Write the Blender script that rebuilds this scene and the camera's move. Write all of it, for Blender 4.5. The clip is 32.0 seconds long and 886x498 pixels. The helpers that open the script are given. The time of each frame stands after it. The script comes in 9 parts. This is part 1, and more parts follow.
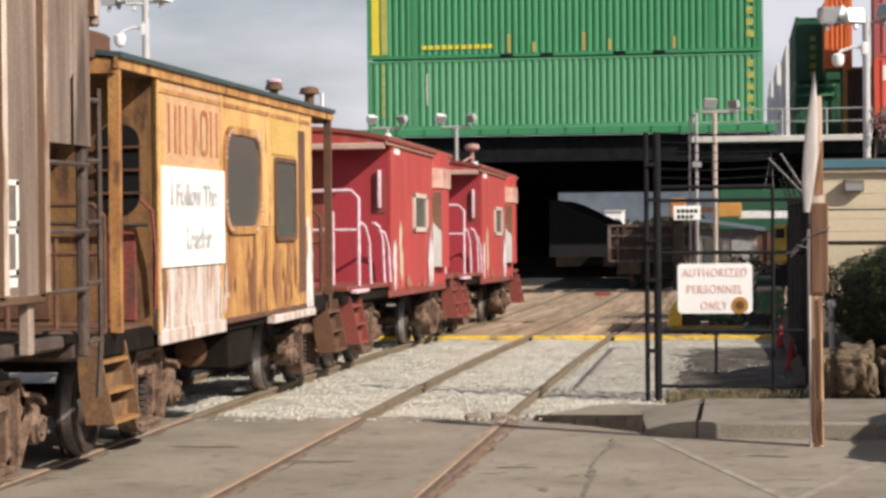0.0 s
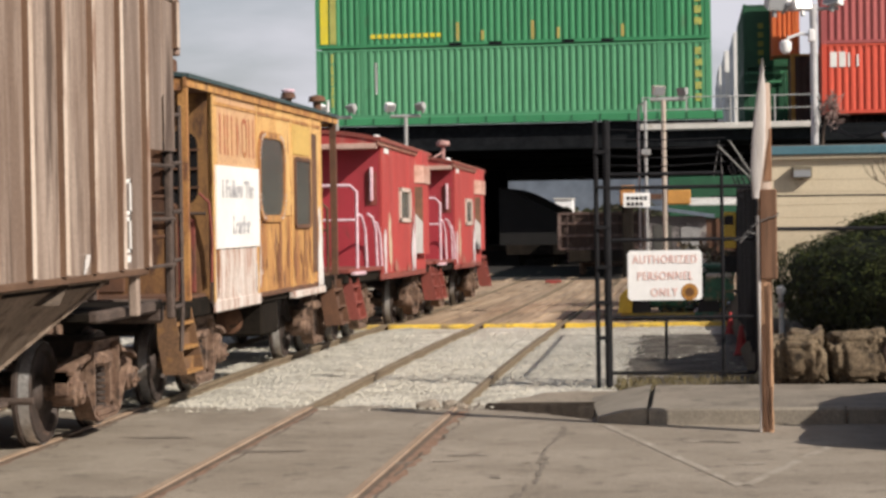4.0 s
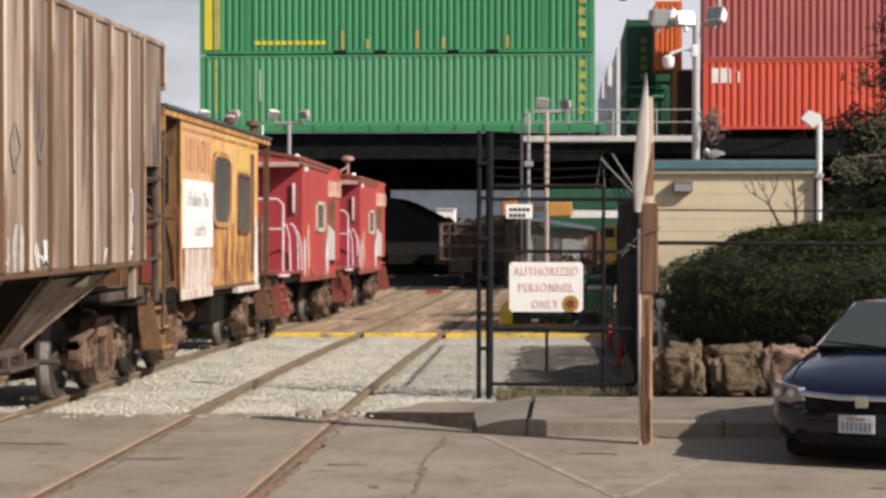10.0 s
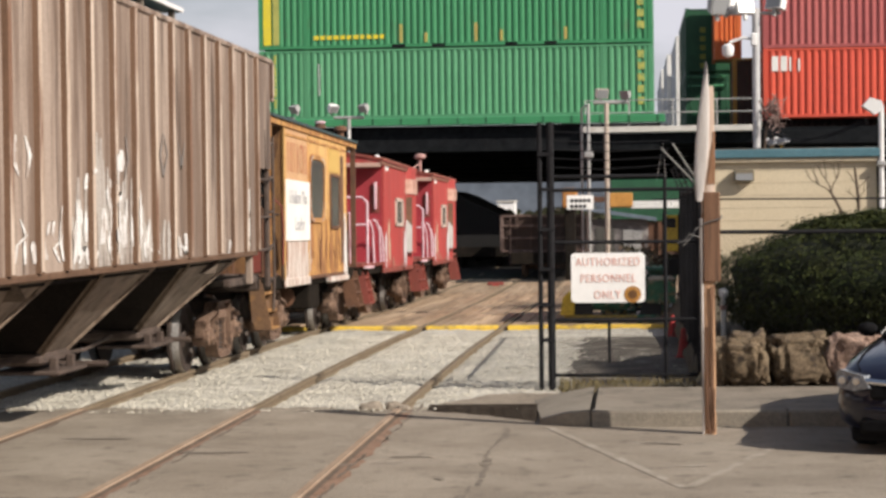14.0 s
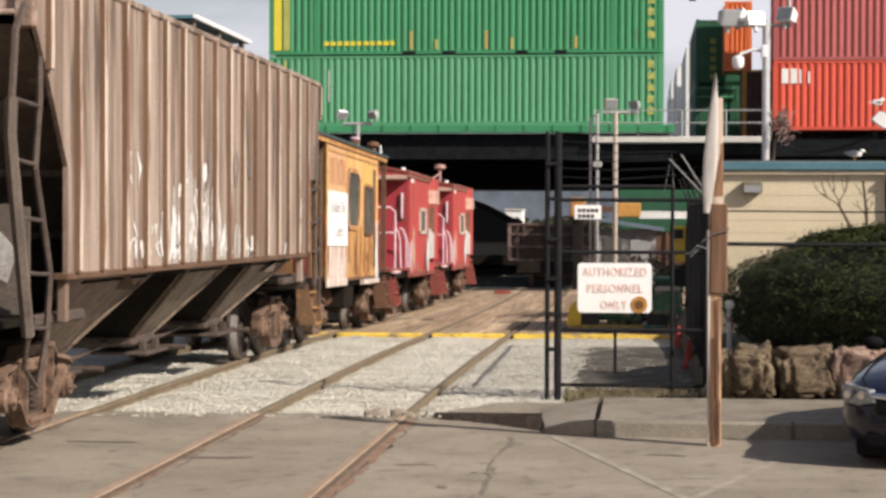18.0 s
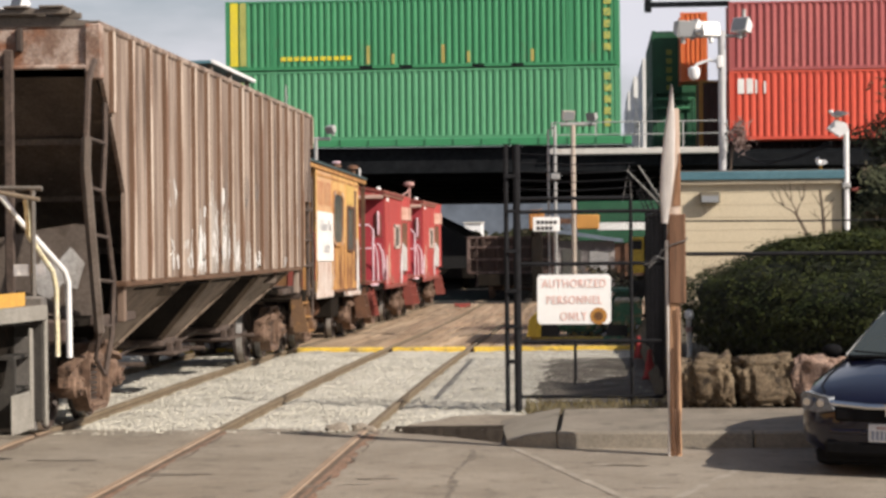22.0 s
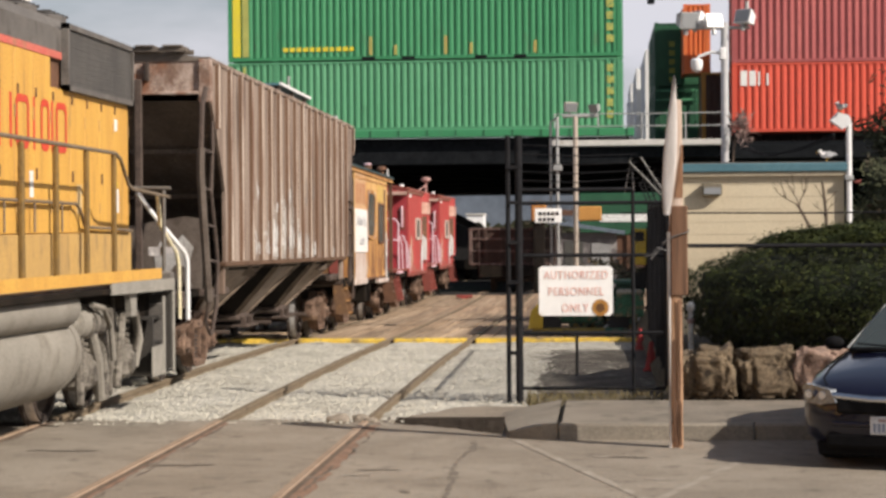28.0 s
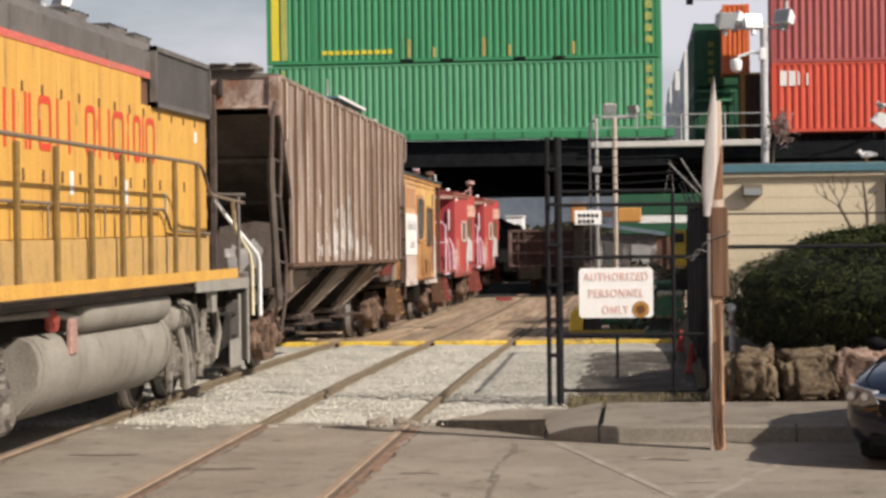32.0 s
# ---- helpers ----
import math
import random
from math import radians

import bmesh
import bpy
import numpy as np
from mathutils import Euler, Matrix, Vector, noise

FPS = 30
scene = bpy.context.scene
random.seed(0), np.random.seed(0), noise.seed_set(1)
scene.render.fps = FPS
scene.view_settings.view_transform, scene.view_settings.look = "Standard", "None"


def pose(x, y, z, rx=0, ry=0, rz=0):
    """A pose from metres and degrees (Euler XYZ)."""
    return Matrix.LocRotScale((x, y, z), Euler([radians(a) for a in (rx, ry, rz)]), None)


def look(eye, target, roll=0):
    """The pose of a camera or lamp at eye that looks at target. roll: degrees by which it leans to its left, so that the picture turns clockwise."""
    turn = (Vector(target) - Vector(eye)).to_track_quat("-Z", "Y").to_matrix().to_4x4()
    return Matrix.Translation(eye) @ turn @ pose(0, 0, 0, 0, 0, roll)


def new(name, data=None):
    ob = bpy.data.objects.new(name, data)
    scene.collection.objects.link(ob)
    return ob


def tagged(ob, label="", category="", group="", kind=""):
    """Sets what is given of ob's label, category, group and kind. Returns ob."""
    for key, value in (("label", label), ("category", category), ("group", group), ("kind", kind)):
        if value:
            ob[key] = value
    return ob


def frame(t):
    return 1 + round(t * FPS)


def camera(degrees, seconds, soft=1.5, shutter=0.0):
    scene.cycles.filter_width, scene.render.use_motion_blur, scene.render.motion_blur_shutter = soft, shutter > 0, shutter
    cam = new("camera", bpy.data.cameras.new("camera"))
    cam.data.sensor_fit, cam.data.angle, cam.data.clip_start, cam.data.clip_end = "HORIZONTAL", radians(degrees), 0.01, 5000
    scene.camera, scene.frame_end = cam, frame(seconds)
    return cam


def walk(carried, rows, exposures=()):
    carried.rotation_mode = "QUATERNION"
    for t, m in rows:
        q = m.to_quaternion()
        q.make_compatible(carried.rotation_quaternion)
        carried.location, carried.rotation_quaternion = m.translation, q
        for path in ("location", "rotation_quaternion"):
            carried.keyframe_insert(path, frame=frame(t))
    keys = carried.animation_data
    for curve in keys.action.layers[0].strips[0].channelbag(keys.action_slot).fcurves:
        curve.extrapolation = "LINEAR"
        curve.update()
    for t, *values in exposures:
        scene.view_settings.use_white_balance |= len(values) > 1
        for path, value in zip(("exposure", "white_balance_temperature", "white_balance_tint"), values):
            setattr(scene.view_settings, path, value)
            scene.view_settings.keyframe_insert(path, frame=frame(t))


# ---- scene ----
cam = camera(23.95, 32.0, soft=3.0)
PATH = (
    (0, 0.009, -0.023, 1.999, 89.248, 0.564, 8.094), (0.5, 0.002, -0.002, 1.990, 89.207, 0.793, 7.523),
    (1, 0.004, -0.027, 1.998, 89.122, 1.096, 6.909), (1.5, 0.005, -0.051, 1.994, 89.029, 0.924, 6.892),
    (2, -0.003, 0.007, 1.995, 88.913, 0.849, 7.200), (2.5, 0.004, -0.025, 1.998, 88.854, 0.848, 7.410),
    (3, 0.006, -0.024, 1.998, 89.056, 0.859, 7.070), (3.5, 0.004, -0.019, 1.998, 88.907, 0.832, 6.808),
    (4, 0.007, -0.019, 1.996, 88.926, 0.947, 6.722), (4.5, -0.003, -0.024, 2.005, 88.627, 0.041, 6.447),
    (6.5, -0.007, -0.003, 2.002, 88.418, 0.039, 5.977), (7, -0.001, -0.015, 1.994, 88.315, -0.305, 5.512),
    (7.5, -0.004, -0.016, 1.991, 88.753, -0.612, 4.528), (8, 0.005, 0.003, 1.995, 89.073, -0.713, 3.979),
    (8.5, 0.000, -0.009, 2.003, 88.942, -0.824, 3.156), (9, 0.000, 0.000, 2.000, 88.873, -0.600, 2.646),
    (9.5, 0.006, -0.015, 1.995, 89.160, 0.484, 3.149), (10, -0.006, 0.001, 1.997, 89.148, -0.032, 3.484),
    (10.5, -0.015, 0.017, 2.009, 88.754, 0.297, 2.787), (11, -0.003, 0.012, 2.011, 88.740, 0.571, 3.086),
    (11.5, -0.006, -0.011, 2.000, 89.317, 0.205, 2.966), (12, -0.003, 0.017, 1.991, 89.007, 0.095, 2.971),
    (12.5, -0.017, -0.006, 1.985, 88.638, -0.453, 3.977), (13, -0.012, 0.029, 1.988, 88.577, -0.004, 4.741),
    (13.5, -0.005, 0.057, 1.985, 88.029, 0.506, 5.013), (14, -0.012, -0.007, 1.991, 88.960, 0.677, 5.137),
    (14.5, -0.004, -0.004, 1.997, 89.026, 0.800, 4.982), (16.5, -0.017, -0.022, 1.992, 89.335, 0.159, 5.323),
    (17, -0.017, -0.032, 2.000, 89.114, -0.095, 5.308), (17.5, -0.015, -0.034, 1.989, 89.226, -0.313, 5.336),
    (18, -0.008, -0.011, 1.997, 89.159, -0.154, 5.354), (18.5, -0.009, 0.018, 1.998, 89.076, -0.084, 5.319),
    (19, -0.005, 0.015, 1.991, 89.174, 0.261, 5.211), (19.5, 0.001, -0.020, 1.998, 89.187, 0.657, 4.376),
    (20, 0.010, 0.020, 2.004, 89.086, 0.762, 3.799), (20.5, 0.001, 0.016, 2.000, 89.118, 0.964, 3.613),
    (21, -0.006, 0.017, 1.991, 88.799, 1.040, 3.531), (21.5, 0.013, 0.079, 2.004, 89.059, 0.715, 3.986),
    (22, -0.004, -0.026, 1.993, 89.536, 0.595, 4.233), (22.5, -0.005, -0.026, 1.997, 89.454, 0.474, 4.597),
    (23, -0.006, -0.048, 1.997, 89.479, 0.172, 4.938), (23.5, -0.004, -0.045, 1.997, 89.415, 0.162, 5.056),
    (24, -0.013, -0.026, 1.985, 89.673, 0.250, 5.361), (24.5, -0.006, 0.000, 1.987, 89.469, 0.461, 5.395),
    (25, -0.006, -0.012, 1.994, 89.457, 0.565, 5.263), (25.5, -0.002, -0.009, 2.004, 89.601, 0.609, 5.434),
    (27.5, -0.001, -0.006, 2.000, 89.405, 0.338, 4.970), (28, -0.001, 0.007, 1.989, 89.302, 0.433, 4.294),
    (28.5, 0.005, 0.039, 1.988, 89.137, 0.699, 4.245), (29, -0.003, 0.032, 1.989, 89.277, 0.872, 4.401),
    (29.5, -0.001, 0.014, 1.986, 89.326, 1.091, 4.364), (30, 0.003, 0.035, 1.991, 89.364, 0.870, 4.151),
    (30.5, -0.004, 0.011, 1.998, 89.433, 0.818, 4.271), (31, -0.001, 0.030, 1.990, 89.454, 0.675, 4.942),
    (31.5, -0.001, 0.025, 1.989, 89.462, 0.684, 5.246), (32, -0.004, 0.028, 1.994, 89.372, 0.753, 5.373),
)

walk(cam, [(t, pose(x, y, z, rx, ry, rz)) for t, x, y, z, rx, ry, rz in PATH], exposures=((0, 0.30), (2, 0.22), (7, 0.20), (14, 0.25), (18, 0.38), (22, 0.32), (27, 0.24), (32, 0.22)))

# ---- light: hazy daylight, sun behind the camera on the right ----
SUN_AZ, SUN_EL = radians(-30), radians(35)      # azimuth from +x towards +y
world = bpy.data.worlds.new("world")
scene.world = world
world.use_nodes = True
wn, wl = world.node_tree.nodes, world.node_tree.links
bg = wn["Background"]
sky = wn.new("ShaderNodeTexSky")
sky.sky_type, sky.sun_disc = "NISHITA", False
sky.sun_elevation, sky.sun_rotation = SUN_EL, radians(90) - SUN_AZ
sky.dust_density, sky.air_density = 2.0, 1.0
cloud_at = wn.new("ShaderNodeTexCoord")
cloud_map = wn.new("ShaderNodeMapping")
cloud_map.inputs["Scale"].default_value = (2.0, 2.0, 7.0)
cloud = wn.new("ShaderNodeTexNoise")
cloud.inputs["Scale"].default_value, cloud.inputs["Detail"].default_value = 2.2, 7.0
cloud_ramp = wn.new("ShaderNodeValToRGB")
cloud_ramp.color_ramp.elements[0].position, cloud_ramp.color_ramp.elements[1].position = 0.24, 0.56
cloud_mix = wn.new("ShaderNodeMix")
cloud_mix.data_type = "RGBA"
cloud_mix.inputs["B"].default_value = (10.2, 10.1, 11.0, 1)
wl.new(cloud_at.outputs["Generated"], cloud_map.inputs["Vector"])
wl.new(cloud_map.outputs["Vector"], cloud.inputs["Vector"])
wl.new(cloud.outputs["Fac"], cloud_ramp.inputs["Fac"])
# thin clouds near the horizon, clearer blue overhead
cloud_up = wn.new("ShaderNodeSeparateXYZ")
cloud_fade = wn.new("ShaderNodeMapRange")
cloud_fade.inputs["From Min"].default_value, cloud_fade.inputs["From Max"].default_value = 0.14, 0.45
cloud_fade.inputs["To Min"].default_value, cloud_fade.inputs["To Max"].default_value = 1.0, 0.12
cloud_cover = wn.new("ShaderNodeMath")
cloud_cover.operation = "MULTIPLY"
wl.new(cloud_at.outputs["Generated"], cloud_up.inputs["Vector"])
wl.new(cloud_up.outputs["Z"], cloud_fade.inputs["Value"])
wl.new(cloud_ramp.outputs["Color"], cloud_cover.inputs[0])
wl.new(cloud_fade.outputs["Result"], cloud_cover.inputs[1])
wl.new(cloud_cover.outputs[0], cloud_mix.inputs["Factor"])
wl.new(sky.outputs["Color"], cloud_mix.inputs["A"])
wl.new(cloud_mix.outputs["Result"], bg.inputs["Color"])
bg.inputs["Strength"].default_value = 0.060

sun_data = bpy.data.lights.new("sun", "SUN")
sun_data.energy, sun_data.angle, sun_data.color = 5.0, radians(0.7), (1.0, 0.90, 0.79)
sun = new("sun", sun_data)
sun.matrix_world = look((math.cos(SUN_EL) * math.cos(SUN_AZ) * 60, math.cos(SUN_EL) * math.sin(SUN_AZ) * 60, math.sin(SUN_EL) * 60), (0, 0, 0))


# ---- materials ----
def mat(name, c1, c2=None, c3=None, rough=0.75, metal=0.0, blotch=1.5, mix=(0.4, 0.65), spots=(0.62, 0.7), spot_scale=3.0, streak=1.0, grain=45.0, grain_amt=0.35, bump=0.25, rnd=0.0, coat=0.0, across=1.0):
    """Two tones in blotches (drawn out upright by streak), a third in spots, fine grain and relief."""
    m = bpy.data.materials.new(name)
    m.use_nodes = True
    n, l = m.node_tree.nodes, m.node_tree.links
    b = n["Principled BSDF"]
    b.inputs["Roughness"].default_value, b.inputs["Metallic"].default_value = rough, metal
    b.inputs["Coat Weight"].default_value = coat
    at = n.new("ShaderNodeTexCoord")
    mp = n.new("ShaderNodeMapping")
    mp.inputs["Scale"].default_value = (across, across, across / streak)
    l.new(at.outputs["Object"], mp.inputs["Vector"])

    def tex(scale, vec, detail=5.0):
        t = n.new("ShaderNodeTexNoise")
        t.inputs["Scale"].default_value, t.inputs["Detail"].default_value, t.inputs["Roughness"].default_value = scale, detail, 0.62
        l.new(vec, t.inputs["Vector"])
        return t.outputs["Fac"]

    def ramp(fac, lo, hi):
        r = n.new("ShaderNodeMapRange")
        r.inputs["From Min"].default_value, r.inputs["From Max"].default_value = lo, hi
        r.clamp = True
        l.new(fac, r.inputs["Value"])
        return r.outputs["Result"]

    def blend(fac, a, c, mode="MIX"):
        x = n.new("ShaderNodeMix")
        x.data_type, x.blend_type = "RGBA", mode
        if isinstance(fac, float):
            x.inputs["Factor"].default_value = fac
        else:
            l.new(fac, x.inputs["Factor"])
        for key, v in (("A", a), ("B", c)):
            if isinstance(v, tuple):
                x.inputs[key].default_value = (*v, 1)
            else:
                l.new(v, x.inputs[key])
        return x.outputs["Result"]

    big = ramp(tex(blotch, mp.outputs["Vector"]), *mix)
    col = blend(big, c1, c2 or tuple(v * 0.8 for v in c1))
    if c3:
        col = blend(ramp(tex(spot_scale, mp.outputs["Vector"], 7.0), *spots), col, c3)
    fine = tex(grain, at.outputs["Object"], 3.0)
    shade = n.new("ShaderNodeMapRange")
    shade.inputs["From Min"].default_value, shade.inputs["From Max"].default_value = 0.3, 0.7
    shade.inputs["To Min"].default_value, shade.inputs["To Max"].default_value = 1 - grain_amt, 1 + grain_amt * 0.6
    l.new(fine, shade.inputs["Value"])
    sc = n.new("ShaderNodeVectorMath")
    sc.operation = "SCALE"
    l.new(col, sc.inputs[0])
    l.new(shade.outputs["Result"], sc.inputs["Scale"])
    col = sc.outputs["Vector"]
    if rnd:
        info = n.new("ShaderNodeObjectInfo")
        geo = n.new("ShaderNodeNewGeometry")
        add = n.new("ShaderNodeMath")
        add.operation = "ADD"
        l.new(info.outputs["Random"], add.inputs[0])
        l.new(geo.outputs["Random Per Island"], add.inputs[1])
        rr = n.new("ShaderNodeMapRange")
        rr.inputs["From Max"].default_value = 2.0
        rr.inputs["To Min"].default_value, rr.inputs["To Max"].default_value = 1 - rnd, 1 + rnd
        l.new(add.outputs[0], rr.inputs["Value"])
        s2 = n.new("ShaderNodeVectorMath")
        s2.operation = "SCALE"
        l.new(col, s2.inputs[0])
        l.new(rr.outputs["Result"], s2.inputs["Scale"])
        col = s2.outputs["Vector"]
    l.new(col, b.inputs["Base Color"])
    if bump:
        bp = n.new("ShaderNodeBump")
        bp.inputs["Strength"].default_value, bp.inputs["Distance"].default_value = bump, 0.02
        l.new(fine, bp.inputs["Height"])
        l.new(bp.outputs["Normal"], b.inputs["Normal"])
    return m


def glass_mat(name, tint, rough=0.06):
    """Dark window glass, seen from outside."""
    m = bpy.data.materials.new(name)
    m.use_nodes = True
    b = m.node_tree.nodes["Principled BSDF"]
    b.inputs["Base Color"].default_value = (*tint, 1)
    b.inputs["Roughness"].default_value = rough
    b.inputs["Specular IOR Level"].default_value = 0.6
    return m


ASPHALT = mat("asphalt", (0.225, 0.190, 0.148), (0.315, 0.272, 0.218), (0.135, 0.112, 0.088), rough=0.92, blotch=0.8, mix=(0.36, 0.62), spots=(0.55, 0.72), spot_scale=4.2, grain=55, grain_amt=0.45, bump=0.45)
KERB = mat("kerb_concrete", (0.200, 0.172, 0.138), (0.255, 0.222, 0.180), (0.090, 0.080, 0.060), rough=0.9, blotch=1.6, spot_scale=3, spots=(0.55, 0.70), grain=70, grain_amt=0.35)
KERB_STONE = mat("kerb_stone", (0.225, 0.198, 0.160), (0.275, 0.245, 0.20), (0.13, 0.115, 0.09), rough=0.9, blotch=1.6, spot_scale=3, spots=(0.57, 0.72), grain=70, grain_amt=0.35)
SHADED_DIRT = mat("yard_dirt", (0.082, 0.070, 0.056), (0.15, 0.132, 0.110), (0.30, 0.285, 0.25), rough=0.95, blotch=1.6, mix=(0.40, 0.62), spots=(0.56, 0.66), spot_scale=2.2, grain=35, grain_amt=0.55, bump=0.8)
GRAVEL = mat("gravel_bed", (0.45, 0.43, 0.37), (0.57, 0.55, 0.485), (0.22, 0.20, 0.165), rough=0.95, blotch=0.8, spot_scale=3.5, spots=(0.54, 0.70), grain=28, grain_amt=0.6, bump=1.0)
STONE = mat("gravel_stone", (0.51, 0.487, 0.418), (0.46, 0.44, 0.37), rough=0.9, blotch=3, grain=60, grain_amt=0.3, rnd=0.4)
PLANK = mat("crossing_plank", (0.29, 0.203, 0.130), (0.43, 0.322, 0.222), (0.12, 0.076, 0.046), rough=0.92, blotch=0.9, spot_scale=2.5, spots=(0.54, 0.70), grain=30, grain_amt=0.4, rnd=0.5)
PLANK.node_tree.nodes["Mapping"].inputs["Scale"].default_value = (3.2, 0.16, 1.0)      # grain runs along the track
RAIL = mat("rail_rust", (0.150, 0.112, 0.070), (0.205, 0.158, 0.104), (0.080, 0.054, 0.034), rough=0.75, blotch=3, grain=60)
RAIL_ROAD = mat("rail_head_rust", (0.29, 0.205, 0.140), (0.36, 0.27, 0.195), (0.22, 0.14, 0.09), rough=0.7, blotch=2, grain=50)
YELLOW_PAINT = mat("yellow_paint", (0.72, 0.46, 0.05), (0.60, 0.38, 0.06), (0.30, 0.22, 0.10), rough=0.7, blotch=2, spot_scale=5)
GREEN_BOX = mat("green_steel", (0.040, 0.225, 0.095), (0.048, 0.255, 0.11), (0.06, 0.18, 0.085), rough=0.42, blotch=0.4, streak=3, spot_scale=1.5, grain=12, grain_amt=0.12, bump=0.05)
GREEN_FADED = mat("faded_green_steel", (0.075, 0.275, 0.135), (0.095, 0.31, 0.16), (0.06, 0.21, 0.10), rough=0.42, blotch=0.4, streak=3, spot_scale=1.5, grain=12, grain_amt=0.12, bump=0.05)
GREEN_DARK = mat("dark_green_steel", (0.012, 0.075, 0.035), (0.018, 0.10, 0.045), rough=0.6, grain=10, grain_amt=0.15, bump=0.05)
RED_BOX = mat("red_steel", (0.62, 0.085, 0.045), (0.56, 0.075, 0.045), (0.40, 0.07, 0.05), rough=0.55, blotch=0.5, streak=3, grain=12, grain_amt=0.12, bump=0.05)
MAROON_BOX = mat("maroon_steel", (0.335, 0.078, 0.080), (0.375, 0.095, 0.09), (0.27, 0.06, 0.06), rough=0.6, blotch=0.6, streak=3, grain=12, grain_amt=0.12, bump=0.05)
ORANGE_BOX = mat("orange_steel", (0.70, 0.16, 0.04), (0.62, 0.14, 0.04), rough=0.6, grain=12, grain_amt=0.12, bump=0.05)
WHITE_BOX = mat("white_steel", (0.80, 0.80, 0.78), (0.72, 0.72, 0.70), rough=0.6, streak=3, grain=12, grain_amt=0.12, bump=0.05)
CONT_YELLOW = mat("marking_yellow", (0.74, 0.62, 0.03), (0.66, 0.55, 0.06), rough=0.6, grain=10, grain_amt=0.1, bump=0.0)
OLD_YELLOW = mat("worn_marking_yellow", (0.46, 0.46, 0.10), (0.36, 0.40, 0.11), (0.12, 0.26, 0.10), rough=0.7, blotch=5, spots=(0.52, 0.62), spot_scale=6, grain=20)
MARK_WHITE = mat("marking_white", (0.80, 0.80, 0.78), (0.70, 0.70, 0.68), rough=0.6, grain=10, grain_amt=0.1, bump=0.0)
BLACK_STEEL = mat("black_steel", (0.012, 0.012, 0.014), (0.020, 0.020, 0.023), rough=0.8, grain=30)
BLACK_STEEL.node_tree.nodes["Principled BSDF"].inputs["Specular IOR Level"].default_value = 0.2
DARK_UNDER = mat("dark_underframe", (0.014, 0.012, 0.010), (0.024, 0.019, 0.015), (0.045, 0.03, 0.02), rough=0.9, grain=25)
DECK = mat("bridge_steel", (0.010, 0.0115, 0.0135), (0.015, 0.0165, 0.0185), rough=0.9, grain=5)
WHITE_BEAM = mat("white_beam", (0.62, 0.60, 0.56), (0.5, 0.48, 0.45), (0.3, 0.22, 0.15), rough=0.7, spot_scale=2)
TEAL = mat("teal_fascia", (0.06, 0.15, 0.19), (0.08, 0.18, 0.22), rough=0.6, grain=20, grain_amt=0.15)
SIDING = mat("cream_siding", (0.58, 0.50, 0.36), (0.54, 0.46, 0.33), (0.44, 0.37, 0.26), rough=0.85, blotch=0.9, streak=2, grain=30, grain_amt=0.12, bump=0.1)
GALV = mat("galvanised_steel", (0.42, 0.42, 0.41), (0.35, 0.35, 0.35), rough=0.5, metal=0.3, grain=30, grain_amt=0.15)
WHITE_PAINT = mat("white_paint", (0.80, 0.80, 0.80), (0.72, 0.72, 0.72), rough=0.5, grain=20, grain_amt=0.1)
LENS = glass_mat("lamp_glass", (0.25, 0.26, 0.27), 0.15)
SIGN_WHITE = mat("sign_white", (0.90, 0.90, 0.89), (0.87, 0.87, 0.86), rough=0.4, grain=10, grain_amt=0.04, bump=0)
SIGN_RED = mat("faded_red_letters", (0.80, 0.50, 0.45), (0.86, 0.68, 0.63), rough=0.6, blotch=9, grain=40, grain_amt=0.15, bump=0)
SEAL = mat("seal_gold", (0.50, 0.25, 0.05), (0.40, 0.18, 0.04), rough=0.6, grain=50)
SEAL_DARK = mat("seal_brown", (0.16, 0.07, 0.02), rough=0.6)
WEATHERED = mat("weathered_wood", (0.36, 0.33, 0.31), (0.52, 0.49, 0.47), (0.17, 0.12, 0.085), rough=0.9, blotch=16, streak=30, mix=(0.38, 0.62), spots=(0.57, 0.66), spot_scale=12, grain=140, grain_amt=0.15, bump=0.2)
RAW_WOOD = mat("split_wood", (0.40, 0.215, 0.115), (0.56, 0.35, 0.21), (0.12, 0.055, 0.03), rough=0.85, blotch=18, streak=34, mix=(0.36, 0.60), spot_scale=16, spots=(0.53, 0.60), grain=140, grain_amt=0.2, bump=0.3)
DARK_WOOD = mat("dark_board", (0.125, 0.062, 0.034), (0.185, 0.100, 0.058), (0.06, 0.032, 0.02), rough=0.85, blotch=14, streak=24, spots=(0.55, 0.66), spot_scale=11, grain=120, grain_amt=0.2)
ROCK = mat("rubble_rock", (0.135, 0.097, 0.060), (0.250, 0.190, 0.122), (0.050, 0.036, 0.024), rough=0.95, blotch=5, spot_scale=9, spots=(0.52, 0.64), grain=35, grain_amt=0.55, bump=1.0, rnd=0.3)
SOIL = mat("soil_weeds", (0.070, 0.055, 0.036), (0.10, 0.085, 0.045), (0.045, 0.05, 0.02), rough=0.95, grain=30, grain_amt=0.5, bump=0.8)
LEAF = mat("hedge_leaf", (0.026, 0.038, 0.008), (0.060, 0.069, 0.014), rough=0.75, blotch=3, grain=30, rnd=0.45)
LEAF.node_tree.nodes["Principled BSDF"].inputs["Specular IOR Level"].default_value = 0.2
NEEDLE = mat("conifer_needles", (0.050, 0.060, 0.027), (0.080, 0.084, 0.042), (0.095, 0.070, 0.046), rough=0.85, blotch=1.4, spot_scale=2.2, spots=(0.54, 0.66), grain=30, rnd=0.4)
WEED = mat("weed_leaf", (0.125, 0.105, 0.045), (0.18, 0.14, 0.07), (0.07, 0.08, 0.03), rough=0.8, grain=30, rnd=0.4)
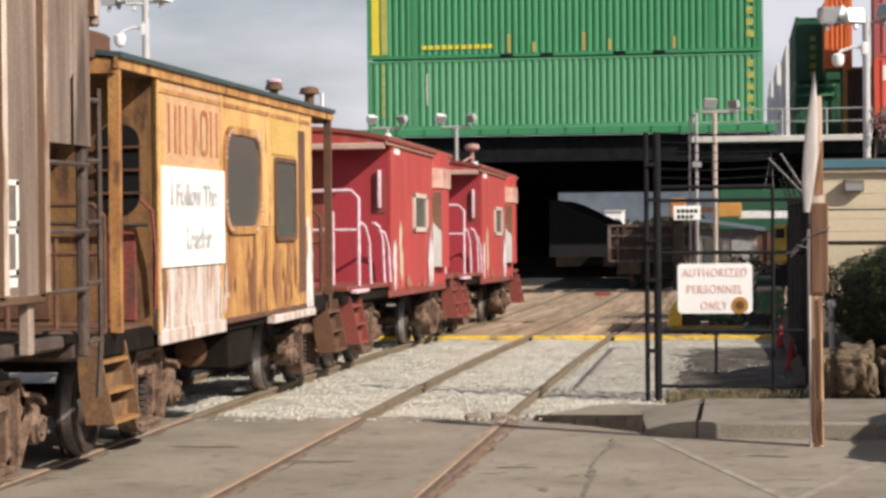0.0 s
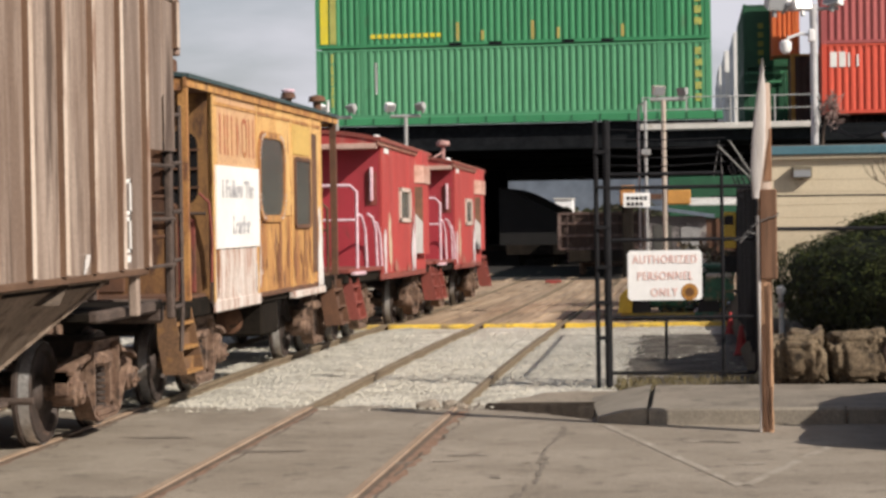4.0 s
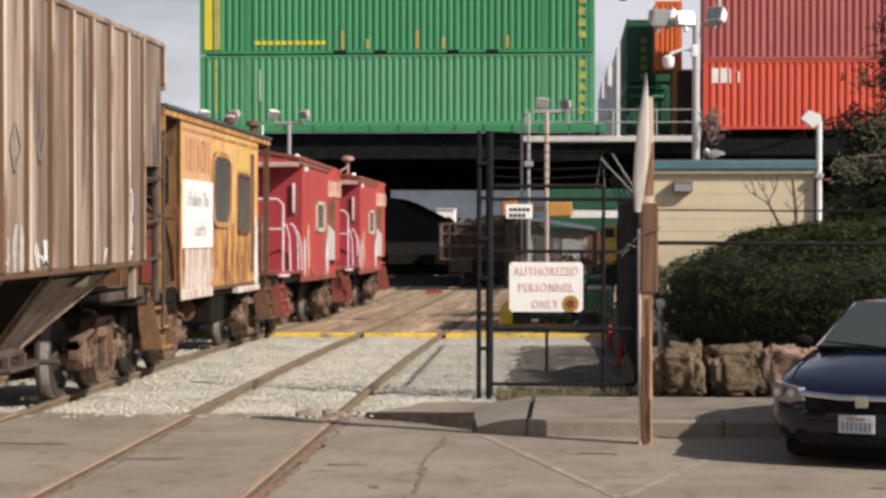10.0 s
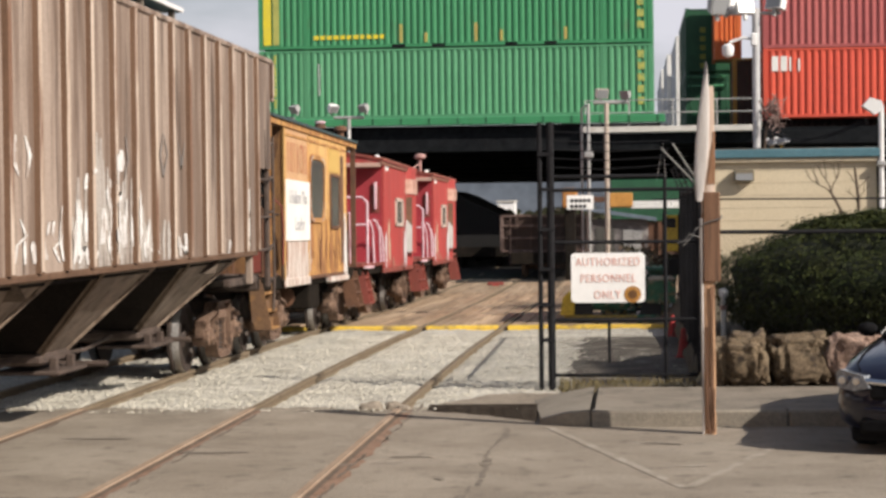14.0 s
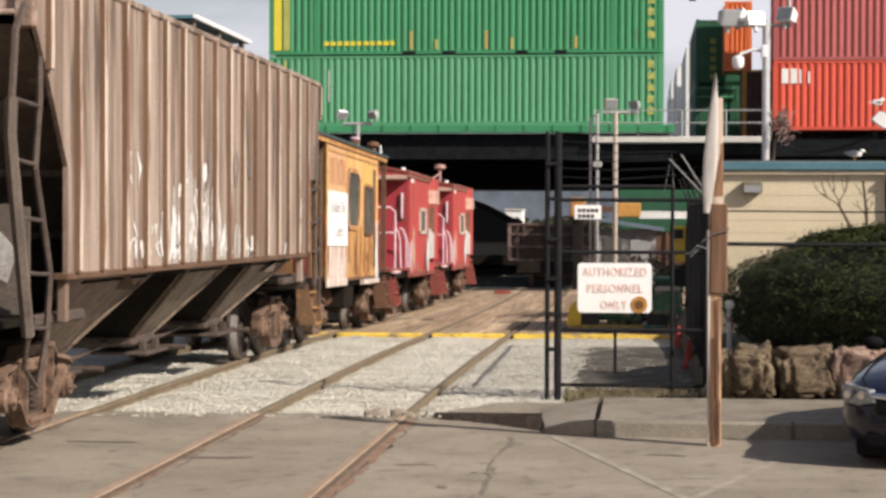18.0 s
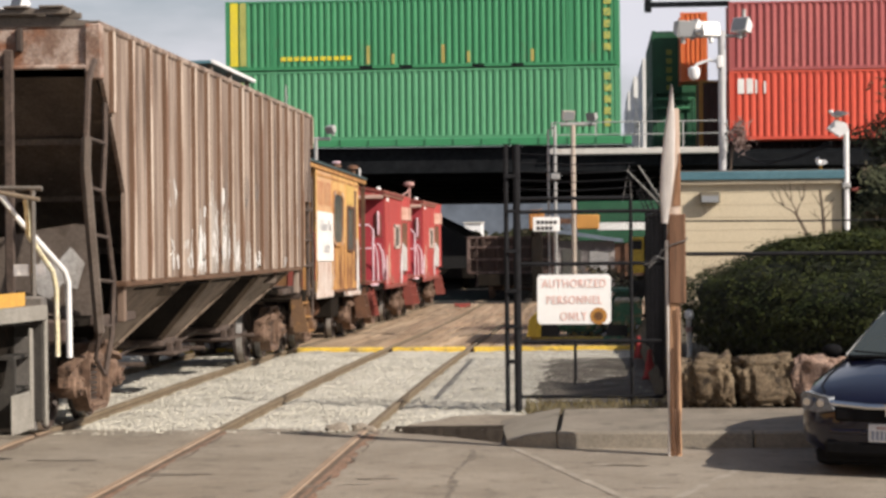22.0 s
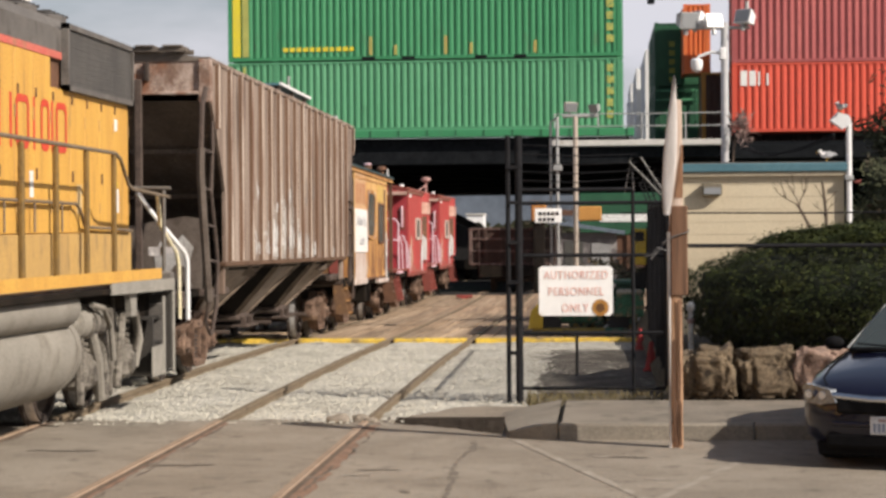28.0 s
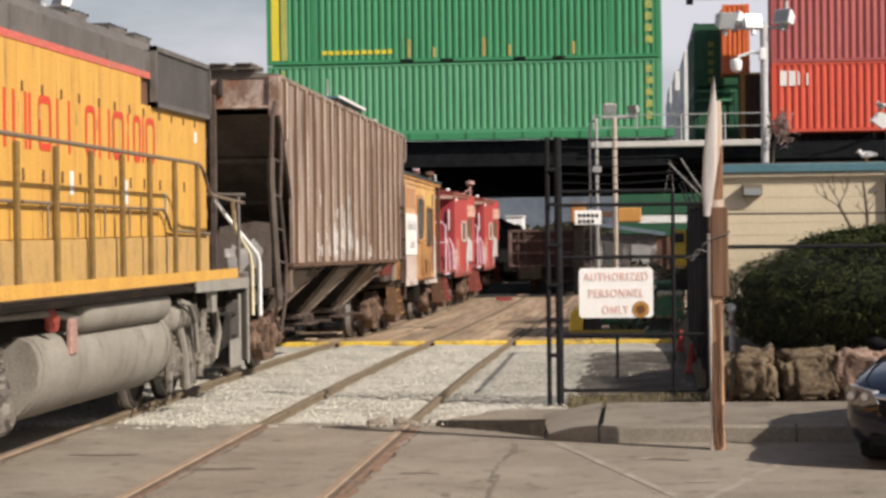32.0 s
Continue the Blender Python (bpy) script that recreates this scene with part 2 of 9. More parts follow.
CORE = mat("hedge_inner_shade", (0.012, 0.018, 0.008), (0.02, 0.026, 0.01), rough=0.95, grain=20)
BARK = mat("bark", (0.10, 0.075, 0.055), (0.14, 0.10, 0.075), rough=0.95, blotch=5, streak=5, grain=50)
CAR_BLUE = mat("dark_blue_paint", (0.0040, 0.0048, 0.0170), (0.0050, 0.0058, 0.0200), rough=0.28, grain=5, grain_amt=0.05, bump=0, coat=0.8)
CAR_BLUE.node_tree.nodes["Principled BSDF"].inputs["Specular IOR Level"].default_value = 0.2
CAR_BLACK = mat("black_trim", (0.008, 0.008, 0.009), (0.011, 0.011, 0.012), rough=0.8, grain=20)
CAR_BLACK.node_tree.nodes["Principled BSDF"].inputs["Specular IOR Level"].default_value = 0.1
TYRE = mat("tyre", (0.018, 0.018, 0.018), (0.025, 0.025, 0.025), rough=0.85, grain=40)
CHROME = mat("chrome", (0.75, 0.75, 0.76), (0.7, 0.7, 0.7), rough=0.15, metal=1.0, grain=5, grain_amt=0.03, bump=0)
CAR_GLASS = glass_mat("car_glass", (0.045, 0.055, 0.052), 0.04)
CAR_GLASS.node_tree.nodes["Principled BSDF"].inputs["Specular IOR Level"].default_value = 0.75
HEADLIGHT = mat("headlight_lens", (0.30, 0.32, 0.34), (0.16, 0.17, 0.18), rough=0.12, blotch=14, grain=20, bump=0)
CONE_RED = mat("cone_red", (0.40, 0.026, 0.028), (0.30, 0.025, 0.025), (0.16, 0.03, 0.025), rough=0.7, blotch=8, spot_scale=12)
# wooded hills with the blue of distance haze mixed into their colour
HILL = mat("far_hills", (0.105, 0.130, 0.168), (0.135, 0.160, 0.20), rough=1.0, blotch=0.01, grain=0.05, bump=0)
HOPPER = mat("hopper_brown", (0.170, 0.117, 0.087), (0.360, 0.285, 0.235), (0.092, 0.062, 0.046), rough=0.80, blotch=3.3, streak=11, mix=(0.40, 0.60), spots=(0.53, 0.66), spot_scale=5.0, grain=30, grain_amt=0.2, bump=0.12)
HOPPER_BROWN = mat("hopper_grimy_brown", (0.135, 0.094, 0.072), (0.265, 0.205, 0.168), (0.075, 0.050, 0.038), rough=0.82, blotch=3.3, streak=11, mix=(0.38, 0.62), spots=(0.52, 0.66), spot_scale=5.0, grain=30, grain_amt=0.2, bump=0.12)
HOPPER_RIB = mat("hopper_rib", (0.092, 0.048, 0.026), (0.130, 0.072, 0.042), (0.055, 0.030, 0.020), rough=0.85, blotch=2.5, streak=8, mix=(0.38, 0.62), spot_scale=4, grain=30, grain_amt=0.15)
# rib faces: worn paint, plus the bright sunlit line put into the colour
RIB_EDGE = mat("worn_lit_rib_edge", (0.50, 0.40, 0.32), (0.62, 0.53, 0.45), (0.20, 0.11, 0.07), rough=0.75, blotch=2.2, streak=6, spots=(0.50, 0.62), spot_scale=3, grain=30, grain_amt=0.15, bump=0)
# hopper slopes and bay undersides: their shade is painted into these dark tones
HOPPER_SHADE = mat("hopper_shade", (0.095, 0.072, 0.056), (0.15, 0.115, 0.09), (0.20, 0.145, 0.10), rough=0.9, blotch=2.2, spot_scale=4, grain=30, grain_amt=0.35)
BAY_SHADE = mat("bay_shade", (0.012, 0.010, 0.009), (0.020, 0.016, 0.014), rough=0.95, grain=30)
BAY_SHADE.node_tree.nodes["Principled BSDF"].inputs["Specular IOR Level"].default_value = 0.1
BAY = mat("bay_grime", (0.148, 0.110, 0.080), (0.255, 0.195, 0.148), (0.095, 0.066, 0.046), rough=0.85, blotch=3.5, streak=3, mix=(0.38, 0.62), spots=(0.50, 0.62), spot_scale=7, grain=40, grain_amt=0.3, bump=0.3)
LADDER = mat("ladder_brown", (0.060, 0.042, 0.034), (0.095, 0.068, 0.055), (0.040, 0.025, 0.018), rough=0.85, blotch=5, spot_scale=6, grain=40, grain_amt=0.3)
BULKHEAD = mat("bulkhead_tan", (0.095, 0.074, 0.060), (0.135, 0.108, 0.090), (0.065, 0.046, 0.035), rough=0.85, blotch=2.5, spot_scale=4, spots=(0.54, 0.68), grain=40, grain_amt=0.2)
HOPPER_DARK = mat("hopper_grime", (0.115, 0.095, 0.08), (0.20, 0.17, 0.14), (0.07, 0.045, 0.03), rough=0.85, blotch=1.5, streak=3, spot_scale=3, grain=40, grain_amt=0.3)
HOPPER_RUST = mat("hopper_rust", (0.20, 0.125, 0.092), (0.42, 0.33, 0.28), (0.24, 0.10, 0.05), rough=0.85, blotch=4, mix=(0.42, 0.60), spot_scale=3, spots=(0.5, 0.62), grain=40)
TRUCK_RUST = mat("truck_rust", (0.120, 0.070, 0.047), (0.245, 0.160, 0.112), (0.040, 0.026, 0.020), rough=0.85, blotch=6, spot_scale=8, spots=(0.52, 0.66), grain=40, grain_amt=0.35, bump=0.4)
WHEEL_DARK = mat("dark_wheel_steel", (0.032, 0.023, 0.019), (0.055, 0.037, 0.029), (0.090, 0.055, 0.040), rough=0.7, blotch=5, spot_scale=6, grain=40, grain_amt=0.3)
TREAD = mat("wheel_tread", (0.62, 0.61, 0.60), (0.48, 0.46, 0.44), rough=0.35, metal=0.6, blotch=6, grain=30, bump=0)
GRAFFITI = mat("white_spray", (0.80, 0.80, 0.79), (0.60, 0.575, 0.555), (0.34, 0.27, 0.225), rough=0.8, blotch=8, spot_scale=10, spots=(0.50, 0.60), streak=5, grain=60, bump=0)
PALE_WASH = mat("pale_washed_panel", (0.40, 0.36, 0.325), (0.50, 0.465, 0.435), (0.24, 0.185, 0.15), rough=0.8, blotch=3.5, streak=8, spots=(0.50, 0.66), spot_scale=5, grain=40, bump=0)
GREY_SPRAY = mat("grey_spray_mark", (0.20, 0.185, 0.175), (0.25, 0.21, 0.19), rough=0.8, blotch=6, grain=60, bump=0)
CAB_YELLOW = mat("peeling_yellow", (0.66, 0.42, 0.165), (0.55, 0.305, 0.105), (0.28, 0.120, 0.050), rough=0.8, blotch=2.4, streak=3.2, mix=(0.40, 0.64), spots=(0.55, 0.69), spot_scale=6.5, grain=40, grain_amt=0.3)
CAB_RUSTY = mat("rusty_yellow", (0.54, 0.295, 0.095), (0.34, 0.150, 0.052), (0.145, 0.064, 0.036), rough=0.85, blotch=3.2, streak=3.0, mix=(0.40, 0.62), spots=(0.53, 0.65), spot_scale=7, grain=40, grain_amt=0.32)
# end-wall yellow, darkened in colour because that end is in shade
CAB_END = mat("shaded_end_yellow", (0.24, 0.125, 0.045), (0.125, 0.060, 0.030), (0.075, 0.036, 0.022), rough=0.85, blotch=2.2, streak=3.0, mix=(0.40, 0.60), spots=(0.50, 0.62), spot_scale=5, grain=40, grain_amt=0.3)
CAB_NAME = mat("pinkish_faded_yellow", (0.54, 0.315, 0.165), (0.60, 0.385, 0.21), (0.34, 0.145, 0.08), rough=0.82, blotch=3.0, streak=3.0, mix=(0.40, 0.62), spots=(0.56, 0.70), spot_scale=6, grain=40, grain_amt=0.28)
CAB_WASHED = mat("washed_paint", (0.50, 0.405, 0.35), (0.66, 0.605, 0.565), (0.40, 0.24, 0.185), rough=0.85, blotch=4.5, streak=5, mix=(0.40, 0.58), spots=(0.52, 0.62), spot_scale=8, grain=40)
CAB_DARK = mat("dark_rust", (0.10, 0.05, 0.03), (0.16, 0.075, 0.04), (0.05, 0.03, 0.02), rough=0.85, blotch=3, grain=40)
CAB_RED = mat("caboose_red", (0.43, 0.052, 0.047), (0.33, 0.045, 0.041), (0.38, 0.125, 0.10), rough=0.7, blotch=2.2, streak=5, mix=(0.38, 0.64), spots=(0.58, 0.74), spot_scale=4, grain=40, grain_amt=0.2)
CAB_RED_DK = mat("caboose_rust_red", (0.24, 0.055, 0.04), (0.19, 0.05, 0.04), (0.12, 0.05, 0.035), rough=0.8, blotch=2, streak=3, grain=40)
# darker copy of the caboose red for the less lit end walls
CAB_RED_SHADED = mat("shaded_caboose_red", (0.36, 0.030, 0.045), (0.30, 0.028, 0.038), (0.22, 0.04, 0.04), rough=0.7, blotch=1.6, streak=2, spot_scale=3, grain=40, grain_amt=0.18)
EAVE_RED = mat("weathered_eave_red", (0.36, 0.14, 0.10), (0.46, 0.27, 0.20), (0.20, 0.07, 0.05), rough=0.8, blotch=4, spot_scale=5, spots=(0.52, 0.66), grain=40)
LAVENDER = mat("lavender_white_spray", (0.60, 0.52, 0.55), (0.70, 0.66, 0.66), (0.45, 0.22, 0.22), rough=0.8, blotch=7, streak=3, spots=(0.54, 0.66), spot_scale=9, grain=50, bump=0)
CREAM_SPRAY = mat("cream_spray", (0.55, 0.45, 0.30), (0.62, 0.56, 0.45), (0.40, 0.14, 0.11), rough=0.8, blotch=7, streak=3, spots=(0.54, 0.66), spot_scale=9, grain=50, bump=0)
PINK_RAIL = mat("pale_rail_paint", (0.70, 0.47, 0.54), (0.76, 0.60, 0.66), (0.42, 0.17, 0.20), rough=0.6, blotch=6, spots=(0.60, 0.70), spot_scale=7, grain=30)
RUST_RUN = mat("rust_run", (0.25, 0.105, 0.045), (0.18, 0.075, 0.036), (0.34, 0.17, 0.06), rough=0.85, blotch=7, streak=4, spot_scale=9, spots=(0.52, 0.64), grain=40)
ROOF_TEAL = mat("tarred_roof", (0.03, 0.06, 0.065), (0.05, 0.075, 0.075), (0.10, 0.06, 0.04), rough=0.8, spot_scale=3)
GREY_GLASS = glass_mat("grimy_glass", (0.085, 0.085, 0.078), 0.25)
FADED_RED = mat("faded_red_paint", (0.36, 0.10, 0.05), (0.42, 0.17, 0.07), (0.45, 0.27, 0.10), rough=0.8, blotch=4, spot_scale=6, spots=(0.55, 0.65), grain=40)
BOARD_WHITE = mat("white_board", (0.80, 0.79, 0.77), (0.74, 0.73, 0.70), rough=0.6, grain=20, grain_amt=0.06, bump=0)
GREY_INK = mat("faded_grey_ink", (0.33, 0.33, 0.35), (0.52, 0.51, 0.52), (0.76, 0.75, 0.74), rough=0.8, blotch=7, spots=(0.55, 0.64), spot_scale=6, grain=40, grain_amt=0.2, bump=0)
LOCO_YELLOW = mat("loco_yellow", (0.66, 0.375, 0.075), (0.560, 0.300, 0.062), (0.30, 0.165, 0.055), rough=0.60, blotch=3.0, streak=12, mix=(0.36, 0.66), spots=(0.57, 0.70), spot_scale=8.5, grain=40, grain_amt=0.22, bump=0.1)
LOCO_GREY = mat("loco_grey", (0.108, 0.098, 0.090), (0.155, 0.142, 0.128), (0.07, 0.06, 0.052), rough=0.7, blotch=2.4, streak=2, spots=(0.54, 0.68), spot_scale=5, grain=40, grain_amt=0.28)
LOCO_TANK = mat("dusty_grey_tank", (0.225, 0.208, 0.178), (0.275, 0.255, 0.218), (0.165, 0.145, 0.118), rough=0.85, blotch=1.2, streak=1.4, spots=(0.54, 0.72), spot_scale=2.6, grain=40, grain_amt=0.25, bump=0.12)
LOCO_TRUCK = mat("dusty_truck_iron", (0.13, 0.115, 0.095), (0.22, 0.20, 0.17), (0.05, 0.042, 0.035), rough=0.9, blotch=5, spot_scale=7, spots=(0.5, 0.62), grain=40, grain_amt=0.35, bump=0.3)
STANCHION = mat("grimy_stanchion", (0.215, 0.128, 0.028), (0.15, 0.092, 0.028), (0.10, 0.07, 0.035), rough=0.7, blotch=5, spot_scale=6, grain=40)
STAIRWELL = mat("stairwell_grime", (0.030, 0.027, 0.024), (0.055, 0.049, 0.042), (0.018, 0.016, 0.014), rough=0.85, blotch=3, streak=3, spot_scale=5, grain=40, grain_amt=0.3)
LOCO_RAIL = mat("grimy_handrail", (0.165, 0.122, 0.080), (0.21, 0.16, 0.11), (0.12, 0.085, 0.055), rough=0.7, blotch=4, grain=40)
DULL_RED = mat("dull_red", (0.26, 0.06, 0.045), (0.20, 0.055, 0.045), rough=0.75, grain=30)
STRIPE_RED = mat("faded_stripe_red", (0.58, 0.12, 0.09), (0.52, 0.15, 0.11), (0.40, 0.18, 0.10), rough=0.65, blotch=2, streak=2, spots=(0.56, 0.7), grain=30, bump=0)
HOOD_BASE = mat("dirty_lower_yellow", (0.52, 0.325, 0.105), (0.43, 0.275, 0.105), (0.26, 0.17, 0.08), rough=0.7, blotch=2.2, streak=3, mix=(0.4, 0.7), spots=(0.54, 0.7), spot_scale=5, grain=40, grain_amt=0.22)
LOCO_RED = mat("loco_red", (0.60, 0.06, 0.025), (0.52, 0.06, 0.03), rough=0.6, grain=30, grain_amt=0.15, bump=0)
GRILLE = mat("grille_grey", (0.058, 0.054, 0.051), (0.085, 0.078, 0.072), rough=0.75, blotch=3, streak=3, grain=60, grain_amt=0.3)
MACHINE_YELLOW = mat("machine_yellow", (0.62, 0.45, 0.03), (0.5, 0.36, 0.04), rough=0.6, grain=20)
GULL_WHITE = mat("gull_white", (0.82, 0.81, 0.80), rough=0.8, grain=40, grain_amt=0.08)
GULL_GREY = mat("gull_grey", (0.36, 0.37, 0.39), rough=0.8, grain=40, grain_amt=0.1)
BEAK = mat("gull_beak", (0.7, 0.42, 0.06), rough=0.5)

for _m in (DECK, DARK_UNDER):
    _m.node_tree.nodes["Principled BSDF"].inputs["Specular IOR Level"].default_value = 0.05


# ---- shapes ----
class Shape:
    """Collects boxes, tubes and sheets into one mesh."""

    def __init__(self):
        self.v, self.f = [], []

    def add(self, vs, fs):
        k = len(self.v)
        self.v += [tuple(p) for p in vs]
        self.f += [tuple(i + k for i in face) for face in fs]
        return self

    def box(self, x0, x1, y0, y1, z0, z1, c=0.0):
        x0, x1, y0, y1, z0, z1 = min(x0, x1), max(x0, x1), min(y0, y1), max(y0, y1), min(z0, z1), max(z0, z1)
        if c <= 0:
            vs = [(x, y, z) for z in (z0, z1) for x, y in ((x0, y0), (x1, y0), (x1, y1), (x0, y1))]
            return self.add(vs, [(3, 2, 1, 0), (4, 5, 6, 7), (0, 1, 5, 4), (1, 2, 6, 5), (2, 3, 7, 6), (3, 0, 4, 7)])
        c = min(c, (x1 - x0) * 0.45, (y1 - y0) * 0.45, (z1 - z0) * 0.45)
        def ring(d, z):
            a, b, e, g = x0 + d, x1 - d, y0 + d, y1 - d
            return [(a + c, e, z), (b - c, e, z), (b, e + c, z), (b, g - c, z), (b - c, g, z), (a + c, g, z), (a, g - c, z), (a, e + c, z)]
        def top(z):
            a, b, e, g = x0 + c, x1 - c, y0 + c, y1 - c
            h = c * 0.3
            return [(a + h, e, z), (b - h, e, z), (b, e + h, z), (b, g - h, z), (b - h, g, z), (a + h, g, z), (a, g - h, z), (a, e + h, z)]
        vs = top(z0) + ring(0, z0 + c) + ring(0, z1 - c) + top(z1)
        fs = [tuple(range(7, -1, -1)), tuple(range(24, 32))]
        for r in range(3):
            fs += [(r * 8 + i, r * 8 + (i + 1) % 8, r * 8 + 8 + (i + 1) % 8, r * 8 + 8 + i) for i in range(8)]
        return self.add(vs, fs)

    def tube(self, pts, r, n=8, caps=True, r1=None):
        pts = [Vector(p) for p in pts]
        rings, up = [], None
        for i, p in enumerate(pts):
            d = (pts[min(i + 1, len(pts) - 1)] - pts[max(i - 1, 0)]).normalized()
            if up is None:
                up = Vector((0, 0, 1)) if abs(d.z) < 0.9 else Vector((1, 0, 0))
            s = d.cross(up).normalized()
            up = s.cross(d).normalized()
            q = r if r1 is None else r + (r1 - r) * i / max(1, len(pts) - 1)
            rings.append([p + (s * math.cos(a) + up * math.sin(a)) * q for a in [2 * math.pi * k / n for k in range(n)]])
        vs = [v for g in rings for v in g]
        fs = [(i * n + k, i * n + (k + 1) % n, (i + 1) * n + (k + 1) % n, (i + 1) * n + k) for i in range(len(pts) - 1) for k in range(n)]
        if caps:
            fs += [tuple(range(n - 1, -1, -1)), tuple((len(pts) - 1) * n + k for k in range(n))]
        return self.add(vs, fs)

    def prism(self, outline, axis, a, b):
        """An outline of (u, w) drawn out along an axis from a to b."""
        n = len(outline)
        def at(u, w, s):
            return {"x": (s, u, w), "y": (u, s, w), "z": (u, w, s)}[axis]
        vs = [at(u, w, a) for u, w in outline] + [at(u, w, b) for u, w in outline]
        fs = [tuple(range(n)), tuple(range(2 * n - 1, n - 1, -1))]
        fs += [(i, n + i, n + (i + 1) % n, (i + 1) % n) for i in range(n)]
        return self.add(vs, fs)

    def lathe(self, profile, centre, axis="x", n=24):
        """A profile of (along, radius) turned about an axis."""
        vs = []
        for s, r in profile:
            for k in range(n):
                a = 2 * math.pi * k / n
                c, d = r * math.cos(a), r * math.sin(a)
                vs.append({"x": (s, c, d), "y": (c, s, d), "z": (c, d, s)}[axis])
        vs = [(x + centre[0], y + centre[1], z + centre[2]) for x, y, z in vs]
        m = len(profile)
        fs = [(i * n + k, i * n + (k + 1) % n, (i + 1) * n + (k + 1) % n, (i + 1) * n + k) for i in range(m - 1) for k in range(n)]
        fs += [tuple(range(n - 1, -1, -1)), tuple((m - 1) * n + k for k in range(n))]
        return self.add(vs, fs)

    def mesh(self, name, smooth=0.0):
        me = bpy.data.meshes.new(name)
        me.from_pydata(self.v, [], self.f)
        bm = bmesh.new()
        bm.from_mesh(me)
        bmesh.ops.recalc_face_normals(bm, faces=bm.faces)
        bm.to_mesh(me)
        bm.free()
        if smooth:
            me.shade_smooth()
            me.set_sharp_from_angle(angle=radians(smooth))
        return me


def box(*a, c=0.0):
    return Shape().box(*a, c=c)


def tube(pts, r, n=8):
    return Shape().tube(pts, r, n)


def part(name, shape, material, parent=None, label="", at=None, smooth=35.0):
    me = shape if isinstance(shape, bpy.types.Mesh) else shape.mesh(name, smooth)
    if not me.materials:
        me.materials.append(material)
    ob = new(name, me)
    if parent is not None:
        ob.parent = parent
    if at is not None:
        ob.matrix_basis = at
    return tagged(ob, label) if label else ob


def thing(name, label, category, at=None, group="", kind=""):
    ob = new(name)
    ob.empty_display_size = 0.2
    if at is not None:
        ob.matrix_basis = at
    return tagged(ob, label, category, group, kind)


def setting(name, shape, material, label, category="", smooth=35.0):
    return tagged(part(name, shape, material, smooth=smooth), label, category or name.split("_")[0], kind="structure")


def lettering(text, size, material, parent, at, label="", depth=0.004, wide=1.0, bold=0.026, space=1.0):
    cu = bpy.data.curves.new("lettering", "FONT")
    cu.body, cu.size, cu.extrude, cu.align_x, cu.align_y, cu.offset = text, size, depth / 2, "CENTER", "CENTER", size * bold
    cu.space_character = space
    tmp = new("lettering", cu)
    bpy.context.view_layer.update()
    me = bpy.data.meshes.new_from_object(tmp.evaluated_get(bpy.context.evaluated_depsgraph_get()))
    bpy.data.objects.remove(tmp)
    me.materials.clear()
    me.transform(Matrix.Diagonal((wide, 1, 1, 1)))
    return tagged(part("lettering", me, material, parent, label, at), kind="stuff")


def ground_z(y):
    """The yard falls away gently beyond the road."""
    return float(np.interp(y, (24, 30, 35, 40, 45, 50, 60, 75), (0, -0.03, -0.085, -0.16, -0.235, -0.30, -0.38, -0.42)))


FACE_X = Euler((radians(90), 0, radians(90))).to_matrix().to_4x4()      # flat lettering turned to face +x
FACE_CAM = Euler((radians(90), 0, 0)).to_matrix().to_4x4()              # turned to face -y


# ---- the large structure ----
ROAD_END = 20.9
EMPTY_X, TRAIN_X, GAUGE = -3.112, -6.38, 1.505

sheet = Shape()
cuts = [-120, -20, 8, ROAD_END, ROAD_END + 0.02, 24, 27, 30, 33, 36, 40, 45, 50, 55, 60, 75, 120, 400, 2500]
for i, yv in enumerate(cuts):
    drop = 0.0 if yv <= ROAD_END else 0.15
    sheet.v += [(x, yv, ground_z(yv) - drop) for x in (-900, -30, 30, 900)]
for i in range(len(cuts) - 1):
    sheet.f += [(4 * i + k, 4 * i + k + 1, 4 * i + k + 5, 4 * i + k + 4) for k in range(3)]
setting("ground", sheet, ASPHALT, "worn grey-brown asphalt road and yard ground", smooth=0)

# gravel between the road and the crossing planks
bed = Shape()
nx, ny = 130, 170
gx, gy = np.linspace(-13, 1.2, nx), np.linspace(ROAD_END - 0.25, 38.25, ny)
for yv in gy:
    for xv in gx:
        edge = min(1.0, max(0.0, (yv - ROAD_END + 0.25) / 0.5))
        ridge = 0.03 * noise.noise((xv * 2.0, yv * 2.0, 0.3)) + 0.022 * noise.noise((xv * 8.0, yv * 8.0, 4.0))
        hug = min(abs(xv - c) for c in (EMPTY_X - GAUGE / 2, EMPTY_X + GAUGE / 2, TRAIN_X - GAUGE / 2, TRAIN_X + GAUGE / 2))
        bed.v.append((xv, yv, ground_z(yv) - 0.055 + ridge * edge - 0.045 * max(0, 1 - hug / 0.14) + 0.035 * (1 - edge) * (1 if ridge > -0.005 else -1.2)))
bed.f = [(j * nx + i, j * nx + i + 1, (j + 1) * nx + i + 1, (j + 1) * nx + i) for j in range(ny - 1) for i in range(nx - 1)]
setting("gravel_bed", bed, GRAVEL, "pale crushed-stone ballast between the tracks", "gravel", smooth=60)

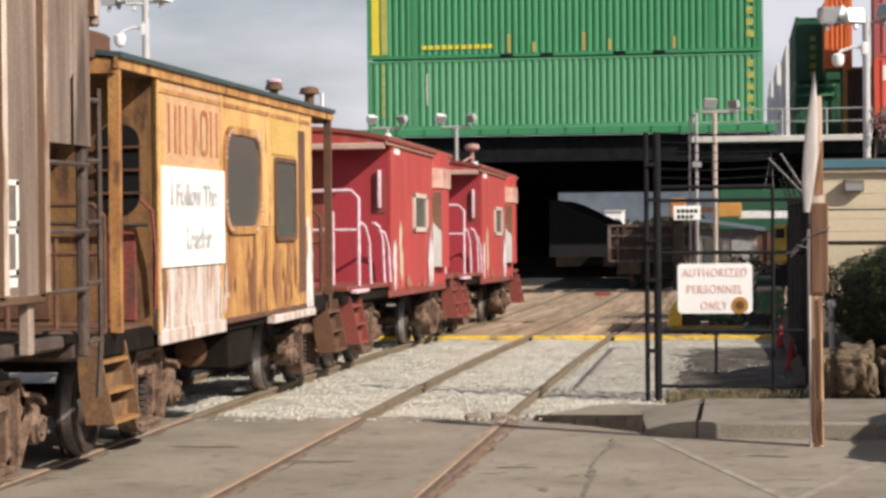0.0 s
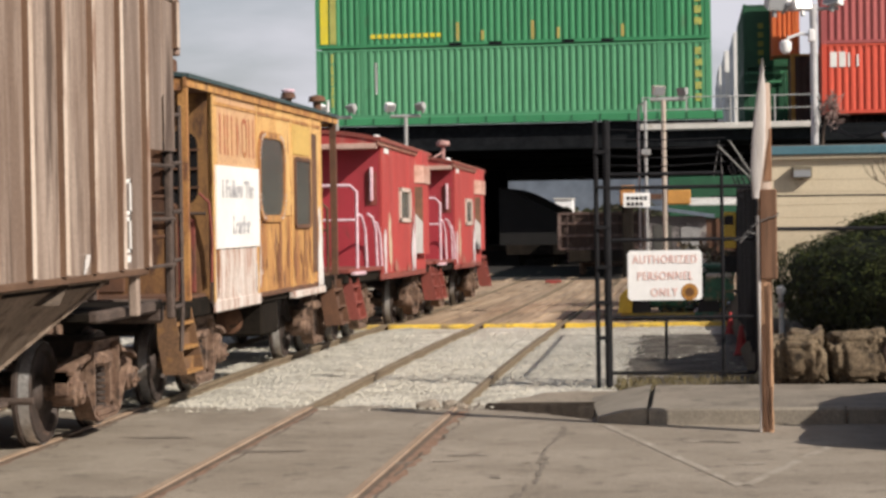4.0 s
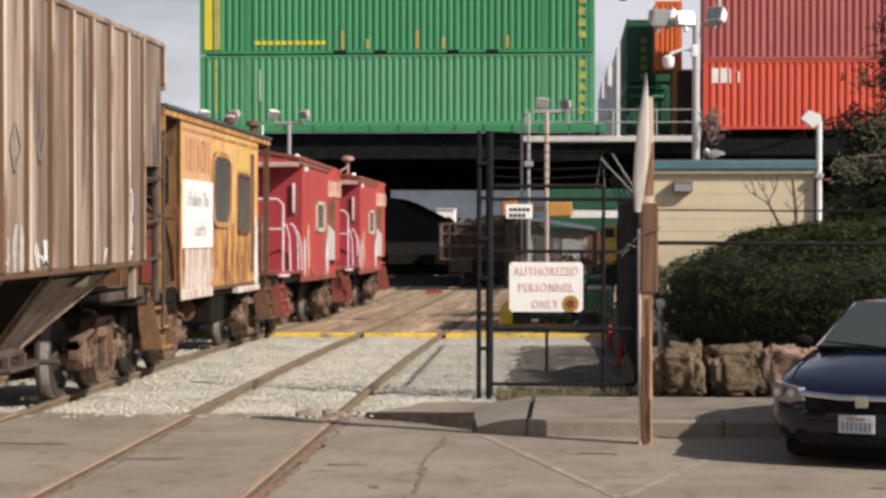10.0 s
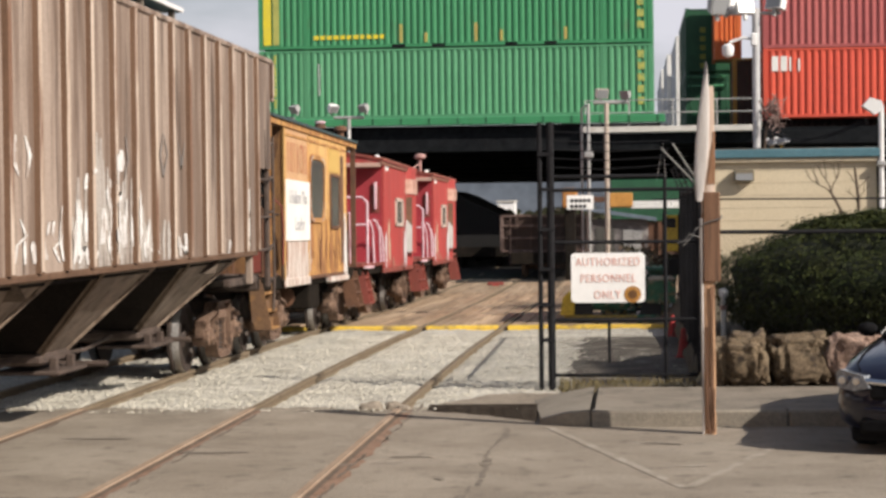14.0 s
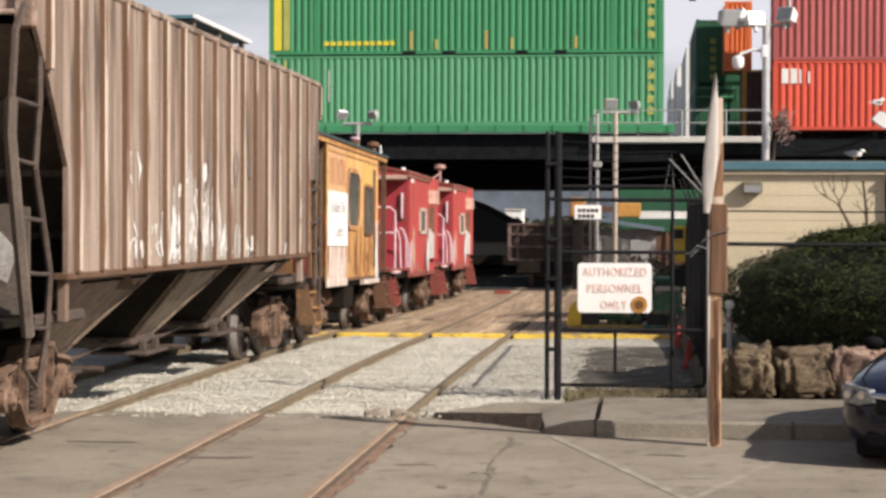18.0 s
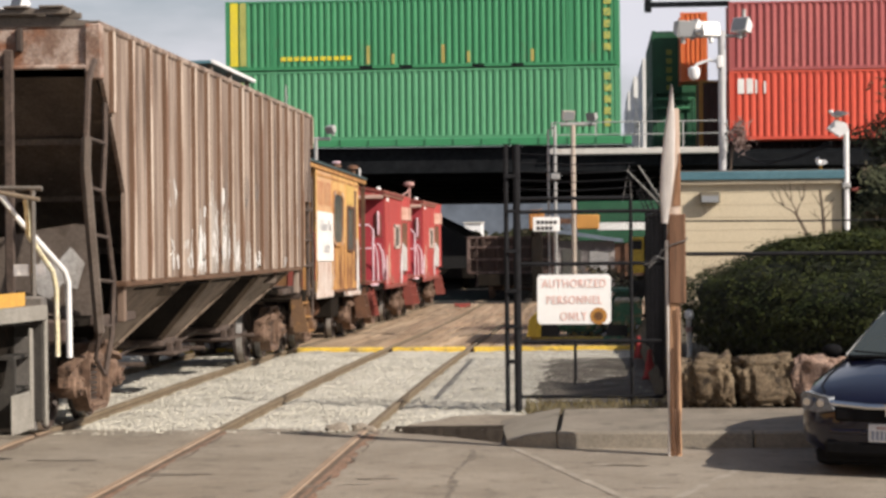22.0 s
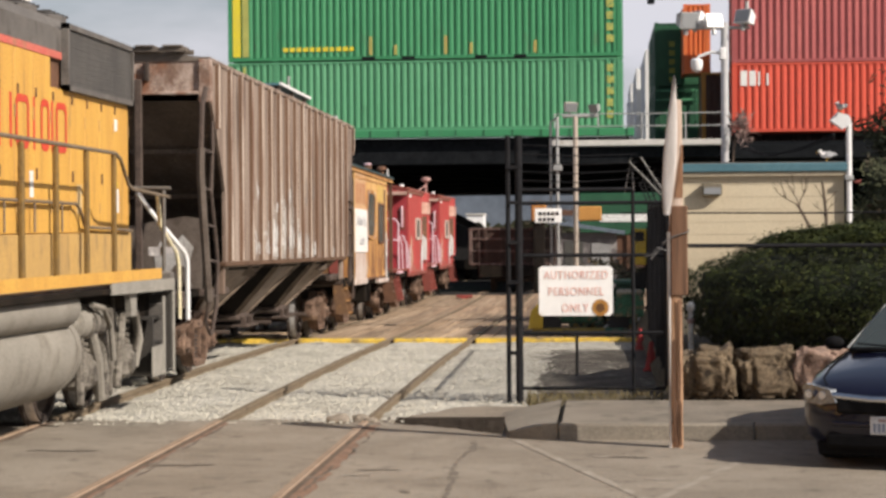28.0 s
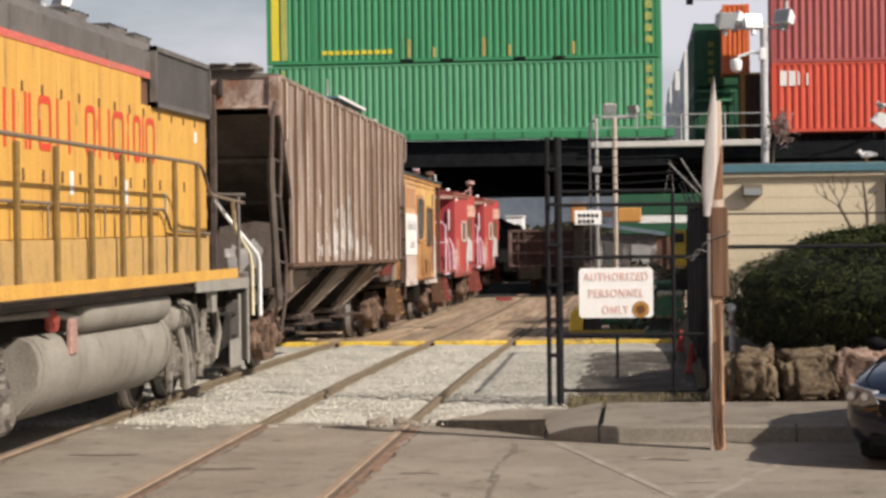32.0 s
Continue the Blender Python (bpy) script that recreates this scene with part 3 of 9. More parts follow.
# loose stones on the bed, nearest part
rs = random.Random(5)
stones = Shape()
for k in range(22000):
    yv = ROAD_END - 0.35 + (rs.random() ** 1.7) * 15.5
    xv = rs.uniform(-9.5, 0.9)
    if yv < ROAD_END and rs.random() < 0.8:
        continue
    hug = min(abs(xv - c) for c in (EMPTY_X - GAUGE / 2, EMPTY_X + GAUGE / 2, TRAIN_X - GAUGE / 2, TRAIN_X + GAUGE / 2))
    if hug < 0.06:
        continue
    r = rs.uniform(0.008, 0.022)
    zz = ground_z(yv) - 0.045 + 0.03 * noise.noise((xv * 2.0, yv * 2.0, 0.3)) + r * 0.2 - (0.03 if hug < 0.14 else 0) + (0.05 if yv < ROAD_END - 0.2 else 0)
    a = rs.uniform(0, 6.3)
    ca, sa = math.cos(a), math.sin(a)
    q = [(r * rs.uniform(0.7, 1.4), 0, 0), (0, r * rs.uniform(0.7, 1.3), 0), (-r * rs.uniform(0.7, 1.3), 0, 0), (0, -r * rs.uniform(0.7, 1.2), 0), (r * 0.2, r * 0.1, r * rs.uniform(0.5, 1.0))]
    stones.add([(xv + px * ca - py * sa, yv + px * sa + py * ca, zz + pz) for px, py, pz in q], [(0, 1, 4), (1, 2, 4), (2, 3, 4), (3, 0, 4)])
me = bpy.data.meshes.new("gravel_stones")
me.from_pydata(stones.v, [], stones.f)
me.materials.append(STONE)
tagged(new("gravel_stones", me), "loose pale grey crushed stones beside the rails", "gravel", kind="stuff")


def rail_run(y0, y1, x, material, flush):
    prof = [(-0.065, -0.15), (0.065, -0.15), (0.065, -0.135), (0.012, -0.115), (0.012, -0.035), (0.036, -0.022), (0.036, 0.008), (0.028, 0.016), (-0.028, 0.016), (-0.036, 0.008), (-0.036, -0.022), (-0.012, -0.035), (-0.012, -0.115), (-0.065, -0.135)]
    s, n = Shape(), len(prof)
    ys = np.linspace(y0, y1, max(2, int((y1 - y0) / 2.5)))
    for yv in ys:
        s.v += [(x + u, yv, ground_z(yv) + w) for u, w in prof]
    for j in range(len(ys) - 1):
        s.f += [(j * n + i, j * n + (i + 1) % n, (j + 1) * n + (i + 1) % n, (j + 1) * n + i) for i in range(n)]
    return s


GROOVE = mat("dirt_groove", (0.10, 0.072, 0.05), (0.15, 0.11, 0.08), (0.06, 0.045, 0.035), rough=0.95, blotch=3, grain=40)
for side in (-1, 1):
    for cx, who in ((EMPTY_X, "empty siding"), (TRAIN_X, "track under the train")):
        setting("rail_road", rail_run(-6, ROAD_END, cx + side * GAUGE / 2, RAIL_ROAD, True), RAIL_ROAD, "rust-orange rail sunk in the road, " + who, "rail")
        setting("rail_ballast", rail_run(ROAD_END, 110, cx + side * GAUGE / 2, RAIL, False), RAIL, "brown rusty rail standing in ballast, " + who, "rail")
        # rust-stained flangeway beside each sunk rail
        k = cx + side * GAUGE / 2 + 0.068
        setting("flangeway", Shape().box(k - 0.025, k + 0.025, -6, ROAD_END, -0.02, 0.0045), GROOVE, "dirt-filled groove along the sunk rail", "rail")

# lumps of broken asphalt where the rail leaves the road
for k, (xv, yv, r) in enumerate(((-2.62, 20.75, 0.13), (-2.42, 20.95, 0.10), (-2.30, 20.85, 0.07), (-2.70, 20.95, 0.06))):
    bm = bmesh.new()
    bmesh.ops.create_icosphere(bm, subdivisions=2, radius=r)
    for v in bm.verts:
        v.co *= 1 + 0.3 * noise.noise(v.co * 14 + Vector((k * 3, 0, 0)))
        v.co.z *= 0.55
    me = bpy.data.meshes.new("asphalt_lump")
    bm.to_mesh(me)
    bm.free()
    tagged(part("asphalt_lump", me, ASPHALT, at=pose(xv, yv, r * 0.2)), "broken lump of dark asphalt beside the sunk rail", "rubble", group="asphalt lumps")

# ragged rust-brown dirt along each sunk rail
RUST_DIRT = mat("rust_dirt", (0.235, 0.140, 0.092), (0.30, 0.195, 0.135), (0.13, 0.085, 0.060), rough=0.95, blotch=4, spot_scale=7, spots=(0.52, 0.66), grain=45, grain_amt=0.45, bump=0.7)
for cx, wide in ((EMPTY_X + GAUGE / 2, 0.17), (EMPTY_X - GAUGE / 2, 0.11), (TRAIN_X + GAUGE / 2, 0.09)):
    y0 = 8.0
    while y0 < ROAD_END - 0.3:
        y1 = min(y0 + 2.4, ROAD_END - 0.15)
        n = 48
        s_ = Shape()
        for i in range(n + 1):
            yv = y0 + (y1 - y0) * i / n
            w = wide * (0.72 + 0.55 * noise.noise((yv * 0.9, cx, 1.0)) + 0.45 * noise.noise((yv * 4.5, cx, 6.0)))
            s_.v += [(cx + 0.036, yv, 0.0038), (cx + 0.045 + max(0.02, w), yv, 0.0038)]
        s_.f = [(2 * i, 2 * i + 1, 2 * i + 3, 2 * i + 2) for i in range(n)]
        setting("rust_dirt", s_, RUST_DIRT, "rust-brown dirt beside a rail sunk in the road", "road dirt", smooth=0)
        y0 = y1

# dark cracks and tar patches in the road
rk = random.Random(77)
TAR = mat("tar_crack", (0.155, 0.130, 0.103), (0.205, 0.175, 0.140), (0.11, 0.092, 0.072), rough=0.9, blotch=6, spot_scale=9, grain=40)
patch_no = 0
def tar_patch(cx, cy, a, b):
    """A ragged low stain of tar, a across and b along."""
    global patch_no
    s_ = Shape()
    n, z = 18, 0.0034 + 0.00006 * patch_no
    for i in range(n):
        t = 2 * math.pi * i / n
        r_ = rk.uniform(0.55, 1.15)
        s_.v.append((cx + a * r_ * math.cos(t), cy + b * r_ * math.sin(t), z))
    s_.v.append((cx, cy, z))
    s_.f = [(i, (i + 1) % n, n) for i in range(n)]
    patch_no += 1
    setting("road_crack", s_, TAR, "dark crack in the worn asphalt", "crack", smooth=0)
yv = 13.9
while yv < 19.0:
    q = rk.random()
    tar_patch(-1.17 + 0.035 * math.sin(yv * 2.1) + rk.uniform(-0.02, 0.02), yv, rk.uniform(0.012, 0.032) * (1.5 if q > 0.8 else 1), rk.uniform(0.10, 0.22))
    yv += rk.uniform(0.16, 0.34)
for cx, cy, half in ((-1.78, 16.79, 0.17), (-1.19, 16.25, 0.11), (-2.29, 16.30, 0.11), (-1.45, 15.4, 0.07), (-4.2, 14.3, 0.3), (0.9, 14.1, 0.16), (-3.5, 17.1, 0.3), (-4.8, 18.2, 0.35), (2.4, 15.6, 0.2), (0.2, 17.7, 0.18), (-0.2, 13.4, 0.15)):
    for k in range(3):
        tar_patch(cx + half * (k - 1) * 0.6 + rk.uniform(-0.03, 0.03), cy + rk.uniform(-0.04, 0.04), half * rk.uniform(0.3, 0.6), rk.uniform(0.03, 0.07))

STRIP_YELLOW = mat("dirty_yellow", (0.80, 0.56, 0.07), (0.66, 0.44, 0.07), (0.26, 0.19, 0.10), rough=0.8, blotch=1.6, spots=(0.5, 0.65), spot_scale=3, grain=40)
# crumbled dark edges of the asphalt beside the sunk rails
rb2 = random.Random(19)
CRUMBLE = mat("crumbled_edge", (0.125, 0.10, 0.077), (0.16, 0.13, 0.10), (0.20, 0.145, 0.105), rough=0.95, blotch=6, grain=50, grain_amt=0.45, bump=0.6)
for cx, n in ((EMPTY_X + GAUGE / 2, 16), (EMPTY_X - GAUGE / 2, 9), (TRAIN_X + GAUGE / 2, 6)):
    for k in range(n):
        y0, ln = 9.5 + 11.2 * (k + rb2.random()) / n, rb2.uniform(0.25, 0.9)
        sd = 1
        s_ = Shape()
        m, deep, off = 14, rb2.uniform(0.012, 0.035), rb2.uniform(0.13, 0.20)
        for i in range(m + 1):
            q = i / m
            w = 0.006 + deep * (0.75 + 0.5 * rb2.random()) * math.sin(math.pi * min(max(q, 0.04), 0.96))
            s_.v += [(cx + off - 0.01 * math.sin(9 * q), y0 + ln * q, 0.0046), (cx + off + w, y0 + ln * q, 0.0046)]
        s_.f = [(2 * i, 2 * i + 1, 2 * i + 3, 2 * i + 2) if sd > 0 else (2 * i, 2 * i + 2, 2 * i + 3, 2 * i + 1) for i in range(m)]
        setting("crumbled_asphalt", s_, CRUMBLE, "crumbled dark asphalt along a sunk rail", "road damage", smooth=0)

# crossing: planks, with yellow-painted front edges
crossing = setting("crossing", box(-12, 6, 38.25, 38.4, -0.32, ground_z(38.3) - 0.02), CAB_DARK, "timber level crossing with yellow edge strips", "crossing")
spans = [(-11.5, TRAIN_X - 0.83), (TRAIN_X - 0.67, TRAIN_X + 0.67), (TRAIN_X + 0.83, EMPTY_X - 0.83), (EMPTY_X - 0.67, EMPTY_X + 0.67), (EMPTY_X + 0.83, 5.5)]
rp = random.Random(8)
for x0, x1 in spans:
    yv = 38.4
    while yv < 72:
        d = rp.uniform(6.0, 9.5)
        n = max(1, round((x1 - x0) / 0.27))
        w = (x1 - x0) / n
        for i in range(n):
            if x0 + i * w > 2.0 or x0 + i * w < -9:
                continue
            z0, z1 = ground_z(yv), ground_z(yv + d)
            e = rp.uniform(-0.012, 0.012)
            part("plank", Shape().add([(x0 + i * w + 0.018, yv + 0.018, z0 - 0.1), (x0 + (i + 1) * w - 0.018, yv + 0.018, z0 - 0.1), (x0 + (i + 1) * w - 0.018, yv + d - 0.018, z1 - 0.1), (x0 + i * w + 0.018, yv + d - 0.018, z1 - 0.1),
                                       (x0 + i * w + 0.018, yv + 0.018, z0 + e), (x0 + (i + 1) * w - 0.018, yv + 0.018, z0 + e), (x0 + (i + 1) * w - 0.018, yv + d - 0.018, z1 + e), (x0 + i * w + 0.018, yv + d - 0.018, z1 + e)],
                                      [(3, 2, 1, 0), (4, 5, 6, 7), (0, 1, 5, 4), (1, 2, 6, 5), (2, 3, 7, 6), (3, 0, 4, 7)]), PLANK, crossing)
        yv += d
    part("edge_strip", box(x0, x1, 38.06, 38.24, -0.28, ground_z(38.1) + 0.02, c=0.02), STRIP_YELLOW, crossing, "worn yellow-painted edge strip")

# kerbed pavement on the right
pave = Shape()
pave.prism([(-0.45, 0.0), (-0.36, 0.145), (14, 0.145), (14, -0.1), (-0.45, -0.1)], "y", 19.3, 21.7)
setting("pavement", pave, KERB, "raised concrete pavement slab", "pavement", smooth=0)
kx = -0.40
kerb = thing("kerb", "worn concrete kerb along the pavement", "kerb", kind="structure")
while kx < 13:
    part("kerb_stone", box(kx, kx + 1.79, 19.12, 19.295, -0.08, 0.15, c=0.02), KERB_STONE, kerb)
    kx += 1.8
ramp = Shape().add([(-0.405, 19.12, -0.02), (-0.405, 19.125, 0.150), (-0.62, 19.18, 0.120), (-0.86, 19.36, 0.045), (-0.87, 19.35, -0.02), (-0.62, 19.17, -0.02), (-0.405, 21.68, 0.153), (-0.70, 21.66, 0.100), (-1.02, 21.55, 0.03)],
                   [(0, 5, 2, 1), (5, 4, 3, 2), (1, 2, 7, 6), (2, 3, 8, 7), (3, 4, 8)])
setting("kerb_ramp", ramp, KERB_STONE, "concrete flare at the end of the kerb", "kerb", smooth=40)
# rough apron of asphalt between the ramp and the gravel
apron = Shape()
ax_, ay_ = np.linspace(0, 1, 26), np.linspace(0, 1, 20)
for b in ay_:
    for a in ax_:
        yv = 20.95 + 1.65 * b
        left = -2.15 + 0.9 * b * b + 0.14 * noise.noise((b * 5, 2.0, 9))
        xv = left + (-0.36 - left) * a
        edge = min(1.0, a / 0.12, (1 - b) / 0.12)
        apron.v.append((xv, yv + 0.10 * noise.noise((xv * 2.5, 4, 1)) * b, -0.06 + 0.085 * edge + 0.02 * noise.noise((xv * 3, yv * 3, 8))))
apron.f = [(j * 26 + i, j * 26 + i + 1, (j + 1) * 26 + i + 1, (j + 1) * 26 + i) for j in range(19) for i in range(25)]
setting("asphalt_apron", apron, ASPHALT, "rough asphalt apron beside the kerb ramp", "asphalt", smooth=50)
# dark sheet for the shaded apron edge, and grit where road meets gravel
APRON_EDGE_SHADE = mat("apron_edge_shade", (0.034, 0.027, 0.021), (0.052, 0.042, 0.033), (0.08, 0.065, 0.05), rough=0.95, blotch=3, spot_scale=6, grain=50, grain_amt=0.5, bump=0.6)
APRON_EDGE_SHADE.node_tree.nodes["Principled BSDF"].inputs["Specular IOR Level"].default_value = 0.05
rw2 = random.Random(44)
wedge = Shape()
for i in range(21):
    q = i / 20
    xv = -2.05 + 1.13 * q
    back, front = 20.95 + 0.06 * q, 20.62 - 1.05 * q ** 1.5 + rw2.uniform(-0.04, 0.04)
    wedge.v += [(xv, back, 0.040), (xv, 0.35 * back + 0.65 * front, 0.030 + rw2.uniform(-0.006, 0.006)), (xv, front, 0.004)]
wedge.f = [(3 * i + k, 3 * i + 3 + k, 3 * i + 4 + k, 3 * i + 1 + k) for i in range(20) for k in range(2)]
setting("dirt_wedge", wedge, APRON_EDGE_SHADE, "dark sloped sheet for the shaded edge of the apron", "dirt", smooth=0)
GRIT = mat("road_edge_grit", (0.235, 0.205, 0.162), (0.31, 0.28, 0.23), (0.13, 0.105, 0.08), rough=0.95, blotch=3, spot_scale=6, spots=(0.52, 0.66), grain=40, grain_amt=0.5, bump=0.8)
grit = Shape()
qx, qy = np.linspace(-12.5, -2.0, 190), np.linspace(ROAD_END - 0.75, ROAD_END + 1.1, 26)
for yv in qy:
    for xv in qx:
        d = (yv - ROAD_END) / 0.9
        base = 0.0 if yv < ROAD_END - 0.2 else -0.03
        grit.v.append((xv, yv, base + 0.028 * noise.noise((xv * 1.6, yv * 2.2, 11)) + 0.02 * noise.noise((xv * 6, yv * 6, 5)) - 0.045 * d * d + 0.003))
grit.f = [(j * 190 + i, j * 190 + i + 1, (j + 1) * 190 + i + 1, (j + 1) * 190 + i) for j in range(25) for i in range(189)]
setting("road_edge_grit", grit, GRIT, "brown grit and broken stone where road meets gravel", "grit", smooth=50)
# thin worn white parking lines
WORN_LINE = mat("worn_line", (0.31, 0.272, 0.222), (0.37, 0.33, 0.275), (0.25, 0.212, 0.167), rough=0.9, blotch=3, spots=(0.48, 0.62), spot_scale=5, grain=60)
for (xa, ya), (xb, yb) in (((-0.78, 19.1), (0.345, 14.92)), ((0.39, 14.98), (1.12, 17.33)), ((2.6, 16.0), (4.2, 15.2)), ((-0.07, 17.73), (0.23, 17.77)), ((0.33, 16.17), (0.56, 16.20)), ((-2.05, 16.42), (-1.82, 16.44)), ((-5.6, 15.9), (-5.2, 15.93))):
    d = Vector((xb - xa, yb - ya, 0)).normalized()
    s = Vector((-d.y, d.x, 0)) * 0.040
    setting("parking_line", Shape().add([(xa - s.x, ya - s.y, 0.004), (xa + s.x, ya + s.y, 0.004), (xb + s.x, yb + s.y, 0.004), (xb - s.x, yb - s.y, 0.004)], [(0, 1, 2, 3)]), WORN_LINE, "worn pale parking line", "road marking")

# trodden dirt over the gravel inside the gate, its colour darkened for shade
dirt = Shape()
dx, dy = np.linspace(-0.95, 1.15, 24), np.linspace(23.0, 35.5, 60)
for yv in dy:
    for xv in dx:
        fade = min((xv + 0.95) / 0.35, 1.0, (35.5 - yv) / 1.5)
        dirt.v.append((xv, yv, ground_z(yv) - 0.075 + 0.055 * max(0.0, fade) + 0.03 * noise.noise((xv * 2.5, yv * 1.5, 7))))
dirt.f = [(j * 24 + i, j * 24 + i + 1, (j + 1) * 24 + i + 1, (j + 1) * 24 + i) for j in range(59) for i in range(23)]
setting("yard_dirt", dirt, SHADED_DIRT, "trodden dirt and stones inside the gate, darkened for shade", "dirt", smooth=50)

# dark ground sheet between the rails, standing for the shade under the bridge
UNDERCROFT_SHADE = mat("undercroft_shade", (0.009, 0.008, 0.007), (0.015, 0.013, 0.011), (0.028, 0.024, 0.019), rough=0.95, blotch=1.5, grain=25, grain_amt=0.5, bump=0.8)
shade_sheet = Shape()
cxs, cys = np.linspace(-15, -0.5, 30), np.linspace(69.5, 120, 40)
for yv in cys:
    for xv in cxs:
        shade_sheet.v.append((xv, yv, ground_z(yv) + 0.015 + 0.05 * noise.noise((xv, yv * 0.7, 3)) * min(1, (yv - 69.5) / 2)))
shade_sheet.f = [(j * 30 + i, j * 30 + i + 1, (j + 1) * 30 + i + 1, (j + 1) * 30 + i) for j in range(39) for i in range(29)]
setting("cinder_bed", shade_sheet, UNDERCROFT_SHADE, "dark sheet for the shade under the bridge", "ballast", smooth=50)

# soil bed behind the pavement
mound = Shape()
mx, my = np.linspace(-0.62, 12, 60), np.linspace(21.7, 40, 30)
for yv in my:
    for xv in mx:
        rise = 0.40 * min(1, max(0, (yv - 22.0) / 0.8)) if xv > 0.95 else 0.40 * max(0, 1 - (0.95 - xv) / 0.3) * min(1, max(0, (yv - 22.0) / 1.0))
        mound.v.append((xv, yv, 0.02 + (0.06 if yv < 23.5 else 0) + rise + 0.03 * noise.noise((xv * 3, yv * 3, 0))))
mound.f = [(j * 60 + i, j * 60 + i + 1, (j + 1) * 60 + i + 1, (j + 1) * 60 + i) for j in range(29) for i in range(59) if not (mx[i] < 0.6 and my[j] > 23.7)]
setting("soil_bed", mound, SOIL, "brown soil with dry weeds behind the pavement", "soil", smooth=50)

# ---- the bridge with its container cars ----
bridge = thing("bridge", "dark steel rail bridge with a white edge beam", "bridge", kind="structure")
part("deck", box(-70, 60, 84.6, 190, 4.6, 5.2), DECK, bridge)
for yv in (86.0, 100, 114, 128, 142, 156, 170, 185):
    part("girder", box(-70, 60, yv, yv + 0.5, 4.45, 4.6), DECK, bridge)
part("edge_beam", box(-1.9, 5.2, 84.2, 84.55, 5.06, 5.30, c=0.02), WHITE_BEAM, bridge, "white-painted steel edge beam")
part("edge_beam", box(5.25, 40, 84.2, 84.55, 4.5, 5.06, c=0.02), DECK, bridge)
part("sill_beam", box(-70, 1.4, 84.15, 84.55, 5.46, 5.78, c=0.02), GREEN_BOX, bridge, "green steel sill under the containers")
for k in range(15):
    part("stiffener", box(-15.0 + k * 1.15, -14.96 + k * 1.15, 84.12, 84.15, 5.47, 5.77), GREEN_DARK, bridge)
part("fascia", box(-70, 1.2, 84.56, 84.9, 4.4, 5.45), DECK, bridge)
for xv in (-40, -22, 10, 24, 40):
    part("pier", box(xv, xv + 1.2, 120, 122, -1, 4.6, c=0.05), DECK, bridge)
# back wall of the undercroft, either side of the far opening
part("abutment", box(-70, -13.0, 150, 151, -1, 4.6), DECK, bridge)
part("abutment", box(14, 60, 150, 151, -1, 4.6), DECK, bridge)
# edge railing
for zv in (5.85, 6.35):
    part("rail_bar", tube([(-1.8, 84.3, zv), (5.2, 84.3, zv)], 0.028, 6), GALV, bridge, "galvanised railing bar")
for xv in np.linspace(-1.8, 5.2, 5):
    part("rail_post", tube([(xv, 84.3, 5.3), (xv, 84.3, 6.36)], 0.035, 6), GALV, bridge, "galvanised railing post")


def container(label, length, height, body, at, group, ribs=None, frame_mat=None, width=2.44, posts40=False, dark=0.42):
    c = thing("container", label, "container", at, group)
    ribs = ribs or round(length / 0.285)
    inset, p = 0.06, (length - 0.36) / ribs
    for name, yy, sgn in (("side_panel", 0.0, 1), ("side_panel", width, -1)):
        s = Shape()
        line = []
        for i in range(ribs):
            x0 = 0.18 + i * p
            line += [(x0, inset), (x0 + p * 0.28, inset), (x0 + p * dark, inset - 0.055), (x0 + p * 0.76, inset - 0.055)]
        line.append((0.18 + ribs * p, inset))
        for x, d in line:
            s.v += [(x, yy + sgn * d, 0.16), (x, yy + sgn * d, height - 0.10)]
        s.f = [(2 * i, 2 * i + 2, 2 * i + 3, 2 * i + 1) for i in range(len(line) - 1)]
        part(name, s, body, c, smooth=0)
    fm = frame_mat or body
    for x0 in (0, length - 0.18):
        for y0 in (0, width - 0.16):
            part("corner_post", box(x0, x0 + 0.18, y0, y0 + 0.16, 0.12, height - 0.12), fm, c)
            part("corner_casting", box(x0 - 0.004, x0 + 0.182, y0 - 0.006, y0 + 0.166, 0, 0.12, c=0.01), fm, c)
            part("corner_casting", box(x0 - 0.004, x0 + 0.182, y0 - 0.006, y0 + 0.166, height - 0.12, height, c=0.01), fm, c)
    for y0 in (0, width - 0.06):
        part("bottom_rail", box(0.18, length - 0.18, y0, y0 + 0.06, 0.02, 0.16), fm, c)
        part("top_rail", box(0.18, length - 0.18, y0, y0 + 0.06, height - 0.10, height - 0.01), fm, c)
    if posts40:
        for x0 in (1.98 - 0.12, length - 1.98 - 0.12):
            part("middle_post", box(x0, x0 + 0.26, 0.012, 0.08, 0.0, height), fm, c)
    part("roof", box(0.05, length - 0.05, 0.03, width - 0.03, height - 0.06, height - 0.03), fm, c)
    part("floor", box(0.05, length - 0.05, 0.03, width - 0.03, 0.04, 0.12), fm, c)
    for x0 in (0.02, length - 0.06):
        part("end_wall", box(x0, x0 + 0.04, 0.16, width - 0.16, 0.1, height - 0.1), body, c)
    return c


def bars(parent, material, x, z, n, w, h, gap, y=-0.004, upright=False, label="painted mark"):
    """Plain bars where letters stand."""
    rb = random.Random(int(x * 100 + z * 10))
    for i in range(n):
        a, b = (0, i * (h + gap)) if upright else (i * (w + gap), 0)
        part("mark", box(x + a, x + a + w * rb.uniform(0.75, 1), y, y + 0.012, z - b, z - b + h), material, parent, label)


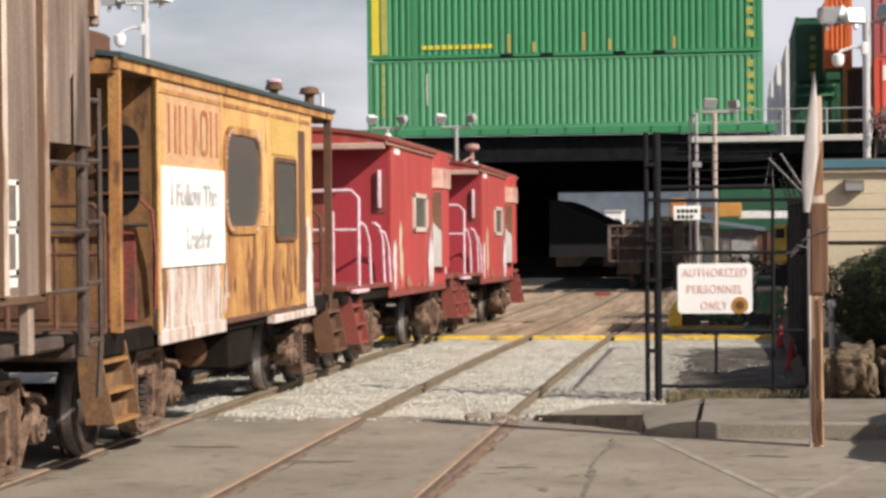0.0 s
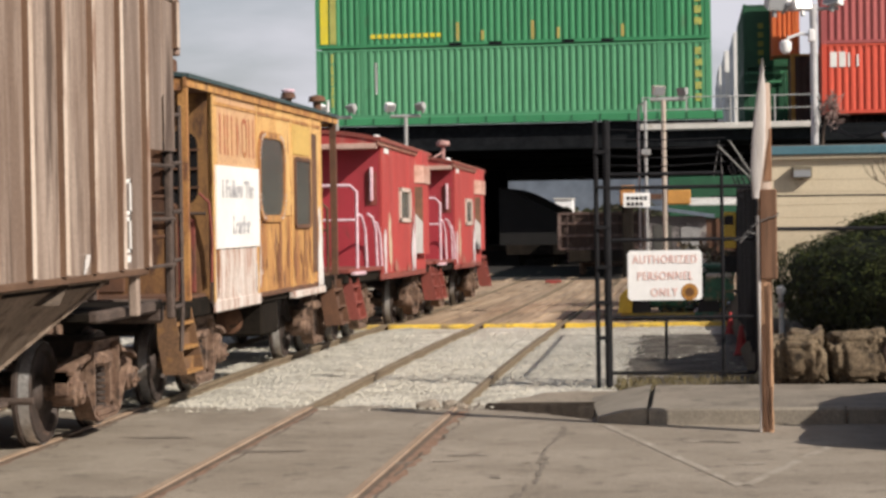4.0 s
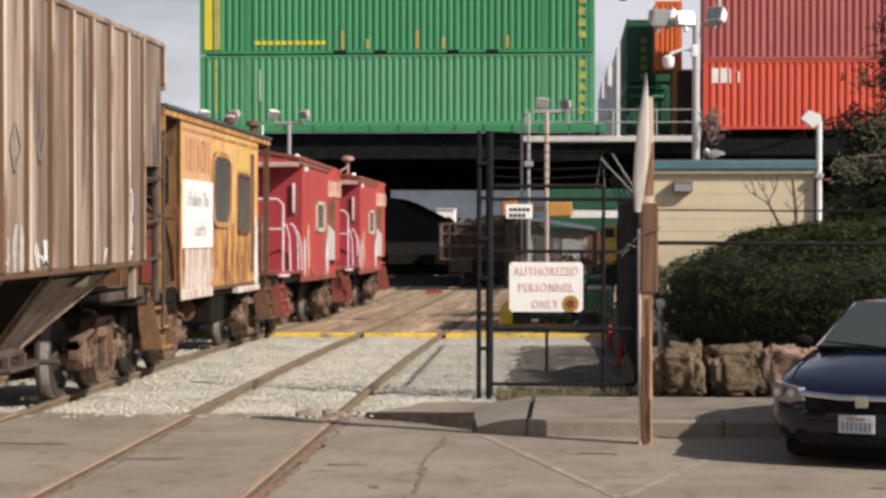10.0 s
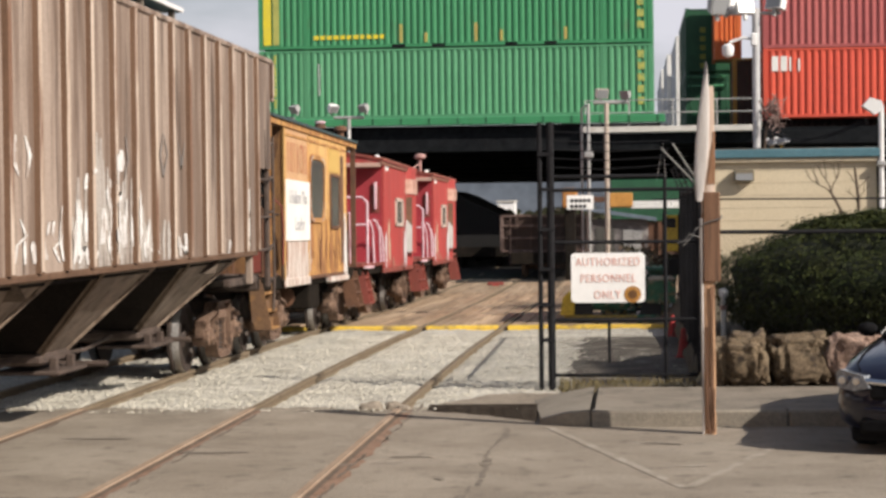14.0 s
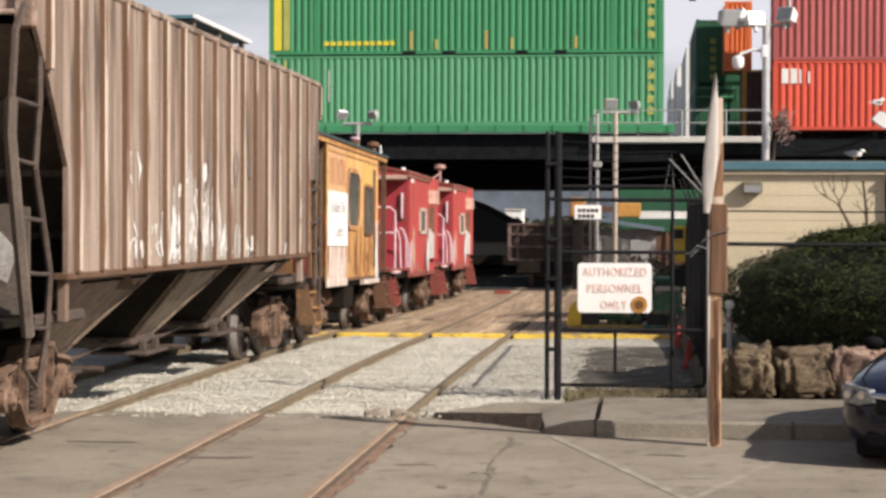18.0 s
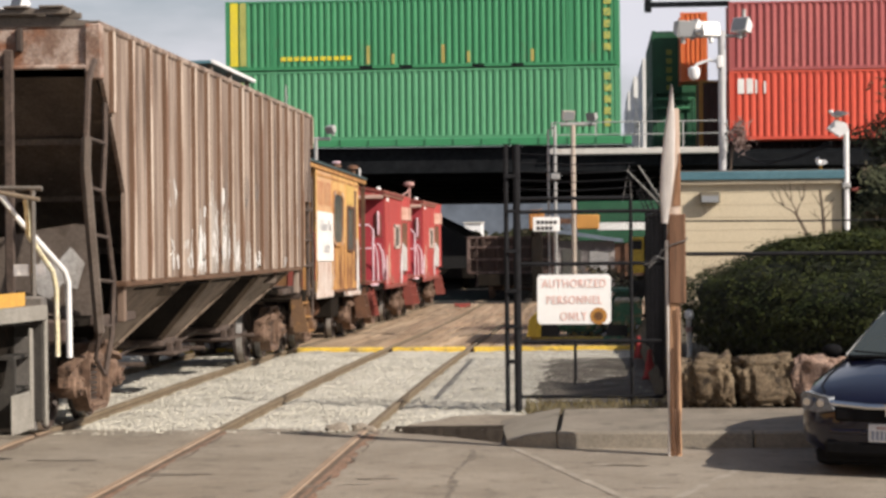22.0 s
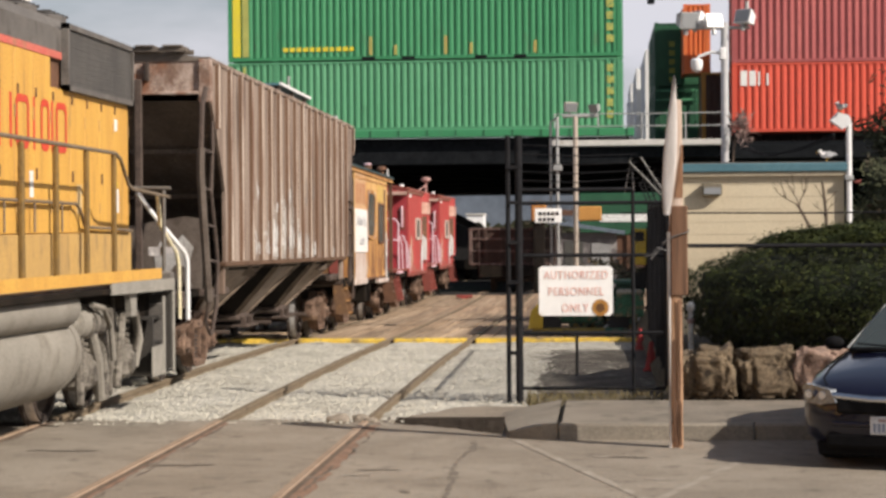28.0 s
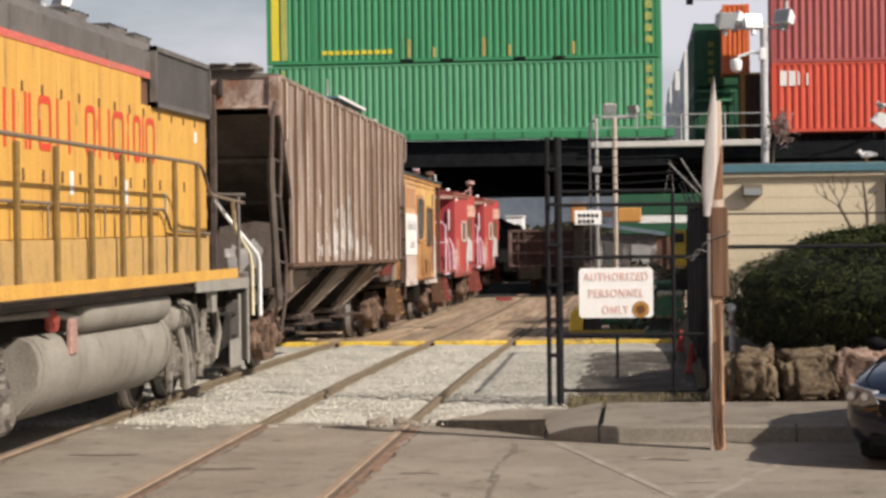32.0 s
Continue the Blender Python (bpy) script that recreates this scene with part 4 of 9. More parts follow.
TURN = 2.0      # the near stack is turned a little
low = container("sun-faded green corrugated steel shipping container, lower of a stack", 16.15, 2.87, GREEN_FADED, pose(-15.22, 85.25, 5.79, 0, 0, -TURN), "containers on the bridge", posts40=True)
top = container("bright green corrugated container with yellow end band", 16.15, 2.87, GREEN_BOX, pose(-15.22, 85.25, 8.70, 0, 0, -TURN), "containers on the bridge", posts40=True)
part("end_band", box(0.20, 0.52, -0.004, 0.02, 0.2, 2.8), CONT_YELLOW, top, "bright yellow painted band")
part("end_band", box(0.60, 0.86, -0.002, 0.02, 0.2, 2.8), mat("old_yellow", (0.45, 0.45, 0.12), rough=0.7), top, "faded yellow painted band")
bars(top, CONT_YELLOW, 2.3, 0.38, 11, 0.22, 0.17, 0.055, label="yellow painted mark")
for xv, hgt in ((5.87, 0.75), (6.9, 0.4), (8.95, 0.75), (10.0, 0.45), (12.6, 0.5)):
    part("reflector_strip", box(xv, xv + 0.12, -0.004, 0.012, 0.2, 0.2 + hgt), mat("reflector_tape", (0.42, 0.42, 0.10), (0.5, 0.35, 0.12), rough=0.5), top, "yellow reflector tape")
bars(top, OLD_YELLOW, 15.55, 2.45, 5, 0.30, 0.30, 0.17, upright=True, label="yellow painted mark")
bars(low, OLD_YELLOW, 15.55, 2.30, 5, 0.30, 0.30, 0.17, upright=True, label="yellow painted mark")
for zz in (0.5, 0.95, 1.4, 1.85, 2.3):
    part("mark", box(0.62, 0.72, -0.004, 0.02, zz, zz + 0.40), OLD_YELLOW, low, "yellow painted mark")
part("scrape", box(2.48, 2.58, 0.005, 0.02, 1.0, 2.3), WHITE_BOX, low, "pale scrape on the panel")
part("fork_pocket", box(5.55, 6.10, -0.004, 0.02, 0.0, 0.14), DECK, top)
part("fork_pocket", box(7.20, 7.75, -0.004, 0.02, 0.0, 0.14), DECK, top)
part("fork_pocket", box(10.2, 10.7, -0.004, 0.02, 0.0, 0.14), DECK, top)
part("fork_pocket", box(11.8, 12.3, -0.004, 0.02, 0.0, 0.14), DECK, top)

red = container("bright red corrugated steel shipping container", 12.19, 2.9, RED_BOX, pose(5.55, 88.0, 5.70, 0, 0, -0.5), "containers on the bridge", ribs=40)
mar = container("dull maroon corrugated container stacked on the red one", 12.19, 2.9, MAROON_BOX, pose(5.55, 88.0, 8.60, 0, 0, -0.5), "containers on the bridge", ribs=40, dark=0.52)
for k, (w, h) in enumerate(((0.34, 0.62), (0.34, 0.62), (0.10, 0.58), (0.10, 0.5))):
    part("mark", box(0.35 + k * 0.36, 0.35 + k * 0.36 + w * 0.8, -0.004, 0.012, 1.95, 1.95 + h), MARK_WHITE, red, "white painted mark")
brown = container("dark brown ribbed container with ochre corner posts", 12.19, 3.25, mat("dark_brown_steel", (0.060, 0.030, 0.026), (0.085, 0.042, 0.034), rough=0.7), pose(4.42, 91.0, 5.2, 0, 0, 0), "containers on the bridge", ribs=40, frame_mat=mat("ochre_steel", (0.50, 0.25, 0.05), (0.38, 0.18, 0.05), rough=0.7))
dk = container("dark green container standing end-on", 12.19, 2.9, GREEN_DARK, pose(4.97, 95.0, 5.2, 0, 0, 90), "containers on the bridge", ribs=40)
dk2 = container("dark green container with faint yellow marks, stacked end-on", 12.19, 2.9, GREEN_DARK, pose(4.97, 95.0, 8.1, 0, 0, 90), "containers on the bridge", ribs=40)
for zz in (8.9, 9.3, 9.7, 10.1, 10.5):
    part("mark", box(-0.004, 0.01, 1.55, 1.80, zz - 8.7, zz - 8.46), mat("dim_yellow", (0.25, 0.27, 0.05), rough=0.7), dk2, "dim yellow painted mark")
orange = container("orange steel container end above the walkway", 1.17, 3.05, ORANGE_BOX, pose(3.70, 92.0, 8.45, 0, 0, 0), "containers on the bridge", ribs=4)
for k, (xk, yk) in enumerate(((4.86, 110.0), (4.62, 123.0), (4.48, 136.0), (4.55, 149.0))):
    for zk, tier in ((5.2, "lower tier"), (8.1, "upper tier")):
        container("white corrugated container in a receding row, " + tier, 12.19, 2.9, WHITE_BOX, pose(xk, yk, zk, 0, 0, 90), "white container row", ribs=40)
for zk in (7.45, 7.86):
    part("walkway_rail", box(2.60, 4.40, 94.86, 94.94, zk, zk + 0.09, c=0.02), GREEN_FADED, bridge, "green steel crossbar")
for xk in (2.68, 3.5, 4.3):
    part("walkway_post", box(xk, xk + 0.08, 94.80, 94.86, 5.2, 7.95, c=0.02), GREEN_DARK, bridge)

# beacon bar high on the red stack
beam = thing("boom_arm", "dark steel arm reaching over the stacked containers", "arm", pose(2.2, 88.2, 11.35))
part("arm", box(0, 3.4, 0, 0.25, 0, 0.22, c=0.03), DECK, beam)
part("arm_end", box(-0.15, 0.15, -0.05, 0.3, -0.2, 0.36, c=0.03), DECK, beam)

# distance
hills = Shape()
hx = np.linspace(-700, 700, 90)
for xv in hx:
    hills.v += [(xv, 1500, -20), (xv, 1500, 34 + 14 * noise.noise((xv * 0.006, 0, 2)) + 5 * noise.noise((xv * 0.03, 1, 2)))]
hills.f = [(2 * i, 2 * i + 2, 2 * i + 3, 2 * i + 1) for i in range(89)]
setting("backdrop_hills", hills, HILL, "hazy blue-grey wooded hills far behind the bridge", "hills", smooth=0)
far_house = thing("far_shed", "distant white shed in sunlight beyond the bridge", "shed", pose(-16.7, 262, -0.5))
part("wall", box(0.0, 2.1, 0, 6, 0, 3.55), WHITE_PAINT, far_house)
part("roof", box(-0.12, 2.22, -0.2, 6.2, 3.55, 3.72), WHITE_BEAM, far_house)
rt = random.Random(3)
scrub = Shape()
for k in range(900):
    xv, yv, zv = rt.uniform(-40, 40), rt.uniform(254, 276), 0
    zv = rt.uniform(-0.5, 2.1 + 1.6 * noise.noise((xv * 0.2, 0, 0)))
    r = rt.uniform(0.4, 1.0)
    scrub.add([(xv - r, yv, zv), (xv, yv - r * 0.5, zv + r * rt.uniform(0.3, 1)), (xv + r, yv, zv), (xv, yv, zv - r)], [(0, 1, 2, 3)])
tagged(part("far_scrub", scrub, NEEDLE, smooth=0), "dark line of scrub trees beyond the bridge", "scrub", kind="stuff")


# ---- things on the right: plank pole, fence, wall of rocks, hedge, car, building ----
def chain_link(x0, x1, z0, z1, y, pitch, r=0.003):
    """Diamond mesh of thin wires in an upright plane."""
    s = Shape()
    w, h = x1 - x0, z1 - z0
    for sg in (1, -1):
        k = -h
        while k < w:
            a0, a1 = max(0, k), min(w, k + h)
            if a1 - a0 > 0.02:
                za, zb = a0 - k, a1 - k
                if sg < 0:
                    za, zb = h - za, h - zb
                s.tube([(x0 + a0, y, z0 + za), (x0 + a1, y, z0 + zb)], r, 3, caps=False)
            k += pitch
    return s


ARM_STEEL = mat("dull_steel", (0.13, 0.125, 0.12), (0.18, 0.175, 0.17), rough=0.6, grain=30)
pole = thing("plank_pole", "split weathered timber post with a pointed top", "post", pose(0.662, 18.52, 0))
lower = Shape()
prof = [(-0.2, -0.052, 0.055), (0.12, -0.055, 0.057), (0.24, -0.040, 0.050), (0.40, -0.058, 0.058), (1.0, -0.052, 0.056), (1.6, -0.05, 0.056), (2.2, -0.055, 0.060), (2.6, -0.05, 0.062), (2.9, -0.04, 0.06), (3.05, -0.03, 0.055)]
def plank(rows, d0, d1):
    s = Shape()
    for z, a, b in rows:
        w = 0.006 * math.sin(z * 9)
        s.v += [(a, d0, z), (a + 0.012, d0 - 0.012, z), (b - 0.015, d0 - 0.012 + w, z), (b, d0, z), (b, d1, z), (a, d1, z)]
    for j in range(len(rows) - 1):
        s.f += [(6 * j + i, 6 * j + (i + 1) % 6, 6 * j + 6 + (i + 1) % 6, 6 * j + 6 + i) for i in range(6)]
    s.f += [tuple(range(5, -1, -1)), tuple(6 * (len(rows) - 1) + i for i in range(6))]
    return s
part("post", plank(prof, -0.05, 0.06), RAW_WOOD, pole, "orange-brown split heartwood post", smooth=50)
part("bleached_top", plank([(1.95, -0.056, 0.062), (2.3, -0.056, 0.063), (2.6, -0.052, 0.064), (2.9, -0.042, 0.062), (3.06, -0.032, 0.057)], -0.056, -0.046), mat("bleached_wood", (0.46, 0.35, 0.28), (0.58, 0.49, 0.42), (0.17, 0.095, 0.06), rough=0.9, blotch=16, streak=26, spots=(0.55, 0.64), spot_scale=11, grain=140, grain_amt=0.15, bump=0.2), pole, "bleached pale wood face", smooth=50)
part("grey_plank", plank([(2.05, -0.105, -0.05), (2.3, -0.118, -0.015), (2.55, -0.105, 0.012), (2.8, -0.08, 0.02), (3.0, -0.05, 0.02), (3.1, -0.035, 0.012), (3.27, -0.012, 0.0)], -0.10, -0.055), WEATHERED, pole, "silver-grey plank tapering to a point", smooth=50)
part("bark_strip", plank([(0.0, -0.066, -0.046), (0.3, -0.062, -0.046), (0.9, -0.070, -0.045), (1.9, -0.075, -0.042)], -0.06, 0.02), WEATHERED, pole, "grey bark strip", smooth=50)
part("brown_face", plank([(2.20, -0.015, 0.064), (2.34, 0.0, 0.066), (2.48, 0.012, 0.066), (2.60, 0.036, 0.066), (2.66, 0.056, 0.066)], -0.062, -0.052), mat("brown_heartwood", (0.19, 0.095, 0.05), (0.27, 0.15, 0.085), (0.09, 0.045, 0.025), rough=0.9, blotch=16, streak=26, spot_scale=12, grain=140, grain_amt=0.2), pole, "brown heartwood laid bare under the bleached face", smooth=50)
for xa, za, zb_, w_ in ((-0.018, 0.05, 0.95, 0.004), (0.026, 0.40, 1.30, 0.003), (0.004, 0.0, 0.42, 0.008), (0.036, 0.02, 0.40, 0.005)):
    part("split", plank([(za, xa, xa + w_ * 0.4), (0.6 * za + 0.4 * zb_, xa - w_, xa + w_), (zb_, xa, xa + w_ * 0.3)], -0.064, -0.055), DARK_WOOD, pole, "dark split along the grain", smooth=0)
part("dark_board", box(-0.045, 0.105, -0.085, -0.052, 1.34, 2.13, c=0.01), DARK_WOOD, pole, "dark brown board nailed on")
part("wire_wrap", tube([(-0.12, -0.08, 1.80), (-0.02, -0.10, 1.86), (0.11, -0.10, 1.90), (0.12, -0.02, 1.92), (-0.06, 0.08, 1.85), (-0.16, -0.02, 1.72), (-0.22, -0.02, 1.66)], 0.006, 6), ARM_STEEL, pole, "loose wire wrapped round the post")

# steel gate fence with its signs
fence = thing("gate_fence", "black steel chain-link gate fence with barbed-wire arms", "fence")
FY = 23.6
for xv, r, zt in ((-0.915, 0.045, 2.98), (-1.035, 0.028, 2.98), (0.76, 0.045, 2.40), (0.37, 0.022, 2.35)):
    part("fence_post", tube([(xv, FY, -0.15), (xv, FY, zt)], r, 10), BLACK_STEEL, fence, "black steel post")
part("fence_post", tube([(-0.268, FY, 0.26), (-0.268, FY, 0.75)], 0.018, 8), BLACK_STEEL, fence)
for zv, x1 in ((2.36, 0.36), (2.21, 0.76), (1.62, 0.76), (0.745, 0.76), (0.12, 0.76)):
    part("fence_rail", tube([(-0.9, FY, zv), (x1, FY, zv)], 0.021, 8), BLACK_STEEL, fence, "black steel rail")
for zv in (0.5, 0.9, 1.3, 1.75, 2.2, 2.6):
    part("hinge_clamp", box(-1.05, -0.88, FY - 0.05, FY + 0.05, zv, zv + 0.04), BLACK_STEEL, fence)
part("mesh", chain_link(-0.88, 0.74, 0.12, 2.21, FY - 0.015, 0.05, 0.0015), BLACK_STEEL, fence, "black chain-link mesh", smooth=0)
for k in range(6):
    zz = 2.45 + k * 0.10
    part("barbed_wire", tube([(-0.9, FY, zz + 0.02), (-0.3, FY, zz - 0.01), (0.42, FY - 0.02, zz + 0.03 - 0.01 * k)], 0.006, 4), BLACK_STEEL, fence, "barbed wire strand")
for dx, dz in ((0.0, 0.0), (-0.13, -0.05)):
    part("barb_arm", tube([(0.76 + dx * 0.3, FY, 2.26), (0.46 + dx, FY - 0.02, 2.72 + dz)], 0.011, 6), ARM_STEEL, fence, "slanted barbed-wire arm")
part("barb_arm", tube([(0.28, FY, 2.32), (0.36, FY, 2.74), (0.38, FY, 2.32)], 0.008, 6), ARM_STEEL, fence, "slanted barbed-wire arm")
part("wire_tail", tube([(0.76, FY - 0.05, 1.66), (0.64, FY - 0.08, 1.70), (0.58, FY - 0.08, 1.62), (0.50, FY - 0.06, 1.60)], 0.009, 6), ARM_STEEL, fence, "curl of grey wire")

# fence running back beside the siding from the gate's end post
sf_ = thing("side_fence", "black chain-link fence running back from the gate", "fence")
mesh_ = chain_link(23.66, 33.2, 0.06, 2.2, 0.0, 0.06, 0.0022)
mesh_.v = [(0.775 + v, u, w) for u, v, w in mesh_.v]
part("mesh", mesh_, BLACK_STEEL, sf_, "black chain-link mesh", smooth=0)
for yv in (26.05, 28.45, 30.85, 33.25):
    part("fence_post", tube([(0.78, yv, -0.2), (0.78, yv, 2.28)], 0.034, 10), BLACK_STEEL, sf_, "black steel post")
    part("barb_arm", tube([(0.78, yv, 2.22), (0.62, yv, 2.62)], 0.012, 6), BLACK_STEEL, sf_)
for zv, r_ in ((2.21, 0.024), (0.10, 0.012)):
    part("fence_rail", tube([(0.78, 23.64, zv), (0.78, 33.25, zv)], r_, 8), BLACK_STEEL, sf_, "black steel rail")
for k in range(3):
    part("barbed_wire", tube([(0.73 - 0.05 * k, 23.62, 2.35 + 0.12 * k), (0.73 - 0.05 * k, 33.25, 2.35 + 0.12 * k)], 0.005, 4), BLACK_STEEL, sf_, "barbed wire strand")

sign = thing("warning_sign", "white metal sign with faded red capitals and a brown seal", "sign", pose(-0.275, FY - 0.045, 1.22))
r = 0.03
sp = [(x, z) for x, z in ((-0.415 + r, -0.28), (0.415 - r, -0.28), (0.415, -0.28 + r), (0.415, 0.28 - r), (0.415 - r, 0.28), (-0.415 + r, 0.28), (-0.415, 0.28 - r), (-0.415, -0.28 + r))]
part("panel", Shape().prism(sp, "y", -0.004, 0.004), SIGN_WHITE, sign)
for word, xv, zv in (("AUTHORIZED", 0.0, 0.175), ("PERSONNEL", 0.0, -0.01), ("ONLY", -0.01, -0.195)):
    for k in range(3):      # three close passes give the heavy block strokes
        lettering(word, 0.130, SIGN_RED, sign, Matrix.Translation((xv + 0.003 * (k - 1), -0.007 - 0.0004 * k, zv)) @ FACE_CAM, wide=0.78, bold=0.004, space=1.18)
part("seal", Shape().lathe([(-0.010, 0.094), (-0.004, 0.094)], (0.275, 0, -0.188), "y", 24), SEAL, sign, "round gold-brown seal")
part("seal_centre", Shape().lathe([(-0.014, 0.050), (-0.010, 0.050)], (0.275, 0, -0.188), "y", 16), SEAL_DARK, sign)
for xv, zv in ((-0.36, 0.24), (0.36, 0.24), (-0.36, -0.24), (0.36, -0.24)):
    part("bolt", Shape().lathe([(-0.012, 0.010), (-0.004, 0.010)], (xv, 0, zv), "y", 8), SIGN_WHITE, sign)

small = thing("small_sign", "small white sign with dark unreadable print", "sign", pose(-0.58, FY - 0.04, 2.07))
part("panel", box(-0.15, 0.15, -0.004, 0.004, -0.08, 0.08, c=0.003), SIGN_WHITE, small)
for zv, n in ((0.02, 5), (-0.045, 4)):
    for k in range(n):
        part("print_bar", box(-0.11 + k * 0.048, -0.075 + k * 0.048, -0.008, -0.004, zv - 0.018, zv + 0.02), BLACK_STEEL, small)


def floodlight(parent, x, y, z, yaw, tilt, s=1.0, material=WHITE_PAINT):
    """A boxy floodlight head on a short bracket."""
    b = Shape().add([(-0.14 * s, -0.04 * s, -0.11 * s), (0.14 * s, -0.04 * s, -0.11 * s), (0.14 * s, -0.04 * s, 0.11 * s), (-0.14 * s, -0.04 * s, 0.11 * s), (-0.10 * s, 0.14 * s, -0.07 * s), (0.10 * s, 0.14 * s, -0.07 * s), (0.10 * s, 0.14 * s, 0.07 * s), (-0.10 * s, 0.14 * s, 0.07 * s)],
                    [(0, 1, 2, 3), (7, 6, 5, 4), (0, 4, 5, 1), (1, 5, 6, 2), (2, 6, 7, 3), (3, 7, 4, 0)])
    m = pose(x, y, z, tilt, 0, yaw)
    h = part("floodlight", b, material, parent, "white floodlight head", m)
    part("lens", box(-0.125 * s, 0.125 * s, -0.048 * s, -0.042 * s, -0.095 * s, 0.095 * s), LENS, h, "floodlight lens")
    part("bracket", box(-0.02 * s, 0.02 * s, 0.0, 0.06 * s, -0.2 * s, -0.1 * s), GALV, h)
    return h


lamp = thing("yard_lamp", "white-painted lamp post with two floodlights behind the fence", "lamp post", pose(-0.528, 46.5, 0))
part("post", tube([(0, 0, -0.4), (0, 0, 4.351)], 0.054, 10), mat("cream_post", (0.52, 0.44, 0.37), (0.45, 0.38, 0.32), rough=0.6), lamp)
part("crossbar", tube([(-0.29, 0, 4.351), (0.48, 0, 4.351)], 0.037, 8), GALV, lamp)
floodlight(lamp, -0.10, -0.03, 4.555, 25, 20, 1.02, mat("tan_head", (0.62, 0.56, 0.48), (0.5, 0.45, 0.4), rough=0.6))
floodlight(lamp, 0.41, -0.03, 4.521, -35, 15, 0.86, GALV)
pipe = thing("conduit_mast", "thin galvanised conduit mast beside the lamp", "mast", pose(-0.926, 46.3, 0))
part("pipe", tube([(0, 0, -0.4), (0, 0, 4.332)], 0.037, 8), GALV, pipe)
part("pipe", tube([(-0.15, 0.08, -0.4), (-0.15, 0.08, 4.229), (0.0, 0.0, 4.298)], 0.027, 8), GALV, pipe)
part("junction_box", box(-0.10, 0.10, -0.08, 0.06, 3.132, 3.269, c=0.015), GALV, pipe)

for name, px, pz, zt in (("yard_lamp", -8.38, -0.4, 4.5), ("yard_lamp", -10.47, -0.4, 4.5)):
    la = thing(name, "galvanised lamp post with two angled floodlights by the train", "lamp post", pose(px, 62, pz), group="floodlight posts")
    part("post", tube([(0, 0, 0), (0, 0, zt + 0.7)], 0.055, 10), GALV, la)
    part("crossbar", tube([(-0.45, 0, zt + 0.72), (0.45, 0, zt + 0.72)], 0.05, 8), GALV, la)
    floodlight(la, -0.45, -0.1, zt + 0.98, 40, 35, 1.15)
    floodlight(la, 0.45, -0.1, zt + 0.98, -35, 35, 1.1, GALV)

for mx, my, s, label in ((2.50, 42.0, 1.0, "tall grey mast with a cluster of floodlights and a dome camera"), (-17.93, 62.0, 1.5, "tall mast with floodlights and dome camera beyond the train")):
    m = thing("light_mast", label, "light mast", pose(mx, my, -0.4))
    top_z = 6.35 if s == 1.0 else 9.3
    part("post", tube([(0, 0, 0), (0, 0, top_z)], 0.075 * s, 12), mat("mast_grey", (0.52, 0.52, 0.53), (0.45, 0.45, 0.46), rough=0.5), m)
    part("crossbar", tube([(-0.85 * s, 0, top_z - 0.1), (0.5 * s, 0, top_z - 0.1)], 0.035 * s, 8), GALV, m)
    floodlight(m, -0.72 * s, -0.1, top_z + 0.05, 30, 10, 1.5 * s, mat("grey_head", (0.30, 0.30, 0.29), (0.5, 0.5, 0.5), rough=0.5))
    floodlight(m, -0.55 * s, 0.12, top_z + 0.10, -60, -20, 1.3 * s)
    floodlight(m, -0.22 * s, -0.1, top_z + 0.02, 25, -15, 1.3 * s)
    floodlight(m, 0.38 * s, -0.1, top_z + 0.10, -40, -20, 1.35 * s)
    part("aerial", tube([(0.45 * s, 0, top_z), (0.45 * s, 0, top_z + 0.42 * s)], 0.04 * s, 6), GALV, m)
    part("camera_arm", tube([(0, 0, top_z - 0.62 * s), (-0.25 * s, 0, top_z - 0.58 * s), (-0.5 * s, 0, top_z - 0.66 * s), (-0.54 * s, 0, top_z - 0.74 * s)], 0.03 * s, 8), WHITE_PAINT, m)
    part("dome_camera", Shape().lathe([(top_z - 0.98 * s, 0.02), (top_z - 0.94 * s, 0.09 * s), (top_z - 0.86 * s, 0.12 * s), (top_z - 0.74 * s, 0.12 * s), (top_z - 0.70 * s, 0.05 * s)], (-0.55 * s, 0, 0), "z", 16), WHITE_PAINT, m, "white dome camera")
    part("clamp_box", box(-0.1 * s, 0.02, -0.12, 0.12, top_z - 0.75 * s, top_z - 0.5 * s, c=0.02), WHITE_PAINT, m)

# cones and machines behind the fence
for k, (xv, yv, h) in enumerate(((0.64, 34.0, 0.36), (0.685, 28.6, 0.40))):
    c = thing("traffic_cone", "faded red traffic cone on the gravel", "traffic cone", pose(xv, yv, ground_z(yv) - 0.02), group="traffic cones")
    part("cone", Shape().lathe([(0.03, h * 0.22), (h, 0.025)], (0, 0, 0), "z", 16), CONE_RED, c)
    part("base", box(-h * 0.27, h * 0.27, -h * 0.27, h * 0.27, 0, 0.03, c=0.01), CONE_RED, c)

lift = thing("yard_tractor", "old yellow and green yard tractor with a pale hood", "tractor", pose(0.0, 39.6, ground_z(39.6)))
OLIVE = mat("olive_yellow", (0.42, 0.31, 0.05), (0.30, 0.22, 0.05), (0.12, 0.09, 0.04), rough=0.7, blotch=4)
MACHINE_GREEN = mat("machine_green", (0.022, 0.105, 0.056), (0.045, 0.18, 0.10), (0.20, 0.18, 0.10), rough=0.7, blotch=6, spots=(0.52, 0.60), spot_scale=7)
part("counterweight", Shape().prism([(-1.36, 0.14), (-1.10, 0.14), (-1.08, 0.50), (-1.18, 0.60), (-1.32, 0.46)], "y", 0.0, 0.8), MACHINE_YELLOW, lift, "bright yellow counterweight")
part("frame_rail", box(-1.30, 0.10, 0.05, 0.18, 0.02, 0.14, c=0.02), OLIVE, lift, "dull yellow frame rail")
